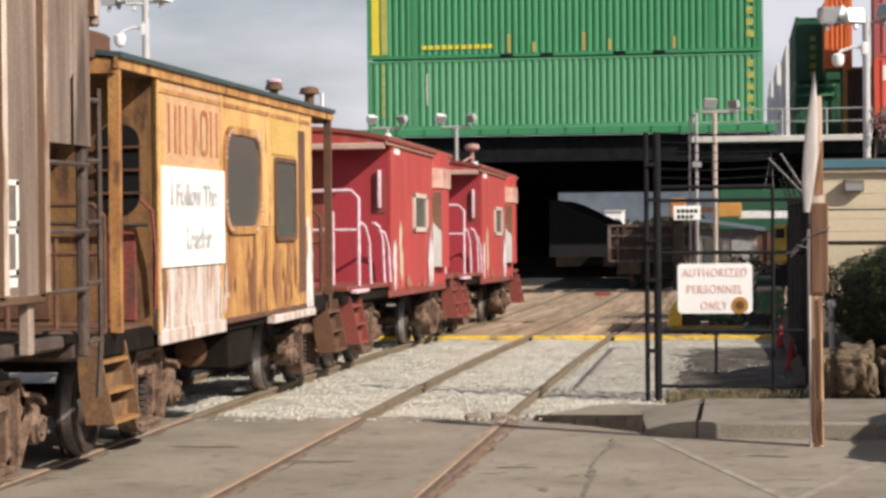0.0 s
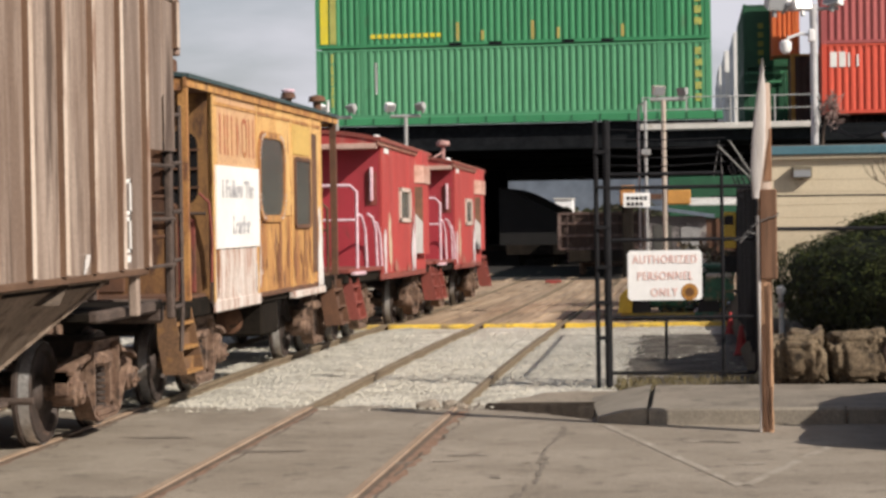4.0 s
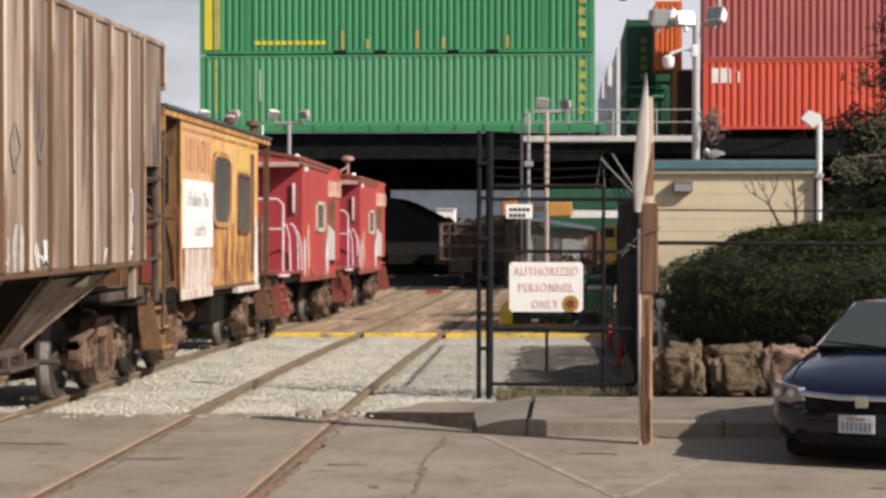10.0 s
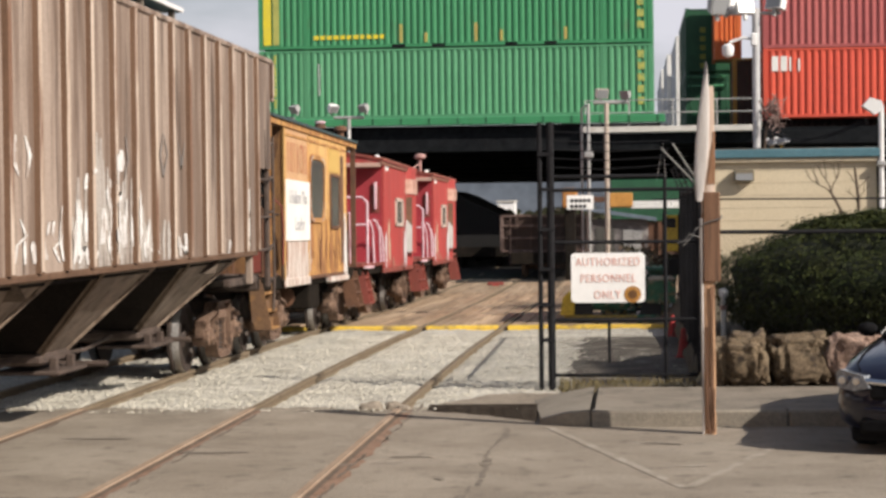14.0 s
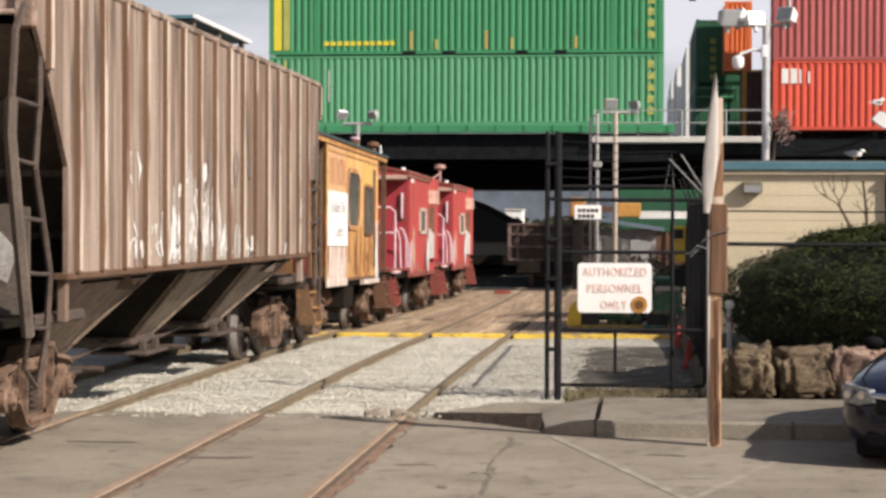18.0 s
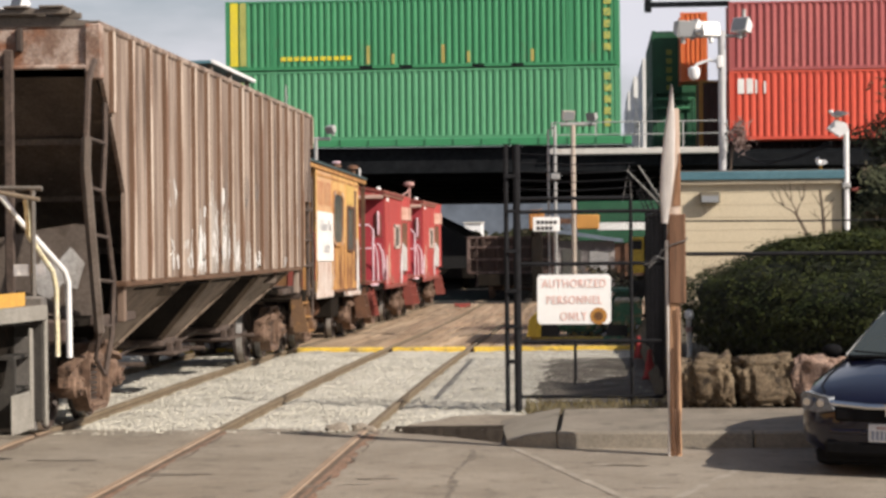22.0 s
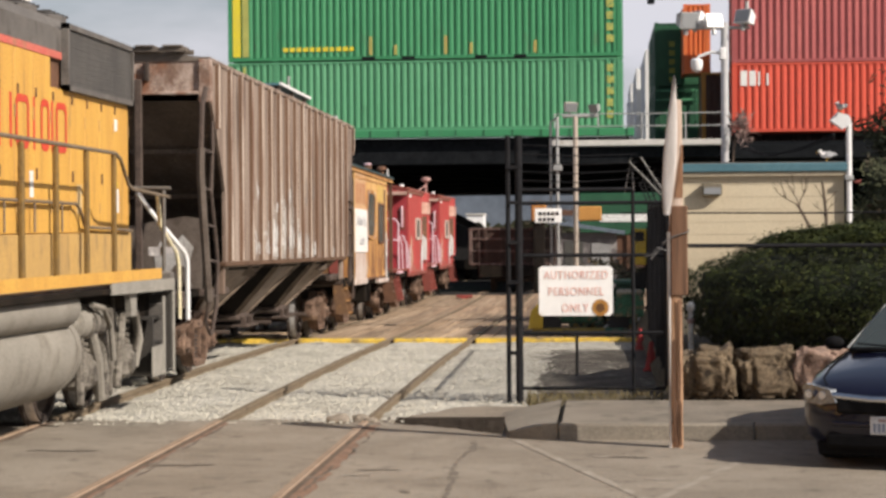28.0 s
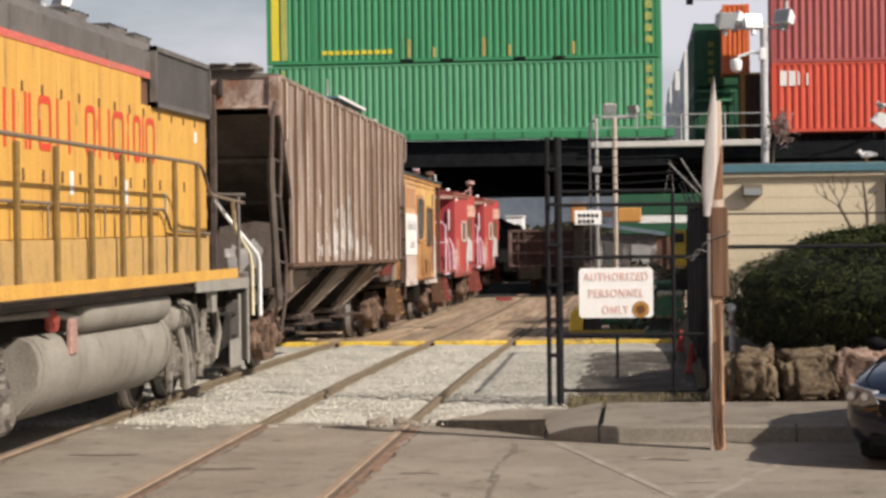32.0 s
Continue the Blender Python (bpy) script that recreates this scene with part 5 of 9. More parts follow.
part("axle_housing", Shape().lathe([(-0.95, 0.08), (-0.9, 0.13), (-0.1, 0.13), (-0.05, 0.08)], (0, 0.4, 0.34), "x", 12), MACHINE_GREEN, lift)
part("green_tank", box(0.08, 0.52, 0.0, 0.5, -0.02, 0.14, c=0.03), MACHINE_GREEN, lift, "green tank")
part("hood", Shape().prism([(0.26, 0.36), (0.82, 0.36), (0.82, 0.72), (0.62, 0.80), (0.30, 0.76)], "y", 0.0, 0.7), MACHINE_GREEN, lift, "green hood")
part("hood_top", box(0.30, 0.80, 0.02, 0.66, 0.76, 0.86, c=0.04), mat("pale_dusty", (0.50, 0.46, 0.38), (0.38, 0.36, 0.28), rough=0.85, blotch=6), lift, "pale dusty hood top")
part("cab_back", box(0.60, 0.90, 0.1, 0.2, 0.88, 1.20, c=0.01), DECK, lift, "black cab opening")
pn = part("cab_panel", box(0.62, 0.87, 0.0, 0.06, 1.34, 2.02, c=0.015), MACHINE_YELLOW, lift, "bright yellow cab panel")
part("panel_window", box(0.66, 0.83, -0.012, 0.0, 1.78, 1.96), BLACK_STEEL, pn)
for xv in (0.60, 0.89):
    part("cab_post", box(xv - 0.02, xv + 0.02, 0.06, 0.12, 0.4, 2.05, c=0.006), BLACK_STEEL, lift)
part("stack_pipe", tube([(0.20, 0.3, 0.3), (0.20, 0.3, 1.15)], 0.03, 8), DARK_UNDER, lift)
for xv in (-0.95, 0.35):
    part("wheel", Shape().lathe([(0.10, 0.10), (0.12, 0.21), (0.30, 0.21), (0.32, 0.10)], (xv, 0, 0.21), "y", 18), TYRE, lift)
bin_ = thing("skip_bin", "dark green steel skip bin in the yard", "bin", pose(-0.55, 43.5, ground_z(43.5)))
part("body", Shape().prism([(0.0, 0.05), (1.35, 0.05), (1.5, 0.95), (-0.15, 0.95)], "y", 0, 1.6), mat("bin_green", (0.018, 0.075, 0.045), (0.03, 0.10, 0.06), (0.08, 0.06, 0.04), rough=0.7, blotch=3), bin_)
part("rim", box(-0.2, 1.55, -0.04, 1.64, 0.90, 0.98, c=0.02), mat("bin_rim", (0.04, 0.15, 0.09), rough=0.6), bin_)
for k in range(4):
    part("rib", box(0.1 + k * 0.34, 0.16 + k * 0.34, -0.04, 0.0, 0.1, 0.9), mat("bin_rib", (0.02, 0.09, 0.055), rough=0.6), bin_)
heap = Shape()
rh = random.Random(61)
for k in range(260):
    x_, y_, z_ = rh.uniform(-0.45, 0.85), rh.uniform(43.5, 45.0), rh.uniform(0.6, 1.25)
    q = rh.uniform(0.04, 0.13)
    a_, b_ = Vector((rh.gauss(0, 1), rh.gauss(0, 1), rh.gauss(0, 1))).normalized() * q, Vector((rh.gauss(0, 1), rh.gauss(0, 1), rh.gauss(0, 1))).normalized() * q * 0.5
    c_ = Vector((x_, y_, z_))
    heap.add([c_ - a_, c_ + b_, c_ + a_, c_ - b_], [(0, 1, 2, 3)])
tagged(part("scrap_heap", heap, mat("scrap_mix", (0.10, 0.11, 0.06), (0.20, 0.13, 0.09), (0.30, 0.27, 0.20), rough=0.9, blotch=2.0, spot_scale=3.0, rnd=0.6), smooth=0), "mixed scrap and green cuttings in the skip", "scrap", kind="stuff")
for tone, label, n, zh in ((MACHINE_GREEN, "green scrap and sheet metal piled before the skip", 90, 1.0), (OLIVE, "dull yellow scrap piled before the skip", 70, 0.8), (WHITE_BOX, "pale scraps piled before the skip", 40, 1.1), (DARK_UNDER, "dark scrap piled before the skip", 130, 1.0)):
    pile = Shape()
    for k in range(n):
        q = rh.uniform(0.03, 0.10)
        c_ = Vector((rh.uniform(-0.6, 1.0), rh.uniform(42.7, 43.35), 0))
        c_.z = ground_z(43) + 0.02 + q * 0.4 + zh * rh.random() * (1 - 0.55 * abs(c_.x - 0.2)) * (c_.y - 42.4)
        a_ = Vector((rh.gauss(0, 1), rh.gauss(0, 0.4), rh.gauss(0, 1))).normalized() * q
        b_ = a_.cross(Vector((rh.gauss(0, 0.3), 1, rh.gauss(0, 0.3)))).normalized() * q * rh.uniform(0.3, 0.8)
        n_ = a_.cross(b_).normalized() * 0.012
        pile.add([c_ - a_ - n_, c_ + b_ - n_, c_ + a_ - n_, c_ - b_ - n_, c_ - a_ + n_, c_ + b_ + n_, c_ + a_ + n_, c_ - b_ + n_], [(3, 2, 1, 0), (4, 5, 6, 7), (0, 1, 5, 4), (1, 2, 6, 5), (2, 3, 7, 6), (3, 0, 4, 7)])
    tagged(part("scrap_pile", pile, tone, smooth=0), label, "scrap", kind="stuff")
hut = thing("yard_hut", "small pale hut with a blue-grey roof", "hut", pose(-2.025, 75.0, -1.45) @ Matrix.Scale(1.5, 4))
part("wall", box(0, 1.75, 0, 1.6, 0, 2.05), mat("hut_wall", (0.15, 0.135, 0.135), (0.10, 0.09, 0.09), (0.36, 0.34, 0.33), rough=0.8, blotch=2, spots=(0.56, 0.62), spot_scale=1.6), hut)
part("roof", Shape().add([(-0.25, -0.2, 2.42), (1.95, -0.2, 2.08), (1.95, 1.8, 2.08), (-0.25, 1.8, 2.42), (-0.25, -0.2, 2.34), (1.95, -0.2, 2.0), (1.95, 1.8, 2.0), (-0.25, 1.8, 2.34)], [(0, 1, 2, 3), (7, 6, 5, 4), (0, 4, 5, 1), (1, 5, 6, 2), (2, 6, 7, 3), (3, 7, 4, 0)]), mat("hut_roof", (0.16, 0.20, 0.26), rough=0.7), hut)
part("window", box(0.5, 0.95, -0.02, 0.0, 1.25, 1.85), GREY_GLASS, hut)
part("door", box(1.15, 1.6, -0.02, 0.0, 0.1, 1.8), GALV, hut)
tr = thing("trailer", "dark green road trailer with a white band", "trailer", pose(-0.78, 80.6, -1.11) @ Matrix.Scale(1.3, 4))
part("box_body", box(0, 5.5, 0, 2.4, 2.0, 3.25, c=0.03), GREEN_DARK, tr)
part("side_rack", box(0.1, 5.4, 0.1, 0.2, 1.05, 2.0), CAB_DARK, tr, "dark rusty rack under the box")
for k in range(9):
    part("rack_post", box(0.15 + k * 0.62, 0.24 + k * 0.62, 0.02, 0.1, 1.0, 2.0), (GREEN_DARK, DULL_RED, GALV)[k % 3] if k % 2 else CAB_DARK, tr)
part("white_band", box(0.6, 5.5, -0.012, 0.0, 2.40, 2.62), WHITE_BOX, tr, "white painted band")
part("chassis", box(0.1, 5.4, 0.4, 2.0, 0.7, 1.0), DARK_UNDER, tr)
for xv in (0.8, 4.6):
    part("wheel", Shape().lathe([(0, 0.3), (0.03, 0.48), (0.5, 0.48), (0.53, 0.3)], (xv, 0.2, 0.48), "y", 18), TYRE, tr)
ob_ = thing("orange_crate", "orange steel crate beyond the hut", "crate", pose(-2.318, 70.8, -0.88) @ Matrix.Scale(1.22, 4))
part("frame", box(0, 0.40, 0, 1.0, 2.4, 2.95, c=0.03), mat("crate_orange", (0.50, 0.23, 0.06), (0.42, 0.18, 0.05), rough=0.7), ob_)
part("post", box(0.05, 0.35, 0.2, 0.8, 0, 2.4, c=0.02), DARK_UNDER, ob_)
part("arm", box(1.30, 1.95, 0.2, 0.8, 2.40, 2.80, c=0.03), mat("crate_orange_b", (0.60, 0.30, 0.07), rough=0.7), ob_)
part("beam", box(0.40, 1.3, 0.3, 0.6, 2.55, 2.7), CAB_DARK, ob_)

# rubble wall
rw = thing("rock_wall", "low wall of rough brown boulders behind the pavement", "rock wall")
rr = random.Random(14)
xv, k = 0.86, 0
while xv < 6.5:
    w = rr.uniform(0.50, 0.68)
    bm = bmesh.new()
    bmesh.ops.create_icosphere(bm, subdivisions=5, radius=1.0)
    off = Vector((rr.uniform(0, 50), rr.uniform(0, 50), rr.uniform(0, 50)))
    hh = rr.uniform(0.27, 0.31)
    for v in bm.verts:
        d = v.co.normalized()
        q = Vector([math.copysign(abs(c) ** 0.5, c) for c in d])
        up = Vector((d.x, d.y, d.z * 0.45))
        n1 = 0.30 * noise.noise(d * 1.3 + off) - 0.34 * abs(noise.noise(up * 2.6 + off)) - 0.22 * abs(noise.noise(up * 6.0 + off)) - 0.12 * abs(noise.noise(d * 13 + off)) + 0.10
        q *= 1 + n1
        v.co = Vector((q.x * w * 0.56, q.y * 0.34, q.z * hh))
    me = bpy.data.meshes.new("boulder")
    bm.to_mesh(me)
    bm.free()
    me.shade_smooth()
    part("boulder", me, ROCK if k != 2 else mat("pinkish_rock", (0.25, 0.165, 0.125), (0.37, 0.265, 0.215), (0.12, 0.07, 0.05), rough=0.95, blotch=5, spot_scale=8, grain=35, grain_amt=0.5, bump=1.0), rw, at=pose(xv + w / 2, 22.02 + rr.uniform(-0.05, 0.05), 0.10 + hh * 1.02, rr.uniform(-5, 5), rr.uniform(-7, 7), rr.uniform(-12, 12)))
    xv += w * 1.0
    k += 1

# fence along the hedge
hf = thing("hedge_fence", "black chain-link fence in front of the hedge", "fence")
part("top_rail", tube([(0.78, 22.7, 1.73), (7.5, 22.7, 1.70)], 0.022, 8), BLACK_STEEL, hf)
for xv in (0.82, 3.42, 5.9):
    part("fence_post", tube([(xv, 22.7, 0.2), (xv, 22.7, 1.78)], 0.03, 8), BLACK_STEEL, hf)
part("mesh", chain_link(0.95, 6.5, 0.65, 1.71, 22.62, 0.05, 0.0010), BLACK_STEEL, hf, "black chain-link mesh", smooth=0)
stub = thing("vent_pipe", "short white capped vent pipe beside the hedge", "pipe", pose(1.085, 25.3, 0.42))
part("pipe", tube([(0, 0, -0.1), (0, 0, 0.50)], 0.032, 10), WHITE_PAINT, stub)
part("cap", Shape().lathe([(0.50, 0.03), (0.505, 0.055), (0.57, 0.055), (0.60, 0.03)], (0, 0, 0), "z", 14), WHITE_PAINT, stub, "round white cap")
part("coupling", Shape().lathe([(0.34, 0.045), (0.40, 0.045)], (0, 0, 0), "z", 12), mat("pinkish_coupling", (0.52, 0.34, 0.32), rough=0.6), stub, "pinkish coupling ring")
wire = thing("overhead_wire", "dark cable strung across in front of the building", "cable")
part("cable", tube([(0.3, 30, 2.12), (3.2, 30, 2.10), (9, 30, 2.14)], 0.014, 6), BLACK_STEEL, wire)
part("cable_post", tube([(8.9, 30, 0.5), (8.9, 30, 2.3)], 0.04, 8), BLACK_STEEL, wire)

# clipped hedge: many leaves over a core coloured dark for the shade inside
hedge = thing("hedge", "large clipped dark green evergreen hedge behind the fence", "hedge")
HC, HR = Vector((4.10, 26.12, 1.02)), Vector((3.04, 3.45, 0.95))
def hedge_point(u, v, grow=1.0):
    """A point on a rounded clipped form; u is the bearing, v the height angle."""
    e = 1.0
    c = lambda a: math.copysign(abs(math.cos(a)) ** e, math.cos(a))
    s = lambda a: math.copysign(abs(math.sin(a)) ** e, math.sin(a))
    p = Vector((c(v) * c(u), c(v) * s(u), s(v)))
    lump = 1 + 0.055 * noise.noise(p * 3.0) + 0.045 * noise.noise(p * 8.0) + 0.03 * noise.noise(p * 19.0)
    return Vector((HC.x + HR.x * p.x * lump * grow, HC.y + HR.y * p.y * lump * grow, HC.z + (HR.z if p.z > 0 else 1.0) * p.z * lump * grow))
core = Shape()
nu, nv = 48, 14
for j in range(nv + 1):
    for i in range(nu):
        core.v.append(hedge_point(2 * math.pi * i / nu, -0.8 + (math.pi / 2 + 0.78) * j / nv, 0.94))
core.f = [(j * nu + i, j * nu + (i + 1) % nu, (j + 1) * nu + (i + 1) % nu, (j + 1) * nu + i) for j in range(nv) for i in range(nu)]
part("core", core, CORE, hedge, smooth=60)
rl = random.Random(9)
leaves = Shape()
for k in range(60000):
    u, v = rl.uniform(math.pi * 0.90, math.pi * 2.06), rl.uniform(-0.75, math.pi / 2) if rl.random() < 0.75 else rl.uniform(0.8, 1.2)
    p = hedge_point(u, v, rl.uniform(0.95, 1.025) if k % 30 else rl.uniform(1.02, 1.075))
    out = Vector(((p.x - HC.x) / HR.x ** 2, (p.y - HC.y) / HR.y ** 2, (p.z - HC.z) / (HR.z if p.z > HC.z else 1.0) ** 2)).normalized()
    out = (out + Vector((rl.gauss(0, 0.42), rl.gauss(0, 0.42), rl.gauss(0, 0.42) + 0.75))).normalized()
    a = out.orthogonal().normalized()
    a = Matrix.Rotation(rl.uniform(0, 6.28), 3, out) @ a
    b = out.cross(a)
    q = rl.uniform(0.020, 0.042)
    leaves.add([p - a * q, p + b * q * 0.5, p + a * q, p - b * q * 0.5], [(0, 1, 2, 3)])
me = bpy.data.meshes.new("leaves")
me.from_pydata(leaves.v, [], leaves.f)
tagged(part("leaves", me, LEAF, hedge), kind="stuff")

# dry weeds at the foot of the fence
weeds = Shape()
for k in range(520):
    xv, yv = rl.uniform(-0.8, 1.0), rl.uniform(21.75, 23.3)
    h, lean = rl.uniform(0.03, 0.11), rl.uniform(-0.06, 0.06)
    z0 = 0.06
    weeds.add([(xv - 0.012, yv, z0), (xv + 0.012, yv, z0), (xv + lean, yv + rl.uniform(-0.05, 0.05), z0 + h)], [(0, 1, 2)])
me = bpy.data.meshes.new("weeds")
me.from_pydata(weeds.v, [], weeds.f)
tagged(part("weeds", me, WEED), "dry yellow-green weeds along the fence foot", "weeds", kind="stuff")


# conifer at the right edge
def conifer():
    t = thing("conifer", "dark shaggy conifer beside the building", "tree", pose(8.55, 44.0, -0.45) @ Matrix.Scale(1.236, 4))
    part("trunk", Shape().tube([(0, 0, -0.3), (0.05, 0, 3), (-0.05, 0.05, 5.4), (0, 0, 7.3)], 0.24, 10, r1=0.05), BARK, t)
    rc = random.Random(31)
    needles = Shape()
    def spray(p, size, n):
        for _ in range(n):
            o = p + Vector((rc.gauss(0, size), rc.gauss(0, size), rc.gauss(0, size * 0.7)))
            a = Vector((rc.gauss(0, 1), rc.gauss(0, 1), rc.gauss(-0.3, 0.6))).normalized()
            b = a.orthogonal().normalized()
            q = rc.uniform(0.035, 0.08)
            needles.add([o - a * q, o + b * q * 0.36, o + a * q, o - b * q * 0.36], [(0, 1, 2, 3)])
    for k in range(84):
        z = 1.6 + 5.4 * (k / 84)
        ang = k * 2.399 + rc.uniform(-0.3, 0.3)
        reach = max(0.7, (2.95 - 0.14 * abs(z - 2.8)) * rc.uniform(0.72, 1.08))
        d = Vector((math.cos(ang), math.sin(ang), 0))
        reach *= 0.66 if z > 3.9 else 1.0
        tip = d * reach + Vector((0, 0, z + rc.uniform(-0.35, 0.35)))
        mid = d * reach * 0.5 + Vector((0, 0, z + 0.2))
        thick = 96 if z < 3.7 else 46
        part("bough", Shape().tube([(0, 0, z), mid, tip], 0.05, 5, r1=0.012), BARK, t)
        for i in range(11):
            q = 0.25 + 0.75 * i / 10
            p = mid * (2 * (1 - q)) + tip * (2 * q - 1) if q > 0.5 else mid * (2 * q) + Vector((0, 0, z)) * (1 - 2 * q)
            spray(p + Vector((rc.uniform(-0.22, 0.22), rc.uniform(-0.22, 0.22), -0.1 + rc.uniform(-0.12, 0.12))), 0.11 + 0.05 * q, thick)
    for k in range(330):
        ang, h = rc.uniform(math.pi * 0.7, math.pi * 1.6), rc.uniform(1.5, 6.4)
        rad = rc.uniform(1.0, 2.3) * (1.0 if h < 3.4 else 0.66)
        spray(Vector((math.cos(ang) * rad, math.sin(ang) * rad, h)), 0.14, 96 if h < 3.4 else 50)
    me = bpy.data.meshes.new("needles")
    me.from_pydata(needles.v, [], needles.f)
    tagged(part("needles", me, NEEDLE, t), kind="stuff")
conifer()

shrub = thing("bare_shrub", "small leafless shrub before the cream wall", "shrub", pose(3.58, 36.4, 0.6))
rsb = random.Random(2)
def twig(p, d, length, r, depth):
    q = p + d * length
    part("branch", Shape().tube([p, p + d * length * 0.5 + Vector((rsb.uniform(-0.03, 0.03), 0, 0.01)), q], r, 5, r1=r * 0.6), BARK, shrub)
    if depth:
        for k in range(3 if depth > 1 else 2):
            nd = (d + Vector((rsb.uniform(-0.6, 0.6), rsb.uniform(-0.3, 0.3), rsb.uniform(0.0, 0.35)))).normalized()
            twig(q, nd, length * rsb.uniform(0.55, 0.85), r * 0.62, depth - 1)
part("stem", Shape().tube([(0.12, 0, -0.25), (0.08, 0, 0.8), (0.0, 0, 1.34), (-0.15, 0, 1.62)], 0.036, 7, r1=0.024), BARK, shrub, "leaning brown stem")
for dx, dz in ((-0.95, 0.70), (-0.35, 0.9), (0.30, 0.9)):
    twig(Vector((-0.15, 0, 1.61)), Vector((dx, 0, dz)).normalized(), 0.27, 0.015, 2)
part("stem", Shape().tube([(0.30, 0.02, -0.25), (0.31, 0.02, 0.9), (0.31, 0.02, 1.5), (0.25, 0.02, 2.06)], 0.042, 7, r1=0.022), BARK, shrub, "upright reddish-brown stem")
for z_, dx in ((1.45, -0.6), (1.5, 0.6), (1.66, 0.7), (1.75, -0.5)):
    twig(Vector((0.29, 0.02, z_)), Vector((dx, 0, 0.8)).normalized(), 0.19, 0.011, 1)

# cream building with teal roof edge
b = thing("yard_building", "cream clapboard building with a teal flat roof edge", "building", pose(0, 38, 0))
part("wall", box(1.42, 4.38, 0.02, 5.0, -0.4, 2.86), SIDING, b)
for k in range(12):
    part("siding_board", Shape().prism([(0.0, 0.18 + k * 0.225), (-0.009, 0.18 + k * 0.225), (-0.005, 0.40 + k * 0.225), (0.0, 0.402 + k * 0.225)], "x", 1.42, 4.38), SIDING, b, smooth=0)
part("roof_edge", box(1.32, 4.48, -0.14, 5.1, 2.875, 3.03, c=0.015), TEAL, b, "teal painted roof edge")
part("roof", box(1.36, 4.44, -0.1, 5.06, 3.03, 3.05), LOCO_GREY, b)
part("soffit_board", box(1.42, 4.40, -0.10, 0.0, 2.80, 2.875), mat("soffit", (0.40, 0.34, 0.25), rough=0.8), b)
wl_ = part("wall_light", box(1.84, 2.20, -0.20, -0.02, 2.46, 2.68, c=0.02), mat("light_box", (0.20, 0.17, 0.12), (0.15, 0.13, 0.09), rough=0.6), b, "brown wall light box")
part("wall_light_glass", box(1.87, 2.17, -0.206, -0.20, 2.48, 2.60), LENS, wl_)
post = thing("white_lamp_post", "white post with a tilted white floodlight at the building corner", "lamp post", pose(4.46, 37.90, 0))
part("post", tube([(0, 0, -0.3), (0, 0, 3.72)], 0.05, 10), WHITE_PAINT, post)
part("head", Shape().prism([(-0.34, 3.78), (-0.12, 3.62), (0.04, 3.72), (0.0, 3.86), (-0.20, 3.93)], "y", -0.14, 0.14), WHITE_PAINT, post, "tilted white floodlight")
part("clamp", box(-0.09, 0.07, -0.09, 0.05, 2.70, 2.80, c=0.02), GALV, post)
part("siren", Shape().lathe([(0.08, 0.02), (0.20, 0.045)], (0, -0.05, 2.68), "x", 10), DULL_RED, post, "small red horn")
# tangled cables and bracket between the mast and the post
cab = thing("cable_loops", "slack dark cables between mast and lamp post", "cable")
part("cable", tube([(2.55, 41.8, 3.9), (2.8, 41.5, 3.45), (3.3, 41.2, 3.25), (3.9, 40.5, 3.40), (4.4, 39.8, 3.62)], 0.018, 6), BLACK_STEEL, cab)
part("cable", tube([(2.55, 41.8, 4.1), (2.75, 41.5, 3.6), (3.1, 41.2, 3.32), (3.7, 40.5, 3.30), (4.4, 39.6, 3.55)], 0.014, 6), BLACK_STEEL, cab)
tangle = Shape()
rt_ = random.Random(15)
for k in range(150):
    p_ = Vector((2.80 + rt_.gauss(0, 0.09), 41.6 + rt_.gauss(0, 0.08), 3.86 + rt_.gauss(0, 0.15)))
    d_ = Vector((rt_.gauss(0, 1), rt_.gauss(0, 1), rt_.gauss(0, 1))).normalized() * rt_.uniform(0.05, 0.12)
    tangle.tube([p_ - d_, p_ + Vector((0.02, 0, 0.02)), p_ + d_], 0.009, 4)
part("fitting", tangle, mat("rust_bundle", (0.20, 0.13, 0.115), (0.34, 0.25, 0.22), rough=0.9, blotch=8), cab, "tangle of rusty fittings and wire")
part("fitting_stem", tube([(2.62, 41.7, 3.05), (2.66, 41.65, 3.5), (2.74, 41.6, 3.8)], 0.03, 6), BARK, cab)


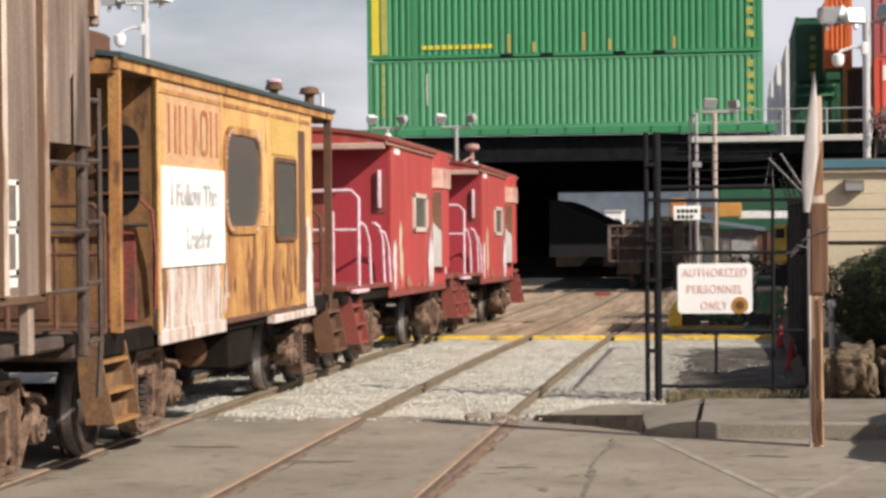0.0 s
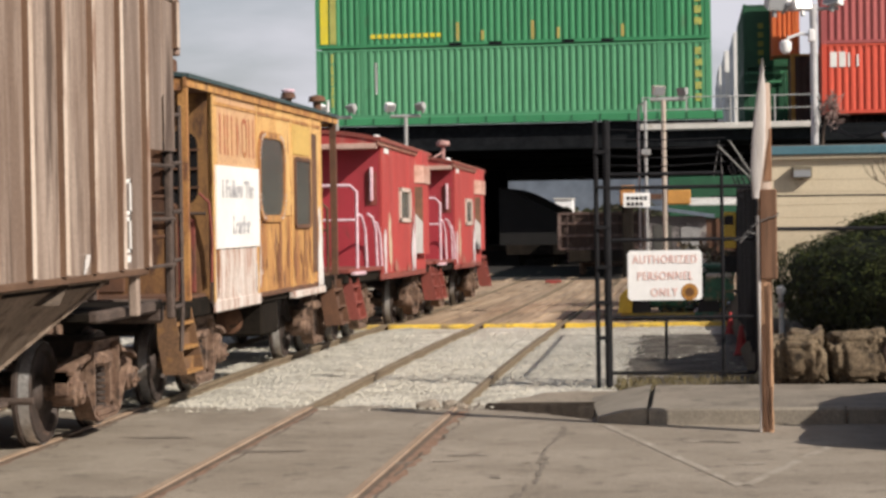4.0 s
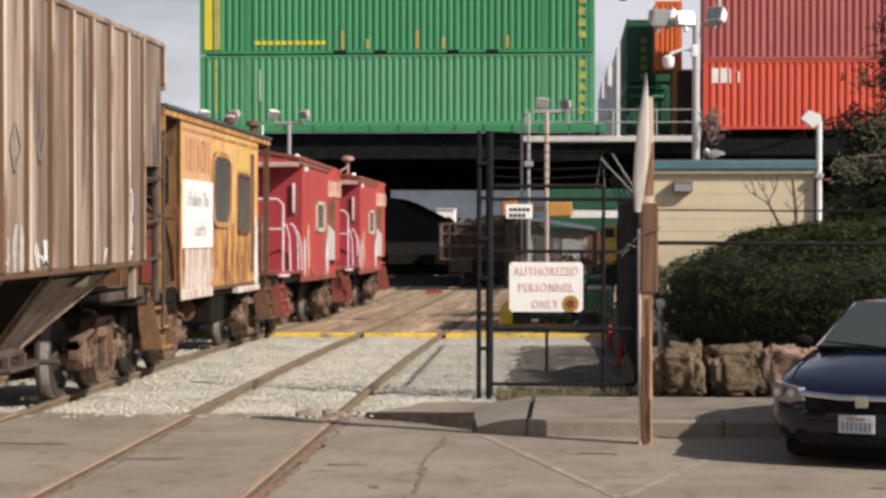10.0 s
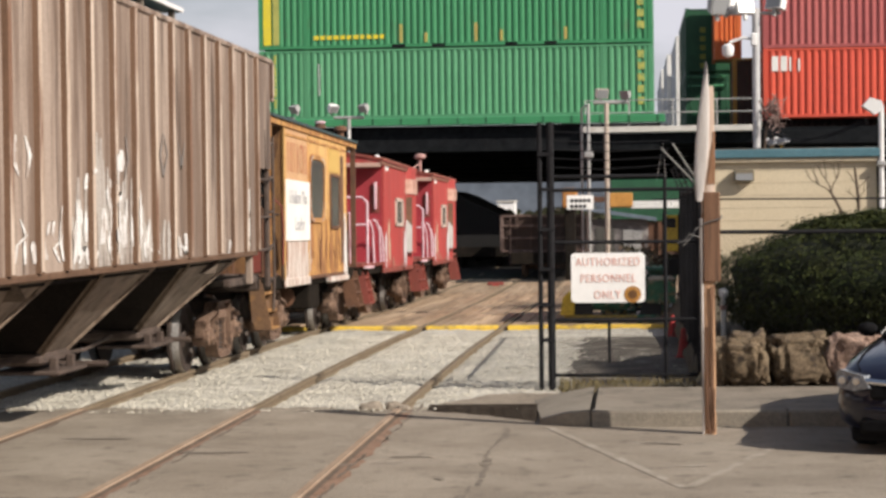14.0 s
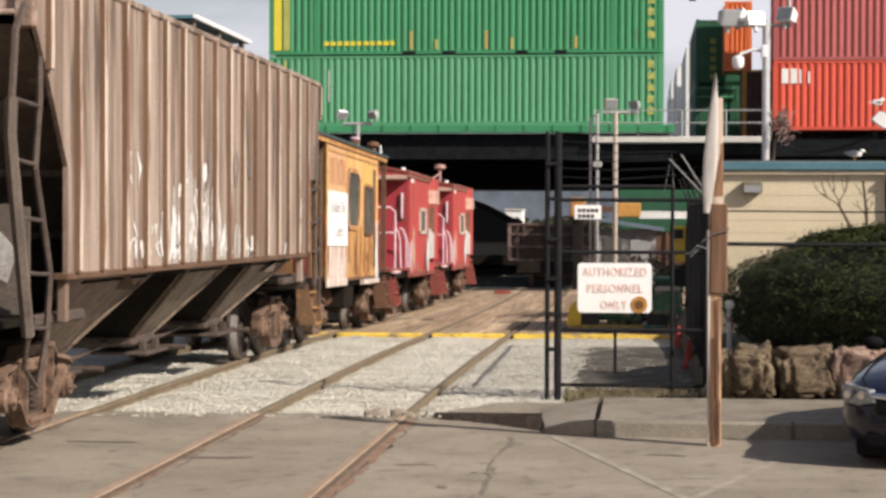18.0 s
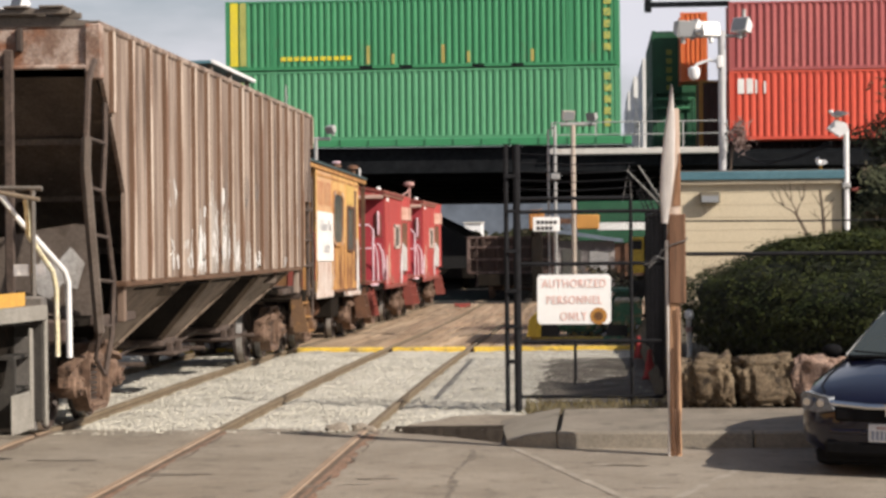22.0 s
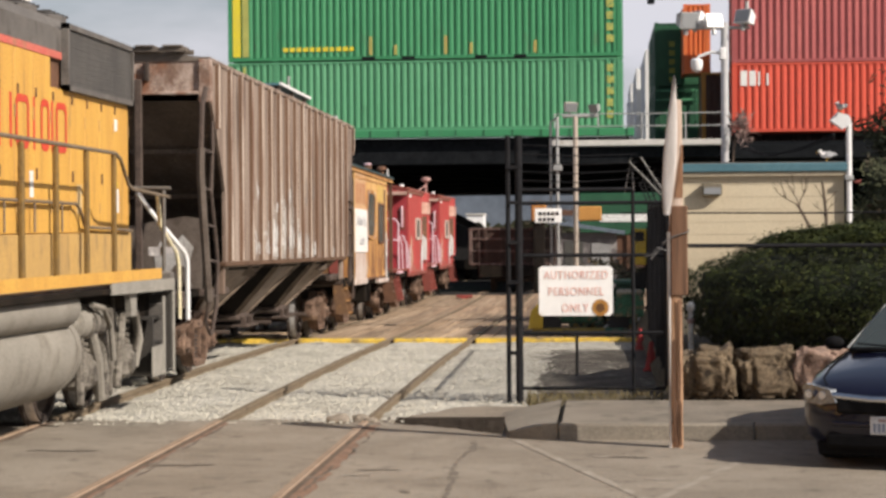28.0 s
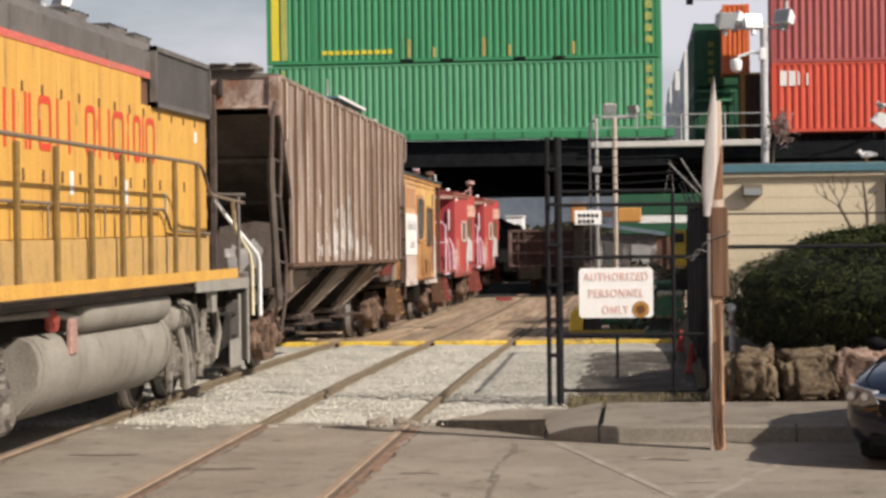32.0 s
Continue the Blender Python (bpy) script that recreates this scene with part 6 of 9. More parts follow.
# parked car
def car():
    c = thing("parked_car", "dark blue four-door saloon car parked at the kerb", "car", pose(2.31, 16.72, 0, 0, 0, 180 - 22))
    k = 0.93
    def loft(st):
        s = Shape()
        for y, half in st:
            ring = [(x * k * 1.05, -y * k, z * k) for x, z in half] + [(-x * k * 1.05, -y * k, z * k) for x, z in reversed(half) if x > 0]
            s.v += ring
            n = len(ring)
        for j in range(len(st) - 1):
            s.f += [(j * n + i, j * n + (i + 1) % n, (j + 1) * n + (i + 1) % n, (j + 1) * n + i) for i in range(n)]
        s.f += [tuple(range(n)), tuple((len(st) - 1) * n + i for i in range(n))]
        return s
    def half(w, zl, zb, zt):
        return [(0, zl), (w * 0.86, zl), (w * 0.97, zl + 0.08), (w, zl + 0.22), (w * 0.985, zb - 0.10), (w * 0.93, zb), (w * 0.80, zb + (zt - zb) * 0.55), (w * 0.4, zt - 0.005), (0, zt)]
    body = loft([(0.0, half(0.50, 0.30, 0.58, 0.64)), (0.05, half(0.62, 0.24, 0.62, 0.68)), (0.14, half(0.74, 0.20, 0.66, 0.73)), (0.30, half(0.83, 0.19, 0.71, 0.79)), (0.6, half(0.87, 0.2, 0.77, 0.86)), (1.0, half(0.875, 0.2, 0.83, 0.93)), (1.3, half(0.875, 0.2, 0.88, 0.985)), (2.0, half(0.875, 0.2, 0.93, 0.98)), (3.4, half(0.875, 0.2, 0.96, 1.0)), (4.0, half(0.86, 0.22, 0.97, 1.03)), (4.4, half(0.80, 0.28, 0.92, 1.0)), (4.5, half(0.70, 0.34, 0.85, 0.9))])
    part("body", body, CAR_BLUE, c, smooth=50)
    def gh(w0, z0, w1, z1):
        return [(0, z0), (w0, z0), (w1 + (w0 - w1) * 0.15, z1 - 0.08), (w1 * 0.92, z1 - 0.015), (w1 * 0.5, z1), (0, z1 + 0.01)]
    cabin = loft([(1.22, gh(0.74, 0.93, 0.73, 0.97)), (1.65, gh(0.76, 0.93, 0.66, 1.18)), (2.05, gh(0.77, 0.93, 0.58, 1.34)), (2.3, gh(0.78, 0.93, 0.57, 1.375)), (3.0, gh(0.78, 0.93, 0.57, 1.375)), (3.5, gh(0.77, 0.93, 0.60, 1.27)), (4.0, gh(0.72, 0.95, 0.68, 1.03))])
    part("cabin", cabin, CAR_BLUE, c, smooth=50)
    ws = Shape()
    for j, (y, w, z) in enumerate(((1.20, 0.70, 0.955), (1.50, 0.655, 1.10), (1.75, 0.61, 1.225), (2.03, 0.55, 1.345))):
        for i in range(9):
            u = -1 + i / 4
            ws.v.append((u * w * k, -(y - 0.018 - 0.06 * (1 - u * u)) * k, (z + 0.016) * k))
    ws.f = [(j * 9 + i, j * 9 + i + 1, j * 9 + 10 + i, j * 9 + 9 + i) for j in range(3) for i in range(8)]
    part("windscreen", ws, CAR_GLASS, c, "dark windscreen")
    for s in (-1, 1):
        part("side_window", Shape().add([(s * 0.765 * k, -1.65 * k, 0.98 * k), (s * 0.785 * k, -3.3 * k, 1.0 * k), (s * 0.64 * k, -3.0 * k, 1.34 * k), (s * 0.645 * k, -2.2 * k, 1.34 * k)], [(0, 1, 2, 3)]), CAR_GLASS, c)
        # the pillar's highlight is modelled as a thin pale tube
        part("pillar_highlight", tube([(s * 0.735 * k, -1.22 * k, 0.97 * k), (s * 0.575 * k, -2.0 * k, 1.34 * k)], 0.007, 6), GALV, c, "pale tube for the highlight on the windscreen pillar")
        hl = Shape()
        hl.add([(s * 0.50 * k, 0.03 * k, 0.575 * k), (s * 0.66 * k, -0.03 * k, 0.545 * k), (s * 0.83 * k, -0.16 * k, 0.56 * k), (s * 0.905 * k, -0.34 * k, 0.675 * k), (s * 0.84 * k, -0.22 * k, 0.715 * k), (s * 0.56 * k, -0.0 * k, 0.68 * k)] + [(s * 0.44 * k, -0.2 * k, 0.585 * k), (s * 0.60 * k, -0.25 * k, 0.555 * k), (s * 0.74 * k, -0.36 * k, 0.575 * k), (s * 0.74 * k, -0.45 * k, 0.69 * k), (s * 0.66 * k, -0.4 * k, 0.715 * k), (s * 0.46 * k, -0.25 * k, 0.67 * k)],
               [(0, 1, 2, 3, 4, 5), (11, 10, 9, 8, 7, 6)] + [(i, i + 6, (i + 1) % 6 + 6, (i + 1) % 6) for i in range(6)])
        h = part("headlight", hl, HEADLIGHT, c, "clear headlight")
        for dx, dy in ((0.62, -0.02), (0.77, 0.075)):
            part("reflector", Shape().lathe([(0, 0.036 * k), (0.012, 0.032 * k)], (s * dx * k, -dy * k - 0.004, 0.632 * k), "y", 14), CHROME, h)
        m = Shape().lathe([(-0.085, 0.012), (-0.075, 0.038), (-0.045, 0.058), (0.02, 0.062), (0.06, 0.050), (0.08, 0.028), (0.088, 0.01)], (s * 0.95 * k, -1.55 * k, 0.99 * k), "x", 16)
        part("mirror", m, CAR_BLACK, c, "dark door mirror")
        part("mirror_stalk", tube([(s * 0.80 * k, -1.58 * k, 0.95 * k), (s * 0.95 * k, -1.55 * k, 0.98 * k)], 0.022, 6), CAR_BLACK, c)
    for s in (-1, 1):
        seam = [(s * w * 0.80 * 1.05 * k, -y * k, (z + 0.004) * k) for y, w, z in ((0.16, 0.75, 0.708), (0.30, 0.83, 0.754), (0.6, 0.87, 0.8195), (1.0, 0.875, 0.885), (1.22, 0.875, 0.925))]
        part("hood_seam", tube(seam, 0.006, 5), CAR_BLACK, c, "gap beside the bonnet")
    part("grille", box(-0.50 * k, 0.50 * k, -0.03, 0.026, 0.48 * k, 0.60 * k, c=0.02), CAR_BLACK, c)
    part("chrome_bar", Shape().tube([(-0.54 * k, -0.01, 0.635 * k), (-0.2 * k, 0.022, 0.61 * k), (0.2 * k, 0.022, 0.61 * k), (0.54 * k, -0.01, 0.635 * k)], 0.024, 8), CHROME, c, "chrome grille bar")
    part("badge", Shape().box(-0.055, 0.055, 0.026, 0.048, 0.53 * k, 0.64 * k, c=0.015), CHROME, c, "chrome badge")
    part("lower_intake", box(-0.60 * k, 0.60 * k, -0.06, 0.016, 0.18 * k, 0.32 * k, c=0.03), CAR_BLACK, c)
    pl = part("number_plate", box(-0.105, 0.190, 0.012, 0.022, 0.31 * k, 0.465 * k, c=0.008), mat("plate_white", (0.62, 0.63, 0.65), (0.55, 0.56, 0.58), rough=0.5), c, "pale number plate")
    for i in range(7):
        part("plate_bar", box(-0.075 + i * 0.036, -0.053 + i * 0.036, 0.022, 0.025, 0.33 * k, 0.405 * k), mat("plate_ink", (0.18, 0.2, 0.26), rough=0.6), pl)
    part("plate_strip", box(-0.03, 0.12, 0.022, 0.025, 0.42 * k, 0.445 * k), mat("plate_ink_b", (0.3, 0.2, 0.2), rough=0.6), pl)
    for s in (-1, 1):
        for y in (0.88, 3.55):
            w = part("wheel", Shape().lathe([(s * 0.66 * k, 0.2 * k), (s * 0.67 * k, 0.30 * k), (s * 0.69 * k, 0.318 * k), (s * 0.84 * k, 0.318 * k), (s * 0.86 * k, 0.30 * k), (s * 0.865 * k, 0.2 * k)], (0, -y * k, 0.318 * k), "x", 28), TYRE, c)
            part("rim", Shape().lathe([(s * 0.855 * k, 0.2 * k), (s * 0.87 * k, 0.19 * k), (s * 0.86 * k, 0.04)], (0, -y * k, 0.318 * k), "x", 20), GALV, w, "alloy rim")
    part("cowl", Shape().tube([(-0.70 * k, -1.20 * k, 0.958 * k), (-0.35 * k, -1.09 * k, 0.968 * k), (0.35 * k, -1.09 * k, 0.968 * k), (0.70 * k, -1.20 * k, 0.958 * k)], 0.022, 6), CAR_BLACK, c, "black cowl at the windscreen foot")
    for sx in (-0.45, 0.12):
        part("wiper", tube([(sx * k, -1.10 * k, 0.985 * k), ((sx + 0.52) * k, -1.18 * k, 1.015 * k)], 0.008, 5), CAR_BLACK, c, "black wiper")
    part("bumper_lip", Shape().tube([(-0.72 * k, -0.14 * k, 0.40 * k), (-0.5 * k, -0.0, 0.39 * k), (0.5 * k, -0.0, 0.39 * k), (0.72 * k, -0.14 * k, 0.40 * k)], 0.022, 8), CAR_BLUE, c, smooth=60)
    # added black box fills the gap under the body as painted shade
    part("undertray", box(-0.70 * k, 0.70 * k, -4.0 * k, -0.10, 0.10 * k, 0.24 * k, c=0.02), CAR_BLACK, c, "black box for the shade under the car")
    part("inside", box(-0.6 * k, 0.6 * k, -3.4 * k, -1.7 * k, 0.7 * k, 1.1 * k, c=0.05), CAR_BLACK, c)
    return c
car()

# wagons standing under the bridge
GON_PALE = mat("worn_wagon_edge", (0.10, 0.058, 0.048), (0.17, 0.125, 0.110), (0.05, 0.03, 0.025), rough=0.85, blotch=5, streak=2, spot_scale=6, spots=(0.5, 0.62))
# rust brown taken darker, so the wagon's shade is in its colour
GON_BROWN = mat("shaded_brown_wagon", (0.036, 0.021, 0.016), (0.052, 0.031, 0.023), (0.13, 0.10, 0.085), rough=0.85, blotch=2, spot_scale=4, spots=(0.6, 0.7))
gon = thing("gondola_wagon", "rust-brown ribbed open wagon standing under the bridge", "wagon", pose(EMPTY_X + 0.1, 72, ground_z(72)))
part("end_wall", box(-1.45, 1.45, 0, 0.08, 0.95, 2.24), GON_BROWN, gon)
for xv in (-1.45, -0.95, -0.45, 0.05, 0.55, 1.05, 1.40):
    part("end_rib", box(xv - 0.05, xv + 0.07, -0.07, 0.0, 0.95, 2.24, c=0.01), GON_PALE if xv < -1.4 else GON_BROWN, gon)
for zv in (0.95, 1.40, 1.82, 2.16):
    part("end_rail", box(-1.48, 1.48, -0.08, 0.0, zv, zv + 0.08, c=0.01), GON_PALE, gon)
for s in (-1, 1):
    part("side_wall", box(s * 1.40, s * 1.47, 0.08, 14, 0.95, 2.24), GON_BROWN, gon)
part("floor", box(-1.4, 1.4, 0.08, 14, 0.9, 0.95), DARK_UNDER, gon)
part("underframe", box(-1.1, 1.1, -0.3, 14, 0.55, 0.95), DARK_UNDER, gon)
for yv in (1.6, 3.3, 11, 12.7):
    part("wheelset", Shape().lathe([(-0.82, 0.4), (-0.7, 0.43), (-0.69, 0.1), (0.69, 0.1), (0.7, 0.43), (0.82, 0.4)], (0, yv, 0.43), "x", 20), TRUCK_RUST, gon)
part("side_ladder", tube([(-1.15, -0.10, 0.5), (-1.15, -0.10, 2.2)], 0.022, 6), GON_PALE, gon)
blk = thing("black_wagon", "black wagon under the bridge, shade put into its colour", "wagon", pose(TRAIN_X, 87, ground_z(86)))
# near-black body colour includes the darkness under the bridge
part("body", Shape().prism([(-1.5, 0.9), (1.5, 0.9), (1.5, 1.9), (0.3, 2.5), (-0.9, 3.1), (-1.5, 3.3)], "y", 0, 13), mat("undercroft_black", (0.006, 0.006, 0.006), (0.009, 0.008, 0.008), rough=0.95), blk)
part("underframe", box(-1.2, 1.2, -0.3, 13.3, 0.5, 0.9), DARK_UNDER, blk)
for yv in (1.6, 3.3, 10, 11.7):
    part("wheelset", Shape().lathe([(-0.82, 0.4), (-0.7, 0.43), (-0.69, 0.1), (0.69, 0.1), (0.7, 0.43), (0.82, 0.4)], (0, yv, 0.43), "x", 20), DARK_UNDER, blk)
flag = thing("derail_flag", "small red metal flag low on the crossing planks", "flag", pose(-4.3, 66, ground_z(66)))
part("plate", box(-0.26, 0.26, 0, 0.08, 0.02, 0.12, c=0.02), DULL_RED, flag)
part("stand", box(-0.1, 0.1, -0.1, 0.2, 0, 0.05), CONE_RED, flag)


# gulls
def gull(label):
    g = thing("gull", label, "gull", group="gulls")
    part("body", Shape().lathe([(-0.20, 0.01), (-0.15, 0.05), (-0.04, 0.085), (0.08, 0.085), (0.16, 0.06), (0.20, 0.03)], (0, 0, 0.20), "x", 14), GULL_WHITE, g, smooth=60)
    h = part("head", Shape().lathe([(0.15, 0.03), (0.18, 0.055), (0.23, 0.058), (0.27, 0.04), (0.285, 0.01)], (0, 0, 0.29), "x", 12), GULL_WHITE, g, smooth=60)
    part("beak", Shape().tube([(0.28, 0, 0.285), (0.34, 0, 0.272)], 0.014, 6, r1=0.004), BEAK, h)
    part("tail", Shape().add([(-0.16, -0.03, 0.205), (-0.16, 0.03, 0.205), (-0.34, 0.05, 0.19), (-0.34, -0.05, 0.19), (-0.16, 0, 0.225)], [(0, 1, 2, 3), (0, 4, 1), (1, 4, 2), (4, 3, 2), (0, 3, 4)]), GULL_WHITE, g)
    wings = []
    for s in (-1, 1):
        w = Shape().add([(0.12, 0, 0.0), (0.09, s * 0.05, 0.05), (-0.02, s * 0.03, 0.10), (-0.30, 0, 0.02), (-0.12, s * 0.02, -0.06), (0.05, s * 0.02, -0.05), (-0.05, s * -0.012, 0.01)], [(0, 1, 5), (1, 2, 4, 5), (2, 3, 4), (0, 6, 1), (1, 6, 2), (2, 6, 3), (3, 6, 4), (4, 6, 5), (5, 6, 0)])
        wings.append(part("wing", w, GULL_GREY, g, "grey folded wing", pose(0, s * 0.048, 0.138)))
    for s in (-1, 1):
        part("leg", tube([(0.0, s * 0.03, 0.13), (0.0, s * 0.03, 0.0)], 0.008, 5), BEAK, g)
    for ob in list(g.children) + list(h.children):
        ob.data.transform(Matrix.Scale(0.64, 4))
    return g, wings


GULL_A, WINGS_A = gull("white gull walking on the flat roof")
GULL_B, WINGS_B = gull("white and grey gull that flies up to the lamp post")


# ---- the train (each vehicle in its own space: x across, y along the track, z from the rail head) ----
AXLES = []      # (wheelset, y in its vehicle, radius)


def wheelset(veh, yv, r=0.45, tread=TREAD):
    ax = part("wheelset", Shape().lathe([(-1.0, 0.07), (1.0, 0.07)], (0, 0, 0), "x", 10), TRUCK_RUST, veh, "rusty axle with two steel wheels", pose(0, yv, r))
    for s in (-1, 1):
        prof = [(0.66, r + 0.03), (0.695, r + 0.03), (0.71, r), (0.80, r - 0.008), (0.815, r - 0.02), (0.812, r - 0.075), (0.77, r - 0.10), (0.76, 0.17), (0.80, 0.14), (0.82, 0.10)]
        w = Shape().lathe([(s * a, b) for a, b in prof], (0, 0, 0), "x", 28)
        part("wheel", w, WHEEL_DARK, ax)
        t = Shape().lathe([(s * 0.712, r + 0.003), (s * 0.80, r - 0.004), (s * 0.80, r - 0.012), (s * 0.712, r - 0.012)], (0, 0, 0), "x", 28)
        part("tread", t, tread, ax, "worn bright wheel tread")
    AXLES.append((ax, veh, yv, r))
    return ax


def freight_truck(veh, yc, base=1.75, r=0.45, material=TRUCK_RUST):
    """A cast two-axle truck: arched side frames with flanges and windows, spring nests, bearing caps."""
    for yv in (yc - base / 2, yc + base / 2):
        wheelset(veh, yv, r)
    h = base / 2
    top = [(-h - 0.17, 0.64), (-h - 0.06, 0.70), (-h * 0.62, 0.745), (-0.42, 0.86), (0.42, 0.86), (h * 0.62, 0.745), (h + 0.06, 0.70), (h + 0.17, 0.64)]
    low = [(-h + 0.15, 0.53), (-0.42, 0.20), (-0.30, 0.15), (0.30, 0.15), (0.42, 0.20), (h - 0.15, 0.53)]
    for s in (-1, 1):
        x0, x1, xf = s * 0.955, s * 1.06, s * 1.125
        f = Shape()
        at = lambda pts, dz=0.0: [(yc + u, w + dz) for u, w in pts]
        f.prism(at(top) + at(list(reversed(top)), -0.095), "x", x0, x1)
        f.prism(at(low) + at(list(reversed(low)), 0.10), "x", x0, x1)
        for sg in (-1, 1):
            f.prism([(yc + sg * 0.30, 0.20), (yc + sg * 0.41, 0.22), (yc + sg * 0.41, 0.80), (yc + sg * 0.30, 0.80)], "x", x0, x1)
            f.prism([(yc + sg * (h - 0.22), 0.52), (yc + sg * (h - 0.12), 0.50), (yc + sg * (h - 0.12), 0.70), (yc + sg * (h - 0.22), 0.70)], "x", x0, x1)
            f.prism([(yc + sg * (h + 0.10), 0.44), (yc + sg * (h + 0.17), 0.44), (yc + sg * (h + 0.17), 0.66), (yc + sg * (h + 0.10), 0.66)], "x", x0, x1)
        sf = part("side_frame", f, material, veh, "rusty cast side frame")
        fl = Shape().prism(at(top, 0.004) + at(list(reversed(top)), -0.03), "x", x1 - s * 0.02, xf)
        fl.prism(at(low, -0.004) + at(list(reversed(low)), 0.03), "x", x1 - s * 0.02, xf)
        for sg in (-1, 1):
            fl.prism([(yc + sg * 0.385, 0.20), (yc + sg * 0.415, 0.22), (yc + sg * 0.415, 0.84), (yc + sg * 0.385, 0.84)], "x", x1 - s * 0.02, xf)
        part("frame_flange", fl, material, sf, "worn flange of the side frame")
        part("spring_plank", box(s * 0.93, s * 1.13, yc - 0.29, yc + 0.29, 0.18, 0.235, c=0.012), material, sf)
        part("bolster_end", Shape().box(s * 0.90, s * 1.12, yc - 0.25, yc + 0.25, 0.62, 0.75, c=0.035).box(s * 1.10, s * 1.14, yc - 0.13, yc + 0.13, 0.64, 0.72, c=0.012), material, sf)
        for yv in (yc - h, yc + h):
            cap = Shape().box(s * 0.93, s * 1.10, yv - 0.115, yv + 0.115, 0.50, 0.63, c=0.03)
            cap.lathe([(s * 0.90, 0.125), (s * 1.10, 0.125), (s * 1.12, 0.105), (s * 1.15, 0.10), (s * 1.16, 0.06)], (0, yv, r), "x", 16)
            for k in range(3):
                a = radians(90 + 120 * k)
                cap.lathe([(s * 1.15, 0.02), (s * 1.18, 0.02), (s * 1.185, 0.012)], (0, yv + 0.066 * math.cos(a), r + 0.066 * math.sin(a)), "x", 6)
            part("journal_box", cap, material, sf, "rusty bearing housing")
        for dy in (-0.15, 0.14):
            coil = Shape()
            for k in range(7):
                coil.lathe([(0.24 + k * 0.054, 0.055), (0.247 + k * 0.054, 0.078), (0.272 + k * 0.054, 0.078), (0.279 + k * 0.054, 0.055)], (s * 0.985, yc + dy, 0), "z", 12)
            part("coil_spring", coil, WHEEL_DARK, sf, "dark coil spring")
        part("brake_hanger", tube([(s * 0.90, yc - h + 0.50, 0.66), (s * 0.90, yc - h + 0.44, 0.36)], 0.025, 6), WHEEL_DARK, sf)
    part("bolster", box(-1.0, 1.0, yc - 0.20, yc + 0.20, 0.66, 0.90, c=0.05), WHEEL_DARK, veh)
    for dy in (-h * 0.52, h * 0.52):
        part("brake_beam", box(-0.75, 0.75, yc + dy - 0.05, yc + dy + 0.05, 0.3, 0.42, c=0.02), material, veh)


def coupler(veh, y, way, material=TRUCK_RUST):
    s = Shape().box(-0.08, 0.08, y, y + way * 0.62, 0.74, 0.94, c=0.03)
    s.box(-0.17, 0.17, y + way * 0.50, y + way * 0.72, 0.68, 1.0, c=0.05)
    part("coupler", s, material, veh, "rusty knuckle coupler")
    part("air_hose", tube([(0.3, y, 0.75), (0.32, y + way * 0.15, 0.55), (0.22, y + way * 0.45, 0.40), (0.15, y + way * 0.62, 0.52)], 0.022, 6), BLACK_STEEL, veh, "black rubber air hose")


def ladder(veh, x, y, z0, z1, wide, material, rungs, axis="y", lean=0.0):
    """Two stiles with rungs on a wall; wide runs along axis."""
    d = (0, wide, 0) if axis == "y" else (wide, 0, 0)
    for k in (0, 1):
        part("ladder_stile", tube([(x + d[0] * k, y + d[1] * k, z0), (x + d[0] * k + lean, y + d[1] * k, z1)], 0.022, 6), material, veh)
    for k in range(rungs):
        q = k / (rungs - 1)
        zz = z0 + (z1 - z0) * (0.04 + 0.92 * q)
        part("rung", tube([(x + lean * q, y, zz), (x + d[0] + lean * q, y + d[1], zz)], 0.016, 6), material, veh)


SPRAY_PALE = mat("pale_spray", (0.44, 0.43, 0.42), (0.34, 0.32, 0.30), rough=0.8, blotch=4, grain=50)


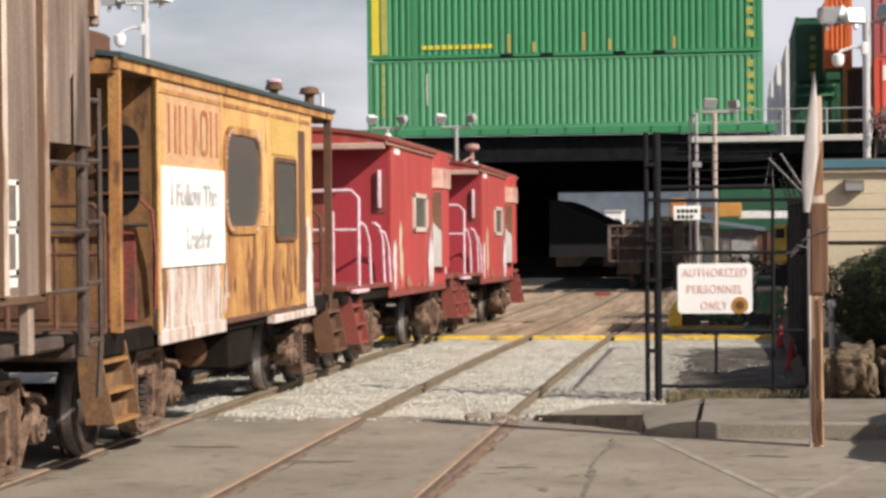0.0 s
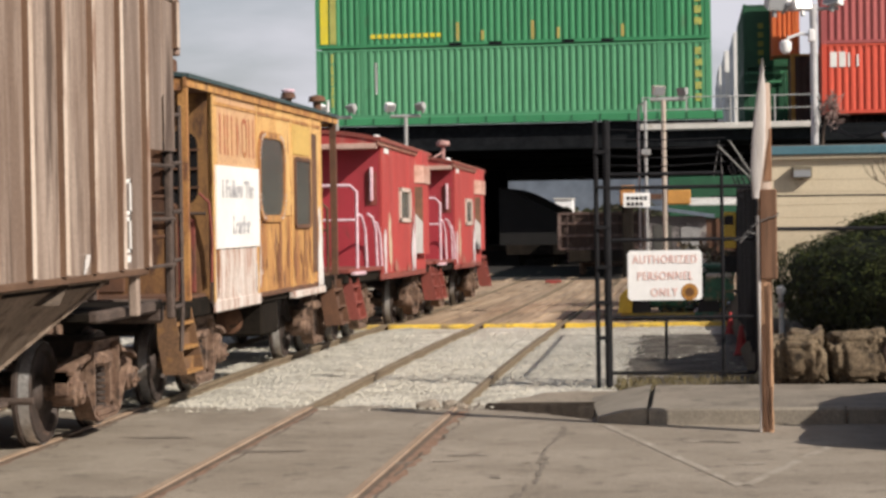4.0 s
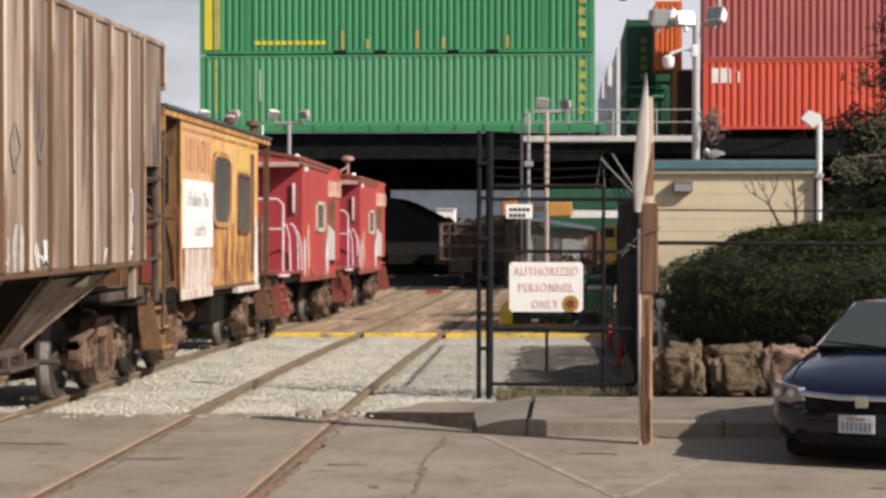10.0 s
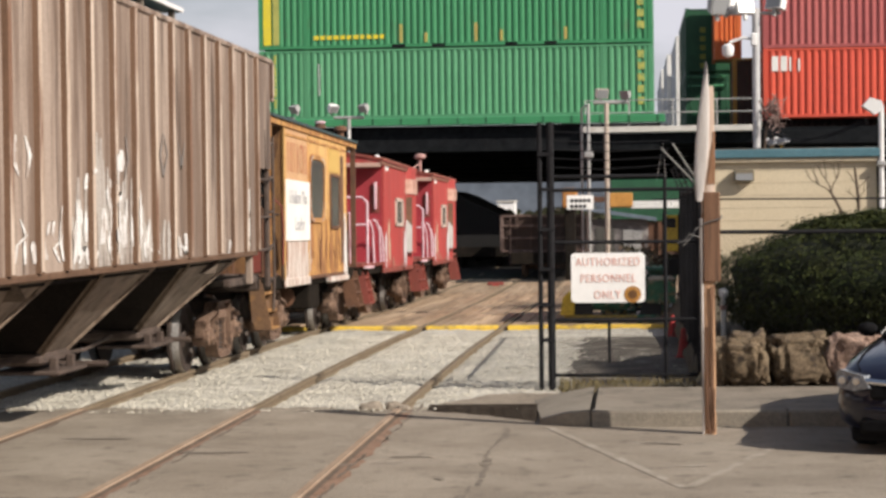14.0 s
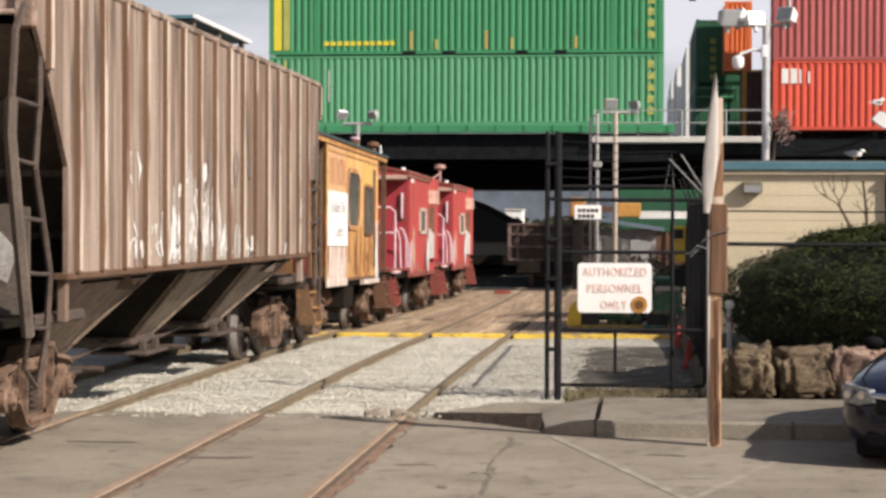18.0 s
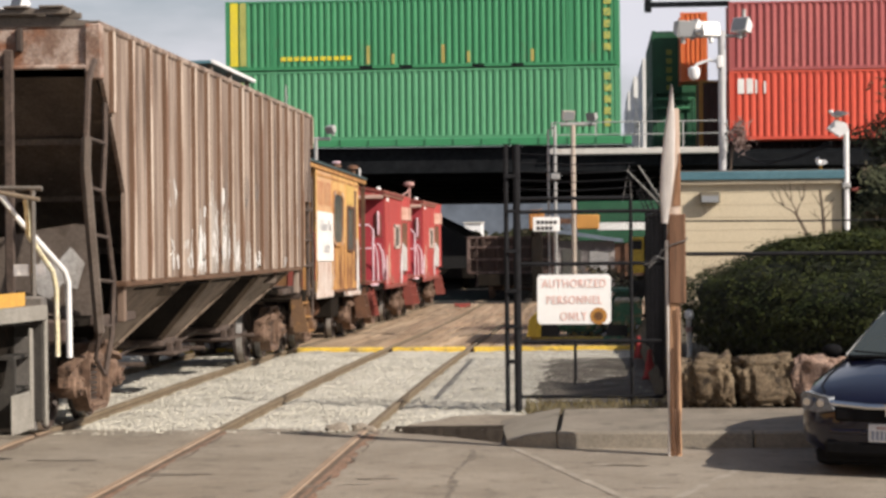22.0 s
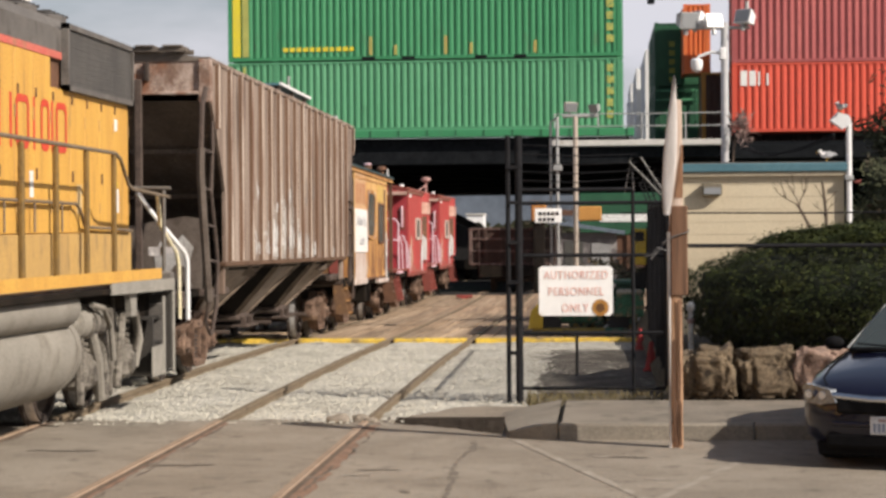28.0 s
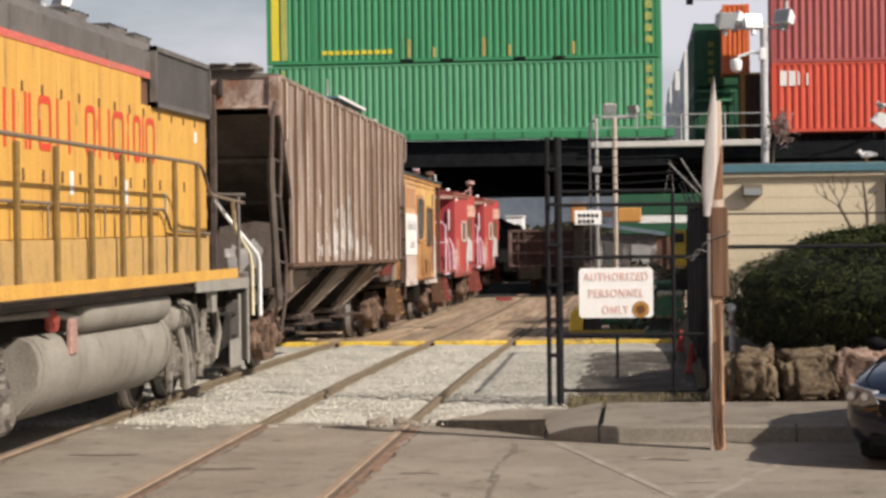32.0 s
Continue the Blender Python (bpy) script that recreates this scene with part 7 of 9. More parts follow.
def hopper_car():
    """A covered hopper with ribbed sides, cut-away ends and three bays; y from 0 (rear) to 14.75."""
    h = thing("hopper_car", "weathered brown ribbed covered hopper wagon with white graffiti", "hopper wagon")
    L, W, zb, zt = 14.75, 1.67, 1.50, 3.98
    side = [(1.05, zb), (1.05, 2.40), (0.52, 3.06), (0.16, 3.45), (0.0, 3.62), (0.0, zt), (L, zt), (L, 3.62), (L - 0.16, 3.45), (L - 0.50, 3.10), (L - 1.22, 2.50), (L - 1.22, zb)]
    edge_y, edge_z = (0.0, 0.16, 0.52, 1.05), (3.62, 3.45, 3.06, 2.40)

    def low_edge(yv):
        near = float(np.interp(yv, edge_y, edge_z)) if yv < 1.05 else zb
        far = float(np.interp(L - yv, (0.0, 0.16, 0.50, 1.22), (3.62, 3.45, 3.10, 2.50))) if yv > L - 1.22 else zb
        return max(near, far)

    ribs = [0.45] + [1.31 + 0.812 * k for k in range(16)] + [L - 0.12]
    for s in (-1, 1):
        part("side_sheet", Shape().prism(side, "x", s * W, s * (W - 0.04)), HOPPER, h)
        for yv in ribs:
            low = low_edge(yv) + 0.02
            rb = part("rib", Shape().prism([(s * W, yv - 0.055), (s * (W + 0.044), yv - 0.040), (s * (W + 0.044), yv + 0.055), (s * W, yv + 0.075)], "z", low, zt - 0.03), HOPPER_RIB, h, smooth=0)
            part("rib_edge", box(s * (W + 0.042), s * (W + 0.048), yv - 0.036, yv + 0.052, low + 0.01, zt - 0.04), RIB_EDGE, rb, "worn pale rib face, highlight in its colour")
        for ya, yb in ((12.78, 13.38), (13.59, 14.15), (14.22, 14.60)):
            part("grimy_panel", box(s * W, s * (W + 0.003), ya, yb, 2.56 if yb > 13.5 else zb + 0.03, zt - 0.06), HOPPER_BROWN, h, "browner grimy end panel")
        part("top_chord", box(s * (W - 0.10), s * (W + 0.022), 0, L, zt - 0.05, zt + 0.03, c=0.02), HOPPER, h)
        part("side_sill", box(s * (W - 0.12), s * (W + 0.012), 1.03, L - 1.2, zb - 0.045, zb + 0.015, c=0.01), HOPPER_RIB, h)
        for yv in (-0.03, L - 0.09):
            part("corner_post", box(s * (W - 0.13), s * (W + 0.03), yv, yv + 0.12, 3.45, zt, c=0.015), HOPPER_RUST, h)
        for y0, y1 in ((0.55, 2.2), (L - 2.2, L - 0.3)):
            part("end_sill_side", box(s * (W - 0.26), s * (W - 0.16), y0, y1, 1.08, 1.18, c=0.02), LADDER, h)
        for yv in (1.20, L - 1.35):
            part("jack_post", box(s * (W - 0.12), s * (W - 0.04), yv - 0.05, yv + 0.05, 1.10, zb, c=0.01), HOPPER, h)
    # roof, hatches and running boards
    roof = [(-W, zt + 0.02), (-0.9, zt + 0.10), (0, zt + 0.13), (0.9, zt + 0.10), (W, zt + 0.02), (W, zt - 0.02), (-W, zt - 0.02)]
    part("roof", Shape().prism(roof, "y", 0, L), HOPPER_DARK, h)
    for s in (-1, 1):
        part("running_board", box(s * 0.6, s * 0.8, 0.3, L - 0.3, zt + 0.13, zt + 0.15), HOPPER_DARK, h, "roof running board")
    for k in range(6):
        yv = 1.3 + k * 2.4
        part("roof_hatch", box(-0.45, 0.45, yv - 0.7, yv + 0.7, zt + 0.13, zt + 0.22, c=0.03), HOPPER_DARK, h)
    part("end_walk", box(-1.35, -0.1, 0.02, 0.35, zt + 0.10, zt + 0.20, c=0.01), HOPPER_DARK, h, "dark end roof walk")
    for xa in (0.45, 0.78, 1.12):
        part("walk_slat", box(xa, xa + 0.24, -0.12, 0.40, zt + 0.145, zt + 0.17, c=0.008), HOPPER_DARK, h, "dark end roof walk")
    for yv in (-0.08, 0.33):
        part("walk_bearer", box(0.40, 1.42, yv, yv + 0.05, zt + 0.085, zt + 0.145, c=0.008), HOPPER_DARK, h)
    part("walk_bracket", box(-0.95, -0.55, 0.05, 0.25, zt + 0.20, zt + 0.25, c=0.01), HOPPER_DARK, h)
    part("roof_platform", box(0.85, 1.5, 6.7, 10.0, zt + 0.20, zt + 0.235), TEAL, h, "teal roof platform")
    for yv in (6.9, 8.3, 9.75):
        part("platform_leg", box(1.42, 1.48, yv - 0.04, yv + 0.04, zt + 0.0, zt + 0.20), HOPPER_DARK, h)
    part("platform_edge", box(1.5, 1.53, 6.7, 10.0, zt + 0.20, zt + 0.245), WHITE_PAINT, h, "white platform edge")
    # ends: rusty panel on top, dark slope sheet under it, low bulkhead, deck
    for y0, way in ((0.0, -1), (L, 1)):
        part("end_panel", box(-W + 0.1, W - 0.1, y0 - way * 0.02, y0 - way * 0.06, 3.58, zt), HOPPER_RUST, h, "rust-blotched upper end panel")
        part("end_post", box(0.76, 0.85, y0 + way * 0.06, y0 - way * 0.01, 1.18, 3.74, c=0.012), LADDER, h, "brown upright post on the hopper end")
        part("end_post", box(-0.85, -0.76, y0 + way * 0.06, y0 - way * 0.01, 1.18, 3.74, c=0.012), LADDER, h)
        part("end_bracket", box(0.88, 0.94, y0 + way * 0.05, y0 - way * 0.02, 3.72, 3.95, c=0.01), WHEEL_DARK, h)
        part("panel_lip", box(-W + 0.1, W - 0.1, y0 + way * 0.03, y0 - way * 0.02, 3.55, 3.59, c=0.01), HOPPER_RUST, h)
        for xv in (-1.15, 0.0):
            part("panel_stiffener", box(xv - 0.04, xv + 0.04, y0 + way * 0.03, y0 - way * 0.02, 3.60, zt - 0.02, c=0.01), HOPPER_RUST, h)
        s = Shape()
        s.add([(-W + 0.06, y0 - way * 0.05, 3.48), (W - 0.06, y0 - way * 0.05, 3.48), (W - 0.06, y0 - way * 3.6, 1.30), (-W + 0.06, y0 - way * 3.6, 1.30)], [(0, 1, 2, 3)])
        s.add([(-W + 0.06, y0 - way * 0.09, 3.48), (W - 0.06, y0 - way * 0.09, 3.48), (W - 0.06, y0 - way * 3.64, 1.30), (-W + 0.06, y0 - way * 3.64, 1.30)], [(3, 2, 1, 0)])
        part("slope_sheet", s, HOPPER_SHADE, h, "slope sheet coloured dark for shade")
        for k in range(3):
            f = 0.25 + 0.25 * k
            part("slope_stiffener", box(-W + 0.15, W - 0.15, y0 - way * (0.05 + 3.55 * f - 0.08), y0 - way * (0.05 + 3.55 * f), 3.42 - 2.18 * f, 3.48 - 2.18 * f), HOPPER_SHADE, h)
        part("end_deck", box(-W + 0.25, W - 0.25, y0 + way * 0.30, y0 - way * 2.2, 1.10, 1.16), DARK_UNDER, h)
        part("end_sill", box(-W + 0.25, W - 0.25, y0 + way * 0.24, y0 + way * 0.34, 0.95, 1.18, c=0.03), LADDER, h)
        if way > 0:
            coupler(h, y0 + 0.3, 1)
            continue
        part("bulkhead", Shape().prism([(-1.35, 1.18), (1.40, 1.18), (1.40, 2.06), (1.20, 2.09), (0.80, 2.03), (0.30, 1.93), (-0.20, 1.86), (-0.75, 1.82), (-1.35, 1.80)], "y", y0 - way * 0.86, y0 - way * 0.90), BULKHEAD, h, "pale grey end bulkhead with sprayed paint")
        part("bulkhead_spray", Shape().prism([(0.82, 1.40), (0.95, 1.34), (1.08, 1.50), (1.22, 1.44), (1.30, 1.70), (1.16, 1.86), (1.0, 1.68), (0.88, 1.78), (0.80, 1.60)], "y", y0 - way * 0.852, y0 - way * 0.86), SPRAY_PALE, h, "white sprayed patch")
        part("brake_cylinder", Shape().lathe([(-0.35, 0.05), (-0.33, 0.17), (0.25, 0.17), (0.3, 0.05)], (-0.7, y0 - way * 0.4, 1.42), "x", 16), HOPPER_DARK, h, "dark brake cylinder on the end deck")
        coupler(h, y0 + way * 0.3, way)
    # bent corner ladders
    bx = W - 0.02
    for sg in (1, -1):
        x = sg * bx
        run = [(x, -0.10, 3.62), (x, -0.34, 3.40), (x, -0.48, 2.60), (x, -0.30, 2.0), (x, 0.0, 1.05)]
        part("ladder_stile", tube(run[:2] + [(x, -0.44, 2.85)], 0.032, 6), LADDER, h, "dark thin upper ladder stile")
        part("ladder_stile", tube([(x, -0.44, 2.87)] + run[2:], 0.052, 6), BULKHEAD, h, "bent brown ladder stile")
        run_b = [(x, 0.31, 3.25), (x, 0.31, 2.92), (x, 0.18, 2.36), (x, 0.42, 1.9), (x, 0.60, 1.53), (x, 0.50, 1.0), (x - sg * 0.05, 0.42, 0.62)]
        part("ladder_stile", tube(run_b, 0.028, 6), LADDER, h, "bent thin ladder stile")
        for zz in (2.88, 2.42, 1.98, 1.55, 1.12):
            ya = float(np.interp(zz, [p[2] for p in reversed(run)], [p[1] for p in reversed(run)]))
            yb = float(np.interp(zz, [p[2] for p in reversed(run_b)], [p[1] for p in reversed(run_b)]))
            part("rung", tube([(x, ya, zz), (x + sg * 0.02, (ya + yb) / 2, zz - 0.02), (x, yb, zz - 0.03)], 0.017, 6), LADDER, h)
        part("ladder_foot", tube([(x, 0.0, 1.05), (x - sg * 0.06, 0.08, 0.80), (x - sg * 0.06, 0.42, 0.62)], 0.022, 6), LADDER, h)
        part("ladder_stile", box(x - sg * 0.06, x, L - 0.26, L - 0.14, 1.02, 3.80, c=0.012), LADDER, h, "dark upright ladder bar")
        part("ladder_stile", tube([(x, L + 0.12, 3.0), (x, L + 0.13, 1.15), (x, L + 0.05, 0.70)], 0.022, 6), LADDER, h)
        for zz in (2.9, 2.45, 2.0, 1.55, 1.12):
            part("rung", tube([(x, L - 0.20, zz), (x, L + 0.14, zz + 0.01)], 0.020, 6), LADDER, h)
        for zz in (2.42, 1.94, 1.52):
            part("grab_bar", tube([(x, L - 1.20, zz), (x + sg * 0.05, L - 1.1, zz), (x + sg * 0.03, L - 0.25, zz)], 0.018, 6), LADDER, h, "grey horizontal grab bar")
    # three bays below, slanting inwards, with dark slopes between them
    part("centre_sill", box(-0.3, 0.3, 0.2, L - 0.2, 0.78, 1.15, c=0.02), HOPPER_SHADE, h)
    part("floor_sheet", box(-W + 0.12, W - 0.12, 2.0, L - 2.0, zb - 0.10, zb - 0.07), BAY_SHADE, h)
    for ya, yb, yc0, yc1 in ((1.30, 4.40, 3.1, 4.0), (6.10, 8.15, 6.85, 7.75), (9.85, 12.55, 10.75, 11.70)):
        xt, xb, zl = W - 0.08, 0.78, 0.66
        for s in (-1, 1):
            f = Shape().add([(s * xt, ya, zb - 0.03), (s * xt, yb, zb - 0.03), (s * xb, yc1, zl), (s * xb, yc0, zl), (s * (xt - 0.05), ya, zb - 0.03), (s * (xt - 0.05), yb, zb - 0.03), (s * (xb - 0.05), yc1, zl), (s * (xb - 0.05), yc0, zl)],
                            [(0, 1, 2, 3), (7, 6, 5, 4), (0, 4, 5, 1), (1, 5, 6, 2), (2, 6, 7, 3), (3, 7, 4, 0)])
            bp = part("bay_plate", f, BAY, h, "streaked grey-brown bay plate", smooth=0)
            for a, b in ((ya, yc0), (yb, yc1)):
                part("bay_flange", Shape().tube([(s * (xt + 0.012), a, zb - 0.04), (s * (xb + 0.012), b, zl)], 0.022, 5), BAY, bp, "worn bay edge")
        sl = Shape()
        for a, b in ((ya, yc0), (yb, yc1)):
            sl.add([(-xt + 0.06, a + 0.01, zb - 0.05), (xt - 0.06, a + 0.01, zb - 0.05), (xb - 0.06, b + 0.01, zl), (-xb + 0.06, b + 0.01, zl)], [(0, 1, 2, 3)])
        part("bay_slope", sl, BAY_SHADE, h, "bay slope coloured near black for shade", smooth=0)
        gate = part("outlet_gate", Shape().box(-0.82, 0.82, yc0 - 0.06, yc1 + 0.10, 0.56, 0.67, c=0.03), LADDER, h, "rusty outlet gate")
        part("gate_slide", box(0.30, 0.95, yc0 + 0.05, yc1 + 0.2, 0.46, 0.50, c=0.01), LADDER, gate)
        part("gate_shaft", tube([(-1.15, yc1 + 0.2, 0.50), (1.15, yc1 + 0.2, 0.50)], 0.03, 8), LADDER, gate)
        for dy in (0.15, 0.75):
            part("gate_lug", box(0.82, 0.90, yc0 + dy, yc0 + dy + 0.08, 0.44, 0.62, c=0.01), LADDER, gate)
    for yv, zz in ((5.2, 0.60), (9.1, 0.62)):
        part("brake_rod", tube([(0.5, yv - 1.6, zz), (0.6, yv, zz - 0.06), (0.5, yv + 1.6, zz)], 0.022, 6), LADDER, h)
    freight_truck(h, 2.15)
    freight_truck(h, L - 0.62, 1.70)
    # stencil boxes near the front end
    for zz, ya, yb in ((1.98, 12.66, 13.04), (1.66, 12.68, 13.02)):
        f = Shape()
        for a in ((ya, yb, zz, zz + 0.035), (ya, yb, zz + 0.27, zz + 0.305), (ya, ya + 0.05, zz, zz + 0.30), (yb - 0.05, yb, zz, zz + 0.30)):
            f.box(W, W + 0.006, *a)
        part("stencil_frame", f, MARK_WHITE, h, "white painted stencil frame")
        part("stencil_field", box(W, W + 0.004, ya + 0.05, yb - 0.05, zz + 0.035, zz + 0.27), mat("stencil_grey", (0.12, 0.09, 0.08), (0.2, 0.17, 0.15), rough=0.8, blotch=6), h)
    part("stencil_mark", box(W, W + 0.005, 12.78, 13.0, 1.58, 1.64), MARK_WHITE, h)
    # sprayed marks that follow panels and ribs
    rg = random.Random(21)

    def surface(yv):
        d = min(abs(yv - r) for r in ribs)
        return W + 0.003 + (0.048 if d < 0.06 else 0.0)

    count = [0]

    def stroke(pts, wide, material=GRAFFITI, upright=True):
        fine = []
        for (ya, za), (yb, zb2) in zip(pts, pts[1:]):
            n = max(2, int(math.hypot(yb - ya, zb2 - za) / 0.035))
            fine += [(ya + (yb - ya) * i / n, za + (zb2 - za) * i / n) for i in range(n)]
        fine.append(pts[-1])
        count[0] += 1
        lift = 0.00015 * count[0]
        s = Shape()
        for k, (yv, zv) in enumerate(fine):
            w = wide * (0.35 + 0.65 * math.sin(math.pi * (k + 0.6) / (len(fine) + 0.2))) * rg.uniform(0.75, 1.25)
            cols = [yv + w * u for u in (-1, -0.6, -0.2, 0.2, 0.6, 1)] if upright else [yv - w * 0.5, yv + w * 0.5]
            s.v += [(surface(y2) + lift, y2, zv) for y2 in cols]
            m = len(cols)
        for k in range(len(fine) - 1):
            for i in range(m - 1):
                q = (m * k + i, m * k + i + 1, m * k + m + i + 1, m * k + m + i)
                xs = [s.v[j][0] for j in q]
                if max(xs) - min(xs) < 0.01:
                    s.f.append(q)
        tagged(part("graffiti", s, material, h, "white sprayed paint"), kind="stuff")

    # sprayed tags, panel by panel, over paler washed panels
    for yv, z1, n in ((4.98, 2.35, 6), (5.79, 2.72, 7), (6.60, 2.60, 6), (7.38, 2.15, 4), (8.2, 1.95, 3)):
        for k in range(n):
            ys, ze = yv + 0.33 * (2 * (k + 0.5) / n - 1) + rg.uniform(-0.05, 0.05), 1.56 + (z1 - 1.56) * rg.uniform(0.45, 1.0)
            stroke([(ys, 1.52), (ys + rg.uniform(-0.03, 0.03), 0.5 * (1.52 + ze)), (ys + rg.uniform(-0.05, 0.05), ze)], rg.uniform(0.05, 0.11), PALE_WASH)
    thin, mid, bold = 0.042, 0.070, 0.115
    # a pale number high up and a line of writing below it
    stroke([(3.17, 2.60), (3.12, 2.42), (3.24, 2.29)], 0.05)
    stroke([(3.43, 2.60), (3.55, 2.45), (3.46, 2.28)], 0.05)
    stroke([(3.27, 1.95), (3.43, 1.82), (3.17, 1.75), (3.12, 1.61)], thin)
    stroke([(3.38, 1.78), (3.38, 1.60)], thin)
    stroke([(3.60, 1.77), (3.64, 1.60)], mid)
    stroke([(4.07, 1.92), (4.21, 1.93), (4.15, 1.82), (4.01, 1.82), (4.07, 1.92)], thin)
    stroke([(3.92, 1.79), (3.96, 1.62)], mid)
    stroke([(4.20, 1.79), (4.44, 1.78), (4.20, 1.71), (4.38, 1.59)], thin)
    # the large tag
    stroke([(4.96, 2.10), (5.01, 1.94), (4.84, 1.80)], bold)
    stroke([(5.22, 2.30), (5.46, 2.40), (5.70, 2.36)], mid)
    stroke([(5.28, 2.34), (5.22, 2.20)], mid)
    stroke([(6.20, 2.53), (6.26, 2.37), (6.01, 2.17), (6.12, 2.06)], bold)
    stroke([(6.51, 2.58), (6.50, 2.38)], bold)
    stroke([(5.83, 2.04), (5.88, 1.88), (5.75, 1.72)], bold)
    stroke([(6.24, 2.11), (6.42, 2.19), (6.29, 1.94)], bold)
    stroke([(5.96, 1.79), (6.09, 1.66), (6.45, 1.58)], bold)
    stroke([(6.53, 1.98), (6.58, 1.67)], bold)
    stroke([(4.98, 1.57), (5.17, 1.71), (5.27, 1.55)], mid)
    stroke([(5.58, 1.66), (5.46, 1.54)], mid)
    stroke([(7.03, 1.90), (7.08, 1.66)], mid)
    stroke([(7.29, 1.85), (7.21, 1.66)], mid)
    stroke([(7.63, 1.94), (7.48, 1.68), (7.89, 1.58)], mid)
    stroke([(9.01, 1.78), (9.25, 1.78), (9.31, 1.56), (9.08, 1.65)], mid)
    stroke([(8.93, 1.76), (9.00, 1.54)], mid)
    stroke([(11.43, 1.68), (11.72, 1.67), (11.62, 1.52)], mid)
    stroke([(8.25, 2.8), (8.11, 2.58), (8.24, 2.36), (8.43, 2.59), (8.29, 2.79)], 0.03, GREY_SPRAY)
    stroke([(8.94, 2.74), (9.09, 2.46), (9.27, 2.75)], 0.03, GREY_SPRAY)
    stroke([(6.67, 2.72), (6.76, 2.49), (6.63, 2.34)], 0.03, GREY_SPRAY)
    for k in range(16):
        yv = rg.gauss(6.1, 0.75)
        zv = rg.uniform(1.54, 1.75) + 0.45 * max(0.0, 1 - abs(yv - 6.1) / 0.8) * rg.random()
        stroke([(yv, zv), (yv + rg.uniform(-0.12, 0.12), zv + rg.uniform(0.06, 0.16)), (yv + rg.uniform(-0.05, 0.08), zv + rg.uniform(0.18, 0.50))], rg.uniform(0.035, 0.07))
    return h


def roof_arch(w, z_eave, z_top, n=10):
    return [(-w + 2 * w * k / n, z_eave + (z_top - z_eave) * (1 - (abs(-1 + 2 * k / n)) ** 2.2)) for k in range(n + 1)]


def rounded(y0, y1, z0, z1, r, n=5):
    pts = []
    for cy, cz, a0 in ((y1 - r, z1 - r, 0), (y0 + r, z1 - r, 90), (y0 + r, z0 + r, 180), (y1 - r, z0 + r, 270)):
        for k in range(n + 1):
            a = radians(a0 + 90 * k / n)
            pts.append((cy + r * math.cos(a), cz + r * math.sin(a)))
    return pts


def rivets_on(rv, w):
    r = part("rivets", rv, CAB_WASHED, w)
    tagged(r, kind="stuff")


def window_on_side(veh, x, y0, y1, z0, z1, r, frame_mat, glass, rim=0.05, rivets=0):
    w = part("window", Shape().prism(rounded(y0, y1, z0, z1, r), "x", x - 0.02, x + 0.012), glass, veh, "grimy dark window")
    f = Shape()
    outer, inner = rounded(y0 - rim, y1 + rim, z0 - rim, z1 + rim, r + rim * 0.7), rounded(y0, y1, z0, z1, r)
    n = len(outer)
    f.add([(x + 0.03, a, b) for a, b in outer] + [(x + 0.03, a, b) for a, b in inner] + [(x, a, b) for a, b in outer] + [(x, a, b) for a, b in inner], [(i, (i + 1) % n, n + (i + 1) % n, n + i) for i in range(n)] + [(i, 2 * n + i, 2 * n + (i + 1) % n, (i + 1) % n) for i in range(n)] + [(n + i, n + (i + 1) % n, 3 * n + (i + 1) % n, 3 * n + i) for i in range(n)])
    part("window_frame", f, frame_mat, w)
    if rivets:
        rv = Shape()
        mid = rounded(y0 - rim / 2, y1 + rim / 2, z0 - rim / 2, z1 + rim / 2, r + rim * 0.3, 7)
        for a, b in mid:
            rv.box(x + 0.028, x + 0.042, a - 0.012, a + 0.012, b - 0.012, b + 0.012)
        rivets_on(rv, w)
    return w


def frame_mark(x, y0, y1, z0, z1, w):
    """A plain hollow upright mark on a side."""
    s = Shape()
    outer, inner = rounded(y0, y1, z0, z1, 0.10), rounded(y0 + w, y1 - w, z0 + w, z1 - w, 0.05)
    n = len(outer)
    s.add([(x + 0.004, a, b) for a, b in outer] + [(x + 0.004, a, b) for a, b in inner], [(i, (i + 1) % n, n + (i + 1) % n, n + i) for i in range(n)])
    return s


def plain_mark(veh, x, y, wide, z0, z1, w, kind, material, label):
    """Where a letter stands: a hollow mark, one bar or two bars."""
    if kind == 0:
        part("painted_mark", frame_mark(x, y, y + wide, z0, z1, w), material, veh, label)
    elif kind == 1:
        part("painted_mark", box(x, x + 0.004, y + wide / 2 - w / 2, y + wide / 2 + w / 2, z0, z1), material, veh, label)
    else:
        for yy in (y, y + wide - w):
            part("painted_mark", box(x, x + 0.004, yy, yy + w, z0, z1), material, veh, label)


def end_railing(veh, y, W, z0, z1, material, gap=0.42):
    """Curved end rails of a platform, either side of the opening."""
    for s in (-1, 1):
        x0, x1 = s * gap, s * (W - 0.12)
        part("end_rail", tube([(x0, y, z0), (x0, y, z1 - 0.06), (x0 + s * 0.05, y, z1), (x1 - s * 0.10, y, z1), (x1, y, z1 - 0.1), (x1, y, z0)], 0.024, 8), material, veh)
        part("end_rail_bar", tube([(x0, y, (z0 + z1) / 2 + 0.12), (x1, y, (z0 + z1) / 2 + 0.12)], 0.02, 8), material, veh)
        part("end_rail_post", tube([((x0 + x1) / 2, y, z0), ((x0 + x1) / 2, y, z1 - 0.28)], 0.02, 8), material, veh)


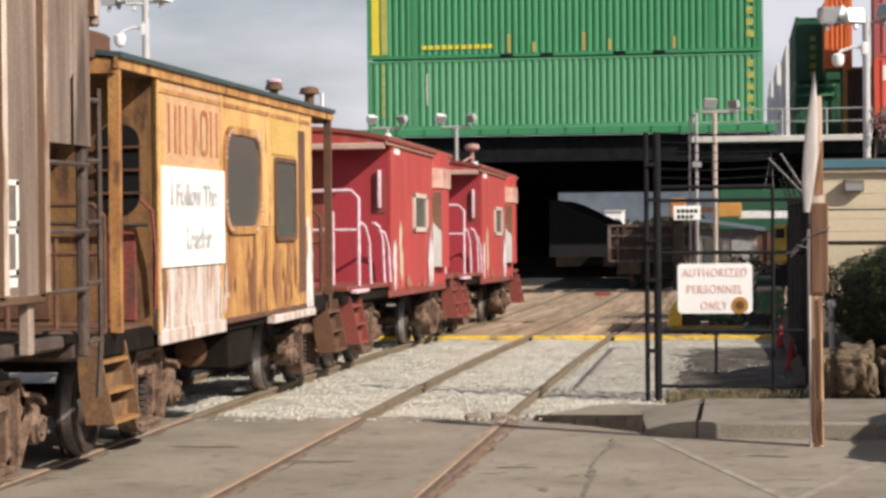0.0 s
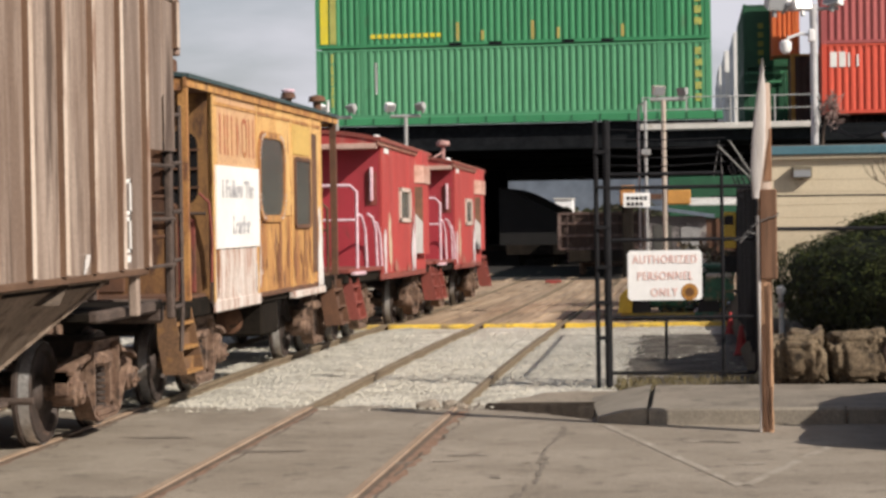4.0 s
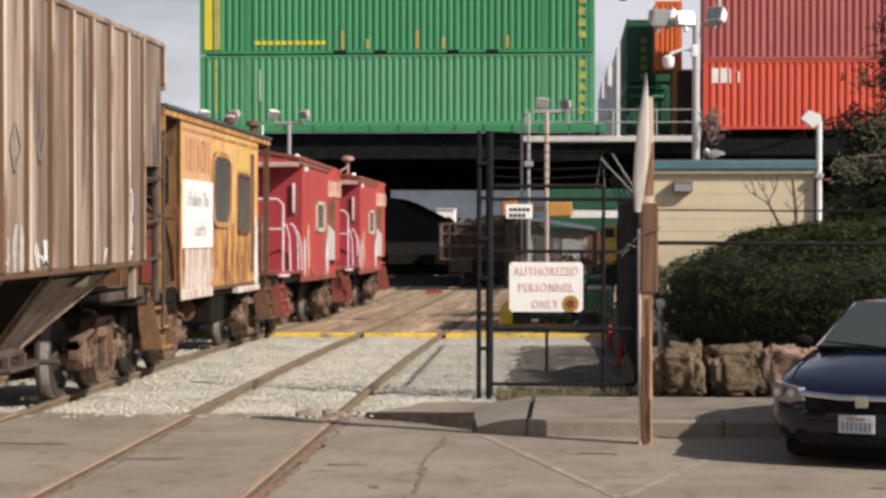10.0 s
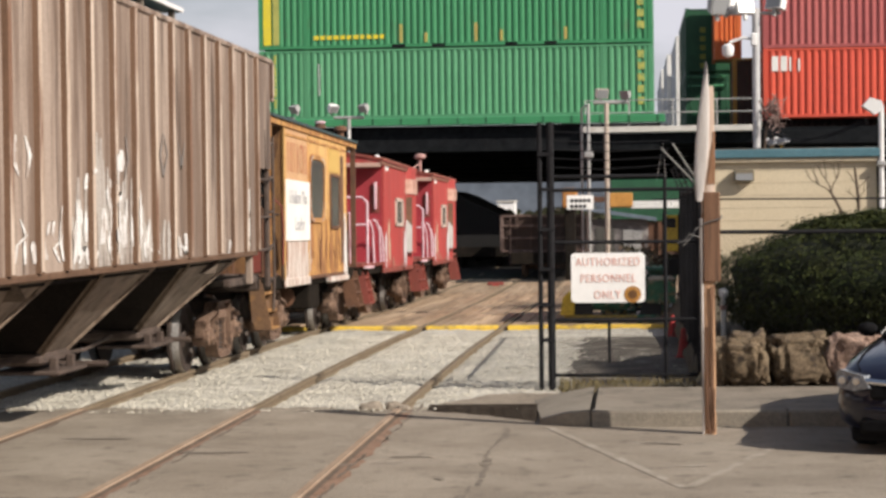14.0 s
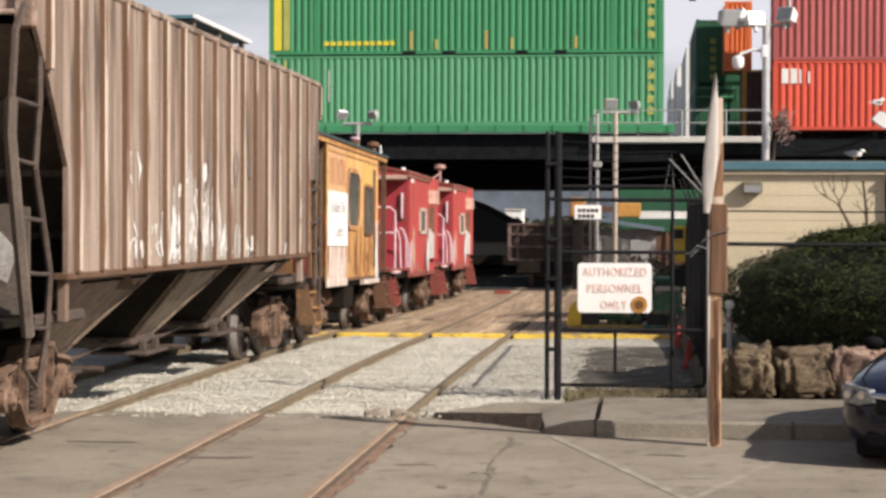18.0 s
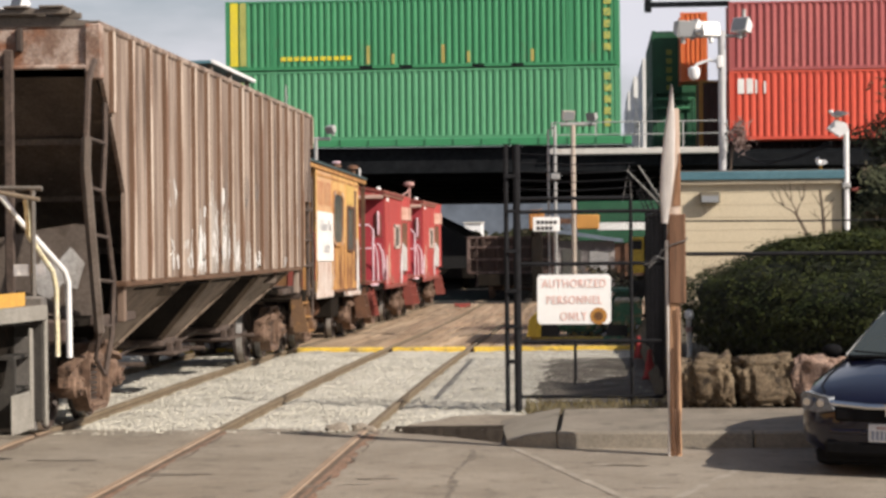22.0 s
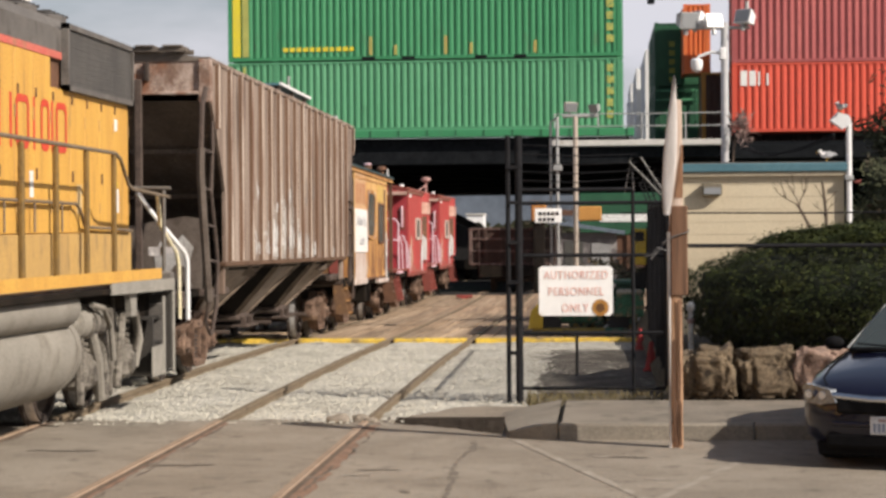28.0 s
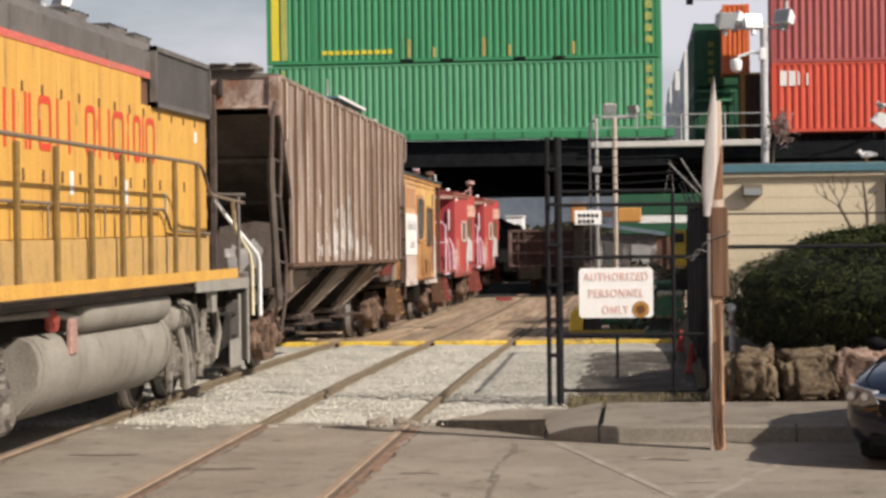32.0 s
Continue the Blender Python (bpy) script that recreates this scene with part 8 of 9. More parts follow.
def steps(veh, y, way, W, material, accent=None):
    """Steel stair boxes hung under a platform corner."""
    for s in (-1, 1):
        for k, yy in enumerate((y, y + way * 0.72)):
            sp = Shape().add([(s * (W - 0.24), yy, 1.02), (s * (W - 0.06), yy, 1.02), (s * (W + 0.07), yy, 0.38), (s * (W - 0.17), yy, 0.38), (s * (W - 0.22), yy, 0.66)] + [(s * (W - 0.24), yy + 0.03, 1.02), (s * (W - 0.06), yy + 0.03, 1.02), (s * (W + 0.07), yy + 0.03, 0.38), (s * (W - 0.17), yy + 0.03, 0.38), (s * (W - 0.22), yy + 0.03, 0.66)],
                             [(0, 1, 2, 3, 4), (9, 8, 7, 6, 5), (0, 5, 6, 1), (1, 6, 7, 2), (2, 7, 8, 3), (3, 8, 9, 4), (4, 9, 5, 0)])
            part("stair_side", sp, material, veh)
        for k in range(3):
            zz = 0.38 + 0.24 * k
            part("riser", box(s * (W - 0.06 - 0.045 * k), s * (W - 0.03 - 0.045 * k), y + 0.04, y + way * 0.70, zz + 0.03, zz + (0.15 if k < 2 else 0.22)), material, veh)
            part("tread_plate", box(s * (W - 0.17 - 0.02 * k), s * (W + 0.06 - 0.045 * k), y + 0.02, y + way * 0.72, zz, zz + 0.03), accent or material, veh)


DARK_PANE = glass_mat("dark_pane", (0.015, 0.015, 0.016), 0.2)


def yellow_caboose():
    """y from 0 (near end of the roof) to 9.1."""
    c = thing("caboose", "weathered yellow caboose with peeling paint and rust", "caboose", group="cabooses")
    W, b0, b1, z0, ze, zt = 1.36, 1.25, 7.85, 1.12, 3.38, 3.47
    part("underframe", box(-W + 0.06, W - 0.06, -0.1, 9.2, 0.90, 1.10, c=0.02), DARK_UNDER, c)
    panels = ((b0, b0 + 0.22, CAB_YELLOW), (b0 + 0.22, 3.50, CAB_RUSTY), (3.50, 5.62, CAB_YELLOW), (5.62, 7.02, CAB_YELLOW), (7.02, b1, CAB_RUSTY))
    for y0, y1, m in panels:
        part("side_panel", box(W - 0.05, W, y0 + 0.004, y1 - 0.004, 1.95, ze, c=0.006), CAB_NAME if 1.4 < y0 < 3 else m if m is not CAB_RUSTY else CAB_YELLOW, c)
        part("lower_panel", box(W - 0.05, W - 0.002, y0 + 0.004, y1 - 0.004, z0 - 0.1, 1.946, c=0.006), CAB_WASHED if 1.4 < y0 + 0.3 < 3.3 else CAB_RUSTY, c)
    part("far_side", box(-W, -W + 0.05, b0, b1, z0 - 0.1, ze), CAB_RUSTY, c)
    for yv in (b0, 3.50, 5.62, 7.02, b1 - 0.06):
        part("seam_strip", box(W - 0.003, W + 0.012, yv - 0.025, yv + 0.03, z0 - 0.08, ze), CAB_YELLOW, c)
    part("letter_rail", box(W - 0.003, W + 0.010, b0, b1, 3.14, 3.18), CAB_RUSTY, c)
    part("eave_strip", box(W - 0.003, W + 0.03, 0.0, 9.1, ze - 0.12, ze - 0.025), CAB_RUSTY, c, "rust-streaked eave board")
    part("side_sill", box(W - 0.02, W + 0.014, b0, 3.62, z0 - 0.20, z0 - 0.07, c=0.01), CAB_WASHED, c, "pale flaking side sill")
    part("side_sill", box(W - 0.02, W + 0.010, 3.63, b1, z0 - 0.13, z0 - 0.07, c=0.01), CAB_DARK, c)
    part("step_plate", box(W - 0.04, W + 0.05, 5.6, 7.8, z0 - 0.22, z0 - 0.13, c=0.01), CAB_WASHED, c, "pale step plate under the side")
    for y0, sg in ((b0, 1), (b1, -1)):
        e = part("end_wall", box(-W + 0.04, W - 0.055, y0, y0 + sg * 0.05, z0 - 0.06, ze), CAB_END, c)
        for xv in (-1.20, 0.82):
            part("end_window", Shape().prism(rounded(xv, xv + 0.38, 2.08, 2.86, 0.15), "y", y0 - sg * 0.02, y0 + sg * 0.03), DARK_PANE, e, "dark rounded end window")
            for zv in (2.25, 2.45, 2.65):
                part("window_bar", box(xv - 0.03, xv + 0.41, y0 - sg * 0.05, y0 - sg * 0.03, zv, zv + 0.02), CAB_DARK, e)
            part("lower_door", box(xv + 0.02, xv + 0.34, y0 - sg * 0.02, y0, 1.14, 1.92, c=0.01), CAB_RED_DK, e, "dark red lower panel")
        part("end_door", box(-0.38, 0.38, y0 - sg * 0.025, y0, 1.15, 3.05, c=0.01), CAB_DARK, c, "dark red end door")
        part("grab_bar", tube([(0.3, y0 - sg * 0.10, 2.0), (1.30, y0 - sg * 0.10, 1.98)], 0.02, 6), LADDER, c, "grey grab bar")
    arch = roof_arch(W + 0.06, ze + 0.01, zt)
    part("roof", Shape().prism(arch + [(x, z - 0.045) for x, z in reversed(arch)], "y", 0.0, 9.1), ROOF_TEAL, c, "dark tarred curved roof")
    arch2 = roof_arch(W + 0.03, ze - 0.05, zt - 0.06)
    for y0 in (0.02, 9.02):
        part("roof_end", Shape().prism(arch2 + [(x, ze - 0.16) for x in (W, -W)], "y", y0, y0 + 0.06), CAB_RUSTY, c, "rusty roof end board")
    part("ceiling_panel", box(-W, W, 0.05, 9.05, ze - 0.12, ze - 0.08), CAB_DARK, c)
    window_on_side(c, W, 3.64, 5.08, 1.96, 2.88, 0.26, CAB_RUSTY, GREY_GLASS, 0.08, 1)
    window_on_side(c, W, 5.88, 6.86, 1.84, 2.66, 0.04, CAB_DARK, GREY_GLASS, 0.05)
    part("upper_plate", box(W, W + 0.012, 5.70, 6.96, 2.74, 3.12), mat("clean_yellow", (0.60, 0.40, 0.12), (0.54, 0.33, 0.09), rough=0.7), c, "cleaner yellow patch plate")
    part("rust_door", box(W, W + 0.012, 7.08, 7.44, 1.2, 3.05), CAB_DARK, c, "narrow rust-brown side plate")
    part("white_paint_run", Shape().prism([(7.50, z0 - 0.12), (7.86, z0 - 0.12), (7.80, 1.45), (7.84, 1.62), (7.74, 1.80), (7.66, 2.08), (7.56, 2.02), (7.60, 1.70), (7.52, 1.45)], "x", W, W + 0.014), GRAFFITI, c, "white paint scrawl")
    for s in runs(W + 0.003, 5.7, 6.95, 1.05, 1.8, 8, 21):
        part("paint_run", s, RUST_RUN, c, "dark rust run", smooth=0)
    for s in runs(W + 0.003, 3.6, 5.5, 1.04, 1.9, 9, 22):
        part("paint_run", s, RUST_RUN, c, "dark rust run", smooth=0)
    for s in runs(W + 0.003, 1.30, 1.48, 1.04, 2.2, 4, 24):
        part("paint_run", s, RUST_RUN, c, "dark rust run", smooth=0)
    for s in runs(W + 0.006, 3.4, 3.75, 1.02, 1.75, 4, 23):
        part("paint_run", s, CAB_WASHED, c, "whitish paint run", smooth=0)
    # painted word becomes plain bars, and the white board
    for k in range(5):
        yv = b0 + 0.34 + k * 0.375
        plain_mark(c, W + 0.001, yv, 0.27, 2.62, 3.06, 0.055, (2, 2, 1, 0, 2)[k], FADED_RED, "faded red painted mark")
    board = part("board", box(W, W + 0.02, 1.34, 3.56, 1.60, 2.50), BOARD_WHITE, c, "white painted plywood board")
    lettering("I Follow The", 0.27, GREY_INK, board, Matrix.Translation((W + 0.024, 2.42, 2.24)) @ FACE_X, wide=1.2)
    lettering("Leader", 0.27, GREY_INK, board, Matrix.Translation((W + 0.024, 2.55, 1.84)) @ FACE_X, wide=1.2)
    for sg, y0 in ((-1, 0.05), (1, 8.2)):
        for xv in (-W, W - 0.07):
            part("platform_post", box(xv, xv + 0.09, y0 + (0 if sg < 0 else 0.75), y0 + 0.07 + (0 if sg < 0 else 0.75), 1.1, ze - 0.05), CAB_RUSTY if sg < 0 else CAB_DARK, c)
        end_railing(c, y0 + (0.03 if sg < 0 else 0.78), W, 1.1, 2.15, CAB_DARK, 0.4)
    part("grab_iron", tube([(W - 0.02, b0 - 0.05, 1.25), (W + 0.0, b0 - 0.08, 1.7), (W - 0.02, b0 - 0.12, 2.1), (W - 0.12, b0 - 0.15, 2.2)], 0.016, 6), CAB_RED_DK, c, "dark red curved grab iron")
    steps(c, -0.32, 1, W, mat("stair_rust", (0.19, 0.105, 0.050), (0.125, 0.070, 0.042), (0.30, 0.155, 0.05), rough=0.75, blotch=3, spot_scale=5, spots=(0.54, 0.68)), mat("tread_gold", (0.36, 0.185, 0.055), (0.24, 0.125, 0.05), (0.12, 0.07, 0.04), rough=0.7, blotch=4))
    steps(c, 8.95, 1, W, CAB_DARK)
    for y0 in (-0.05, 8.0):
        part("platform_deck", box(-W + 0.1, W - 0.1, y0, y0 + 1.3, 1.08, 1.13), CAB_DARK, c)
    # roof fittings
    part("roof_box", box(0.75, 1.2, -0.05, 0.45, zt - 0.15, zt + 0.10, c=0.03), CAB_DARK, c, "rusty roof box")
    for yv, r in ((7.94, 0.085), (9.0, 0.10)):
        s = Shape().lathe([(zt - 0.25, r * 0.6), (zt + 0.10, r * 0.6), (zt + 0.11, r * 1.3), (zt + 0.18, r * 1.1), (zt + 0.20, r * 0.4)], (0.9 if yv < 8.5 else 1.14, yv if yv < 8.5 else 8.85, 0), "z", 12)
        part("smokestack", s, CAB_DARK, c, "rusty roof stack")
    part("stack_cap", Shape().lathe([(zt + 0.185, 0.06), (zt + 0.20, 0.095), (zt + 0.225, 0.095), (zt + 0.24, 0.05)], (0.9, 7.94, 0), "z", 12), PINK_RAIL, c, "whitish stack cap")
    part("antenna", tube([(1.27, 9.0, zt - 0.12), (1.27, 9.0, zt + 0.13)], 0.022, 6), WHITE_PAINT, c, "short white roof pipe")
    # gear under the floor
    part("battery_box", box(0.5, W - 0.1, 4.2, 5.2, 0.50, 0.92, c=0.03), DARK_UNDER, c)
    part("air_tank", Shape().lathe([(-0.55, 0.06), (-0.5, 0.17), (0.5, 0.17), (0.55, 0.06)], (0.85, 4.7, 0.70), "y", 14), CAB_DARK, c)
    part("brake_rigging", tube([(0.6, 2.6, 0.62), (0.75, 4.4, 0.58), (0.9, 6.6, 0.6)], 0.04, 6), CAB_DARK, c)
    freight_truck(c, 1.75, 1.70, 0.42)
    freight_truck(c, 8.75, 1.70, 0.42)
    coupler(c, 0.0, -1)
    coupler(c, 9.1, 1)
    return c


CREAM_RAIL = mat("cream_white_rail", (0.74, 0.66, 0.42), (0.80, 0.74, 0.58), (0.50, 0.33, 0.10), rough=0.6, blotch=8, grain=30)
STACK_PINK = mat("stack_paint", (0.42, 0.26, 0.24), (0.34, 0.18, 0.16), (0.18, 0.08, 0.07), rough=0.75, blotch=5, grain=30)


def runs(x, y0, y1, z0, z1, n, seed, wide=0.07):
    """Ragged upright smears of paint on a side, as thin slivers."""
    rg, out = random.Random(seed), []
    for k in range(n):
        a, w = rg.uniform(y0, y1), wide * rg.uniform(0.5, 1.3)
        lo, hi, xx = z0 + rg.uniform(0, 0.35) * (z1 - z0), z0 + rg.uniform(0.35, 1.0) * (z1 - z0), x + 0.0004 * k
        rim = []
        for j in range(5):
            q = j / 4
            rim.append((lo + (hi - lo) * q, w * (0.55 + 0.6 * rg.random()) * (0.22, 0.8, 1.0, 0.75, 0.15)[j]))
        v = [(xx, a - max(d, 0.01), z) for z, d in rim] + [(xx, a + max(d * rg.uniform(0.6, 1.2), 0.01), z) for z, d in reversed(rim)]
        out.append(Shape().add(v, [(4 - j - 1, 4 - j, 5 + j, 6 + j) for j in range(4)]))
    return out


def red_caboose(label, stack):
    """y from 0 (near platform edge) to 10.2."""
    c = thing("caboose", label, "caboose", group="cabooses")
    W, b0, b1, z0, ze, zt = 1.36, 3.35, 8.9, 1.12, 3.24, 3.40
    part("underframe", box(-W + 0.08, W - 0.08, 0, 10.2, 0.92, 1.10, c=0.02), DARK_UNDER, c)
    part("platform_deck", box(-W + 0.1, W - 0.02, 0.0, b0, 1.08, 1.15, c=0.01), CAB_RED_DK, c)
    part("platform_deck", box(-W + 0.1, W - 0.02, b1, 10.2, 1.08, 1.15, c=0.01), CAB_RED_DK, c)
    for y0, y1 in ((b0, b0 + 0.72), (b0 + 0.72, 6.9), (6.9, b1)):
        part("side_panel", box(W - 0.05, W, y0 + 0.003, y1 - 0.003, z0 - 0.1, ze, c=0.006), CAB_RED, c)
    part("far_side", box(-W, -W + 0.05, b0, b1, z0 - 0.1, ze), CAB_RED, c)
    for y0, sg in ((b0, 1), (b1, -1)):
        part("end_wall", box(-W + 0.051, W - 0.051, y0, y0 + sg * 0.05, z0 - 0.05, ze), CAB_RED_SHADED, c)
        part("end_door", box(-0.40, 0.36, y0 - sg * 0.02, y0, 1.18, 3.0, c=0.01), CAB_RED_DK, c)
        part("door_window", box(-0.24, 0.2, y0 - sg * 0.03, y0 - sg * 0.02, 2.15, 2.8), GREY_GLASS, c)
        part("marker_bracket", box(1.16, 1.21, y0 - sg * 0.07, y0, 2.22, 2.78, c=0.01), PINK_RAIL, c, "pale marker bracket")
        part("bracket_plate", box(1.08, 1.27, y0 - sg * 0.012, y0, 2.15, 2.70), CAB_RED_DK, c)
    arch = roof_arch(W + 0.07, ze + 0.0, zt)
    part("roof", Shape().prism(arch + [(x, z - 0.06) for x, z in reversed(arch)], "y", 2.75, 9.5), CAB_RED_DK, c, "dull dark red curved roof")
    part("eave_strip", box(W, W + 0.04, 2.75, 9.5, ze - 0.12, ze + 0.02, c=0.01), EAVE_RED, c, "weathered brown-red eave strip")
    for y0 in (2.78, 9.42):
        a2 = roof_arch(W + 0.05, ze - 0.03, zt - 0.07)
        part("roof_end", Shape().prism(a2 + [(x, ze - 0.10) for x in (W, -W)], "y", y0, y0 + 0.05), CAB_RED, c)
        part("roof_beam", box(-W, W, y0 - 0.02, y0 + 0.07, ze - 0.18, ze - 0.09, c=0.01), mat("pale_beam", (0.52, 0.36, 0.30), (0.45, 0.27, 0.22), rough=0.7), c, "pale roof end beam")
    # bay on the side with a boarded window
    bay = Shape().prism([(W - 0.02, 7.45), (W + 0.12, 7.65), (W + 0.12, 8.55), (W - 0.02, 8.75)], "z", 1.30, ze - 0.03)
    by = part("bay", bay, CAB_RED, c, smooth=0)
    part("bay_board", Shape().add([(W + 0.0, 7.45 - 0.015, 1.85), (W + 0.125, 7.64 - 0.015, 1.85), (W + 0.125, 7.64 - 0.015, 2.55), (W, 7.45 - 0.015, 2.55)], [(0, 1, 2, 3)]), CAB_DARK, by, "rusty boarded bay pane", smooth=0)
    part("bay_cap", Shape().prism([(W - 0.02, 7.40), (W + 0.15, 7.62), (W + 0.15, 8.58), (W - 0.02, 8.80)], "z", 2.62, 2.95), mat("flaked_pink", (0.52, 0.33, 0.27), (0.4, 0.2, 0.15), (0.22, 0.08, 0.06), rough=0.8, blotch=4, spot_scale=6), by, "flaking pale bay panel", smooth=0)
    part("bay_skirt", Shape().add([(W + 0.01, 7.44 - 0.012, 1.32), (W + 0.122, 7.63 - 0.012, 1.32), (W + 0.122, 7.63 - 0.012, 1.9), (W + 0.01, 7.44 - 0.012, 2.05)], [(0, 1, 2, 3)]), mat("grey_spray", (0.36, 0.35, 0.34), (0.5, 0.48, 0.46), rough=0.8, blotch=3, streak=3), by, "grey-white sprayed paint", smooth=0)
    w = part("window", box(W - 0.01, W + 0.006, 5.42, 6.65, 1.96, 2.42), GREY_GLASS, c, "small dark window")
    f = Shape()
    for a in ((5.30, 5.44, 1.89, 2.49), (6.62, 6.76, 1.89, 2.49), (5.30, 6.76, 1.89, 1.96), (5.30, 6.76, 2.42, 2.49)):
        f.box(W, W + 0.035, *a)
    part("window_frame", f, mat("pale_frame", (0.60, 0.50, 0.44), (0.52, 0.40, 0.34), rough=0.7), w, "pale window frame")
    part("number_mark", box(W, W + 0.006, b0 + 0.25, b0 + 0.75, 3.02, 3.12), MARK_WHITE, c)
    # pale spray marks and runs low on the side
    for k, (y0, y1, za, zz, n, m, lab) in enumerate(((4.05, 4.45, 0.98, 2.2, 5, CREAM_SPRAY, "cream sprayed paint"), (3.42, 3.75, 1.0, 1.8, 4, LAVENDER, "lavender-white sprayed paint"), (6.95, 7.4, 0.98, 2.3, 6, LAVENDER, "lavender-white sprayed paint"), (4.6, 6.8, 0.96, 1.25, 9, EAVE_RED, "brown grime along the lower edge"))):
        for s in runs(W + 0.004 + 0.006 * k, y0, y1, za, zz, n, 4 + k, 0.14 if k < 3 else 0.09):
            part("sprayed_mark", s, m, c, lab, smooth=0)
    part("side_sill", box(W - 0.02, W + 0.012, b0 - 0.3, b1, z0 - 0.2, z0 - 0.10, c=0.01), CAB_RED_DK, c)
    # rails of the near platform: end railing and side grab irons
    end_railing(c, 0.9, W + 0.08, 1.12, 2.42, PINK_RAIL, 0.62)
    end_railing(c, 9.9, W - 0.25, 1.12, 2.30, PINK_RAIL, 0.42)
    for yv, zz in ((1.5, 2.0), (2.6, 2.0), (3.1, 1.9)):
        part("grab_iron", tube([(W - 0.10, yv - 0.22, zz), (W - 0.06, yv, zz - 0.05), (W - 0.02, yv + 0.08, zz - 0.25), (W, yv + 0.1, 1.15)], 0.022, 6), PINK_RAIL, c, "pale pink grab iron")
    steps(c, 0.35, 1, W, CAB_RED_DK)
    steps(c, 10.0, 1, W, CAB_RED_DK)
    part("step_plate", box(W - 0.05, W + 0.05, 0.3, 1.2, 1.05, 1.10, c=0.01), PINK_RAIL, c, "pale step nosing")
    if stack:
        s = Shape().lathe([(zt - 0.25, 0.045), (zt + 0.42, 0.045), (zt + 0.43, 0.13), (zt + 0.47, 0.17), (zt + 0.55, 0.16), (zt + 0.58, 0.05)], (0.45, 9.0, 0), "z", 14)
        part("smokestack", s, STACK_PINK, c, "pale capped stove stack")
        part("stack_brace", tube([(0.45, 9.0, zt + 0.30), (0.1, 7.8, zt - 0.05)], 0.022, 6), STACK_PINK, c)
    part("roof_lamp", Shape().lathe([(zt - 0.2, 0.03), (zt - 0.08, 0.035), (zt - 0.05, 0.065), (zt - 0.01, 0.055), (zt + 0.01, 0.02)], (1.0, 5.2, 0), "z", 12), WHITE_PAINT, c, "white roof lamp")
    freight_truck(c, 2.6, 1.70, 0.42)
    freight_truck(c, 9.1, 1.70, 0.42)
    coupler(c, 0.0, -1)
    coupler(c, 10.2, 1)
    return c


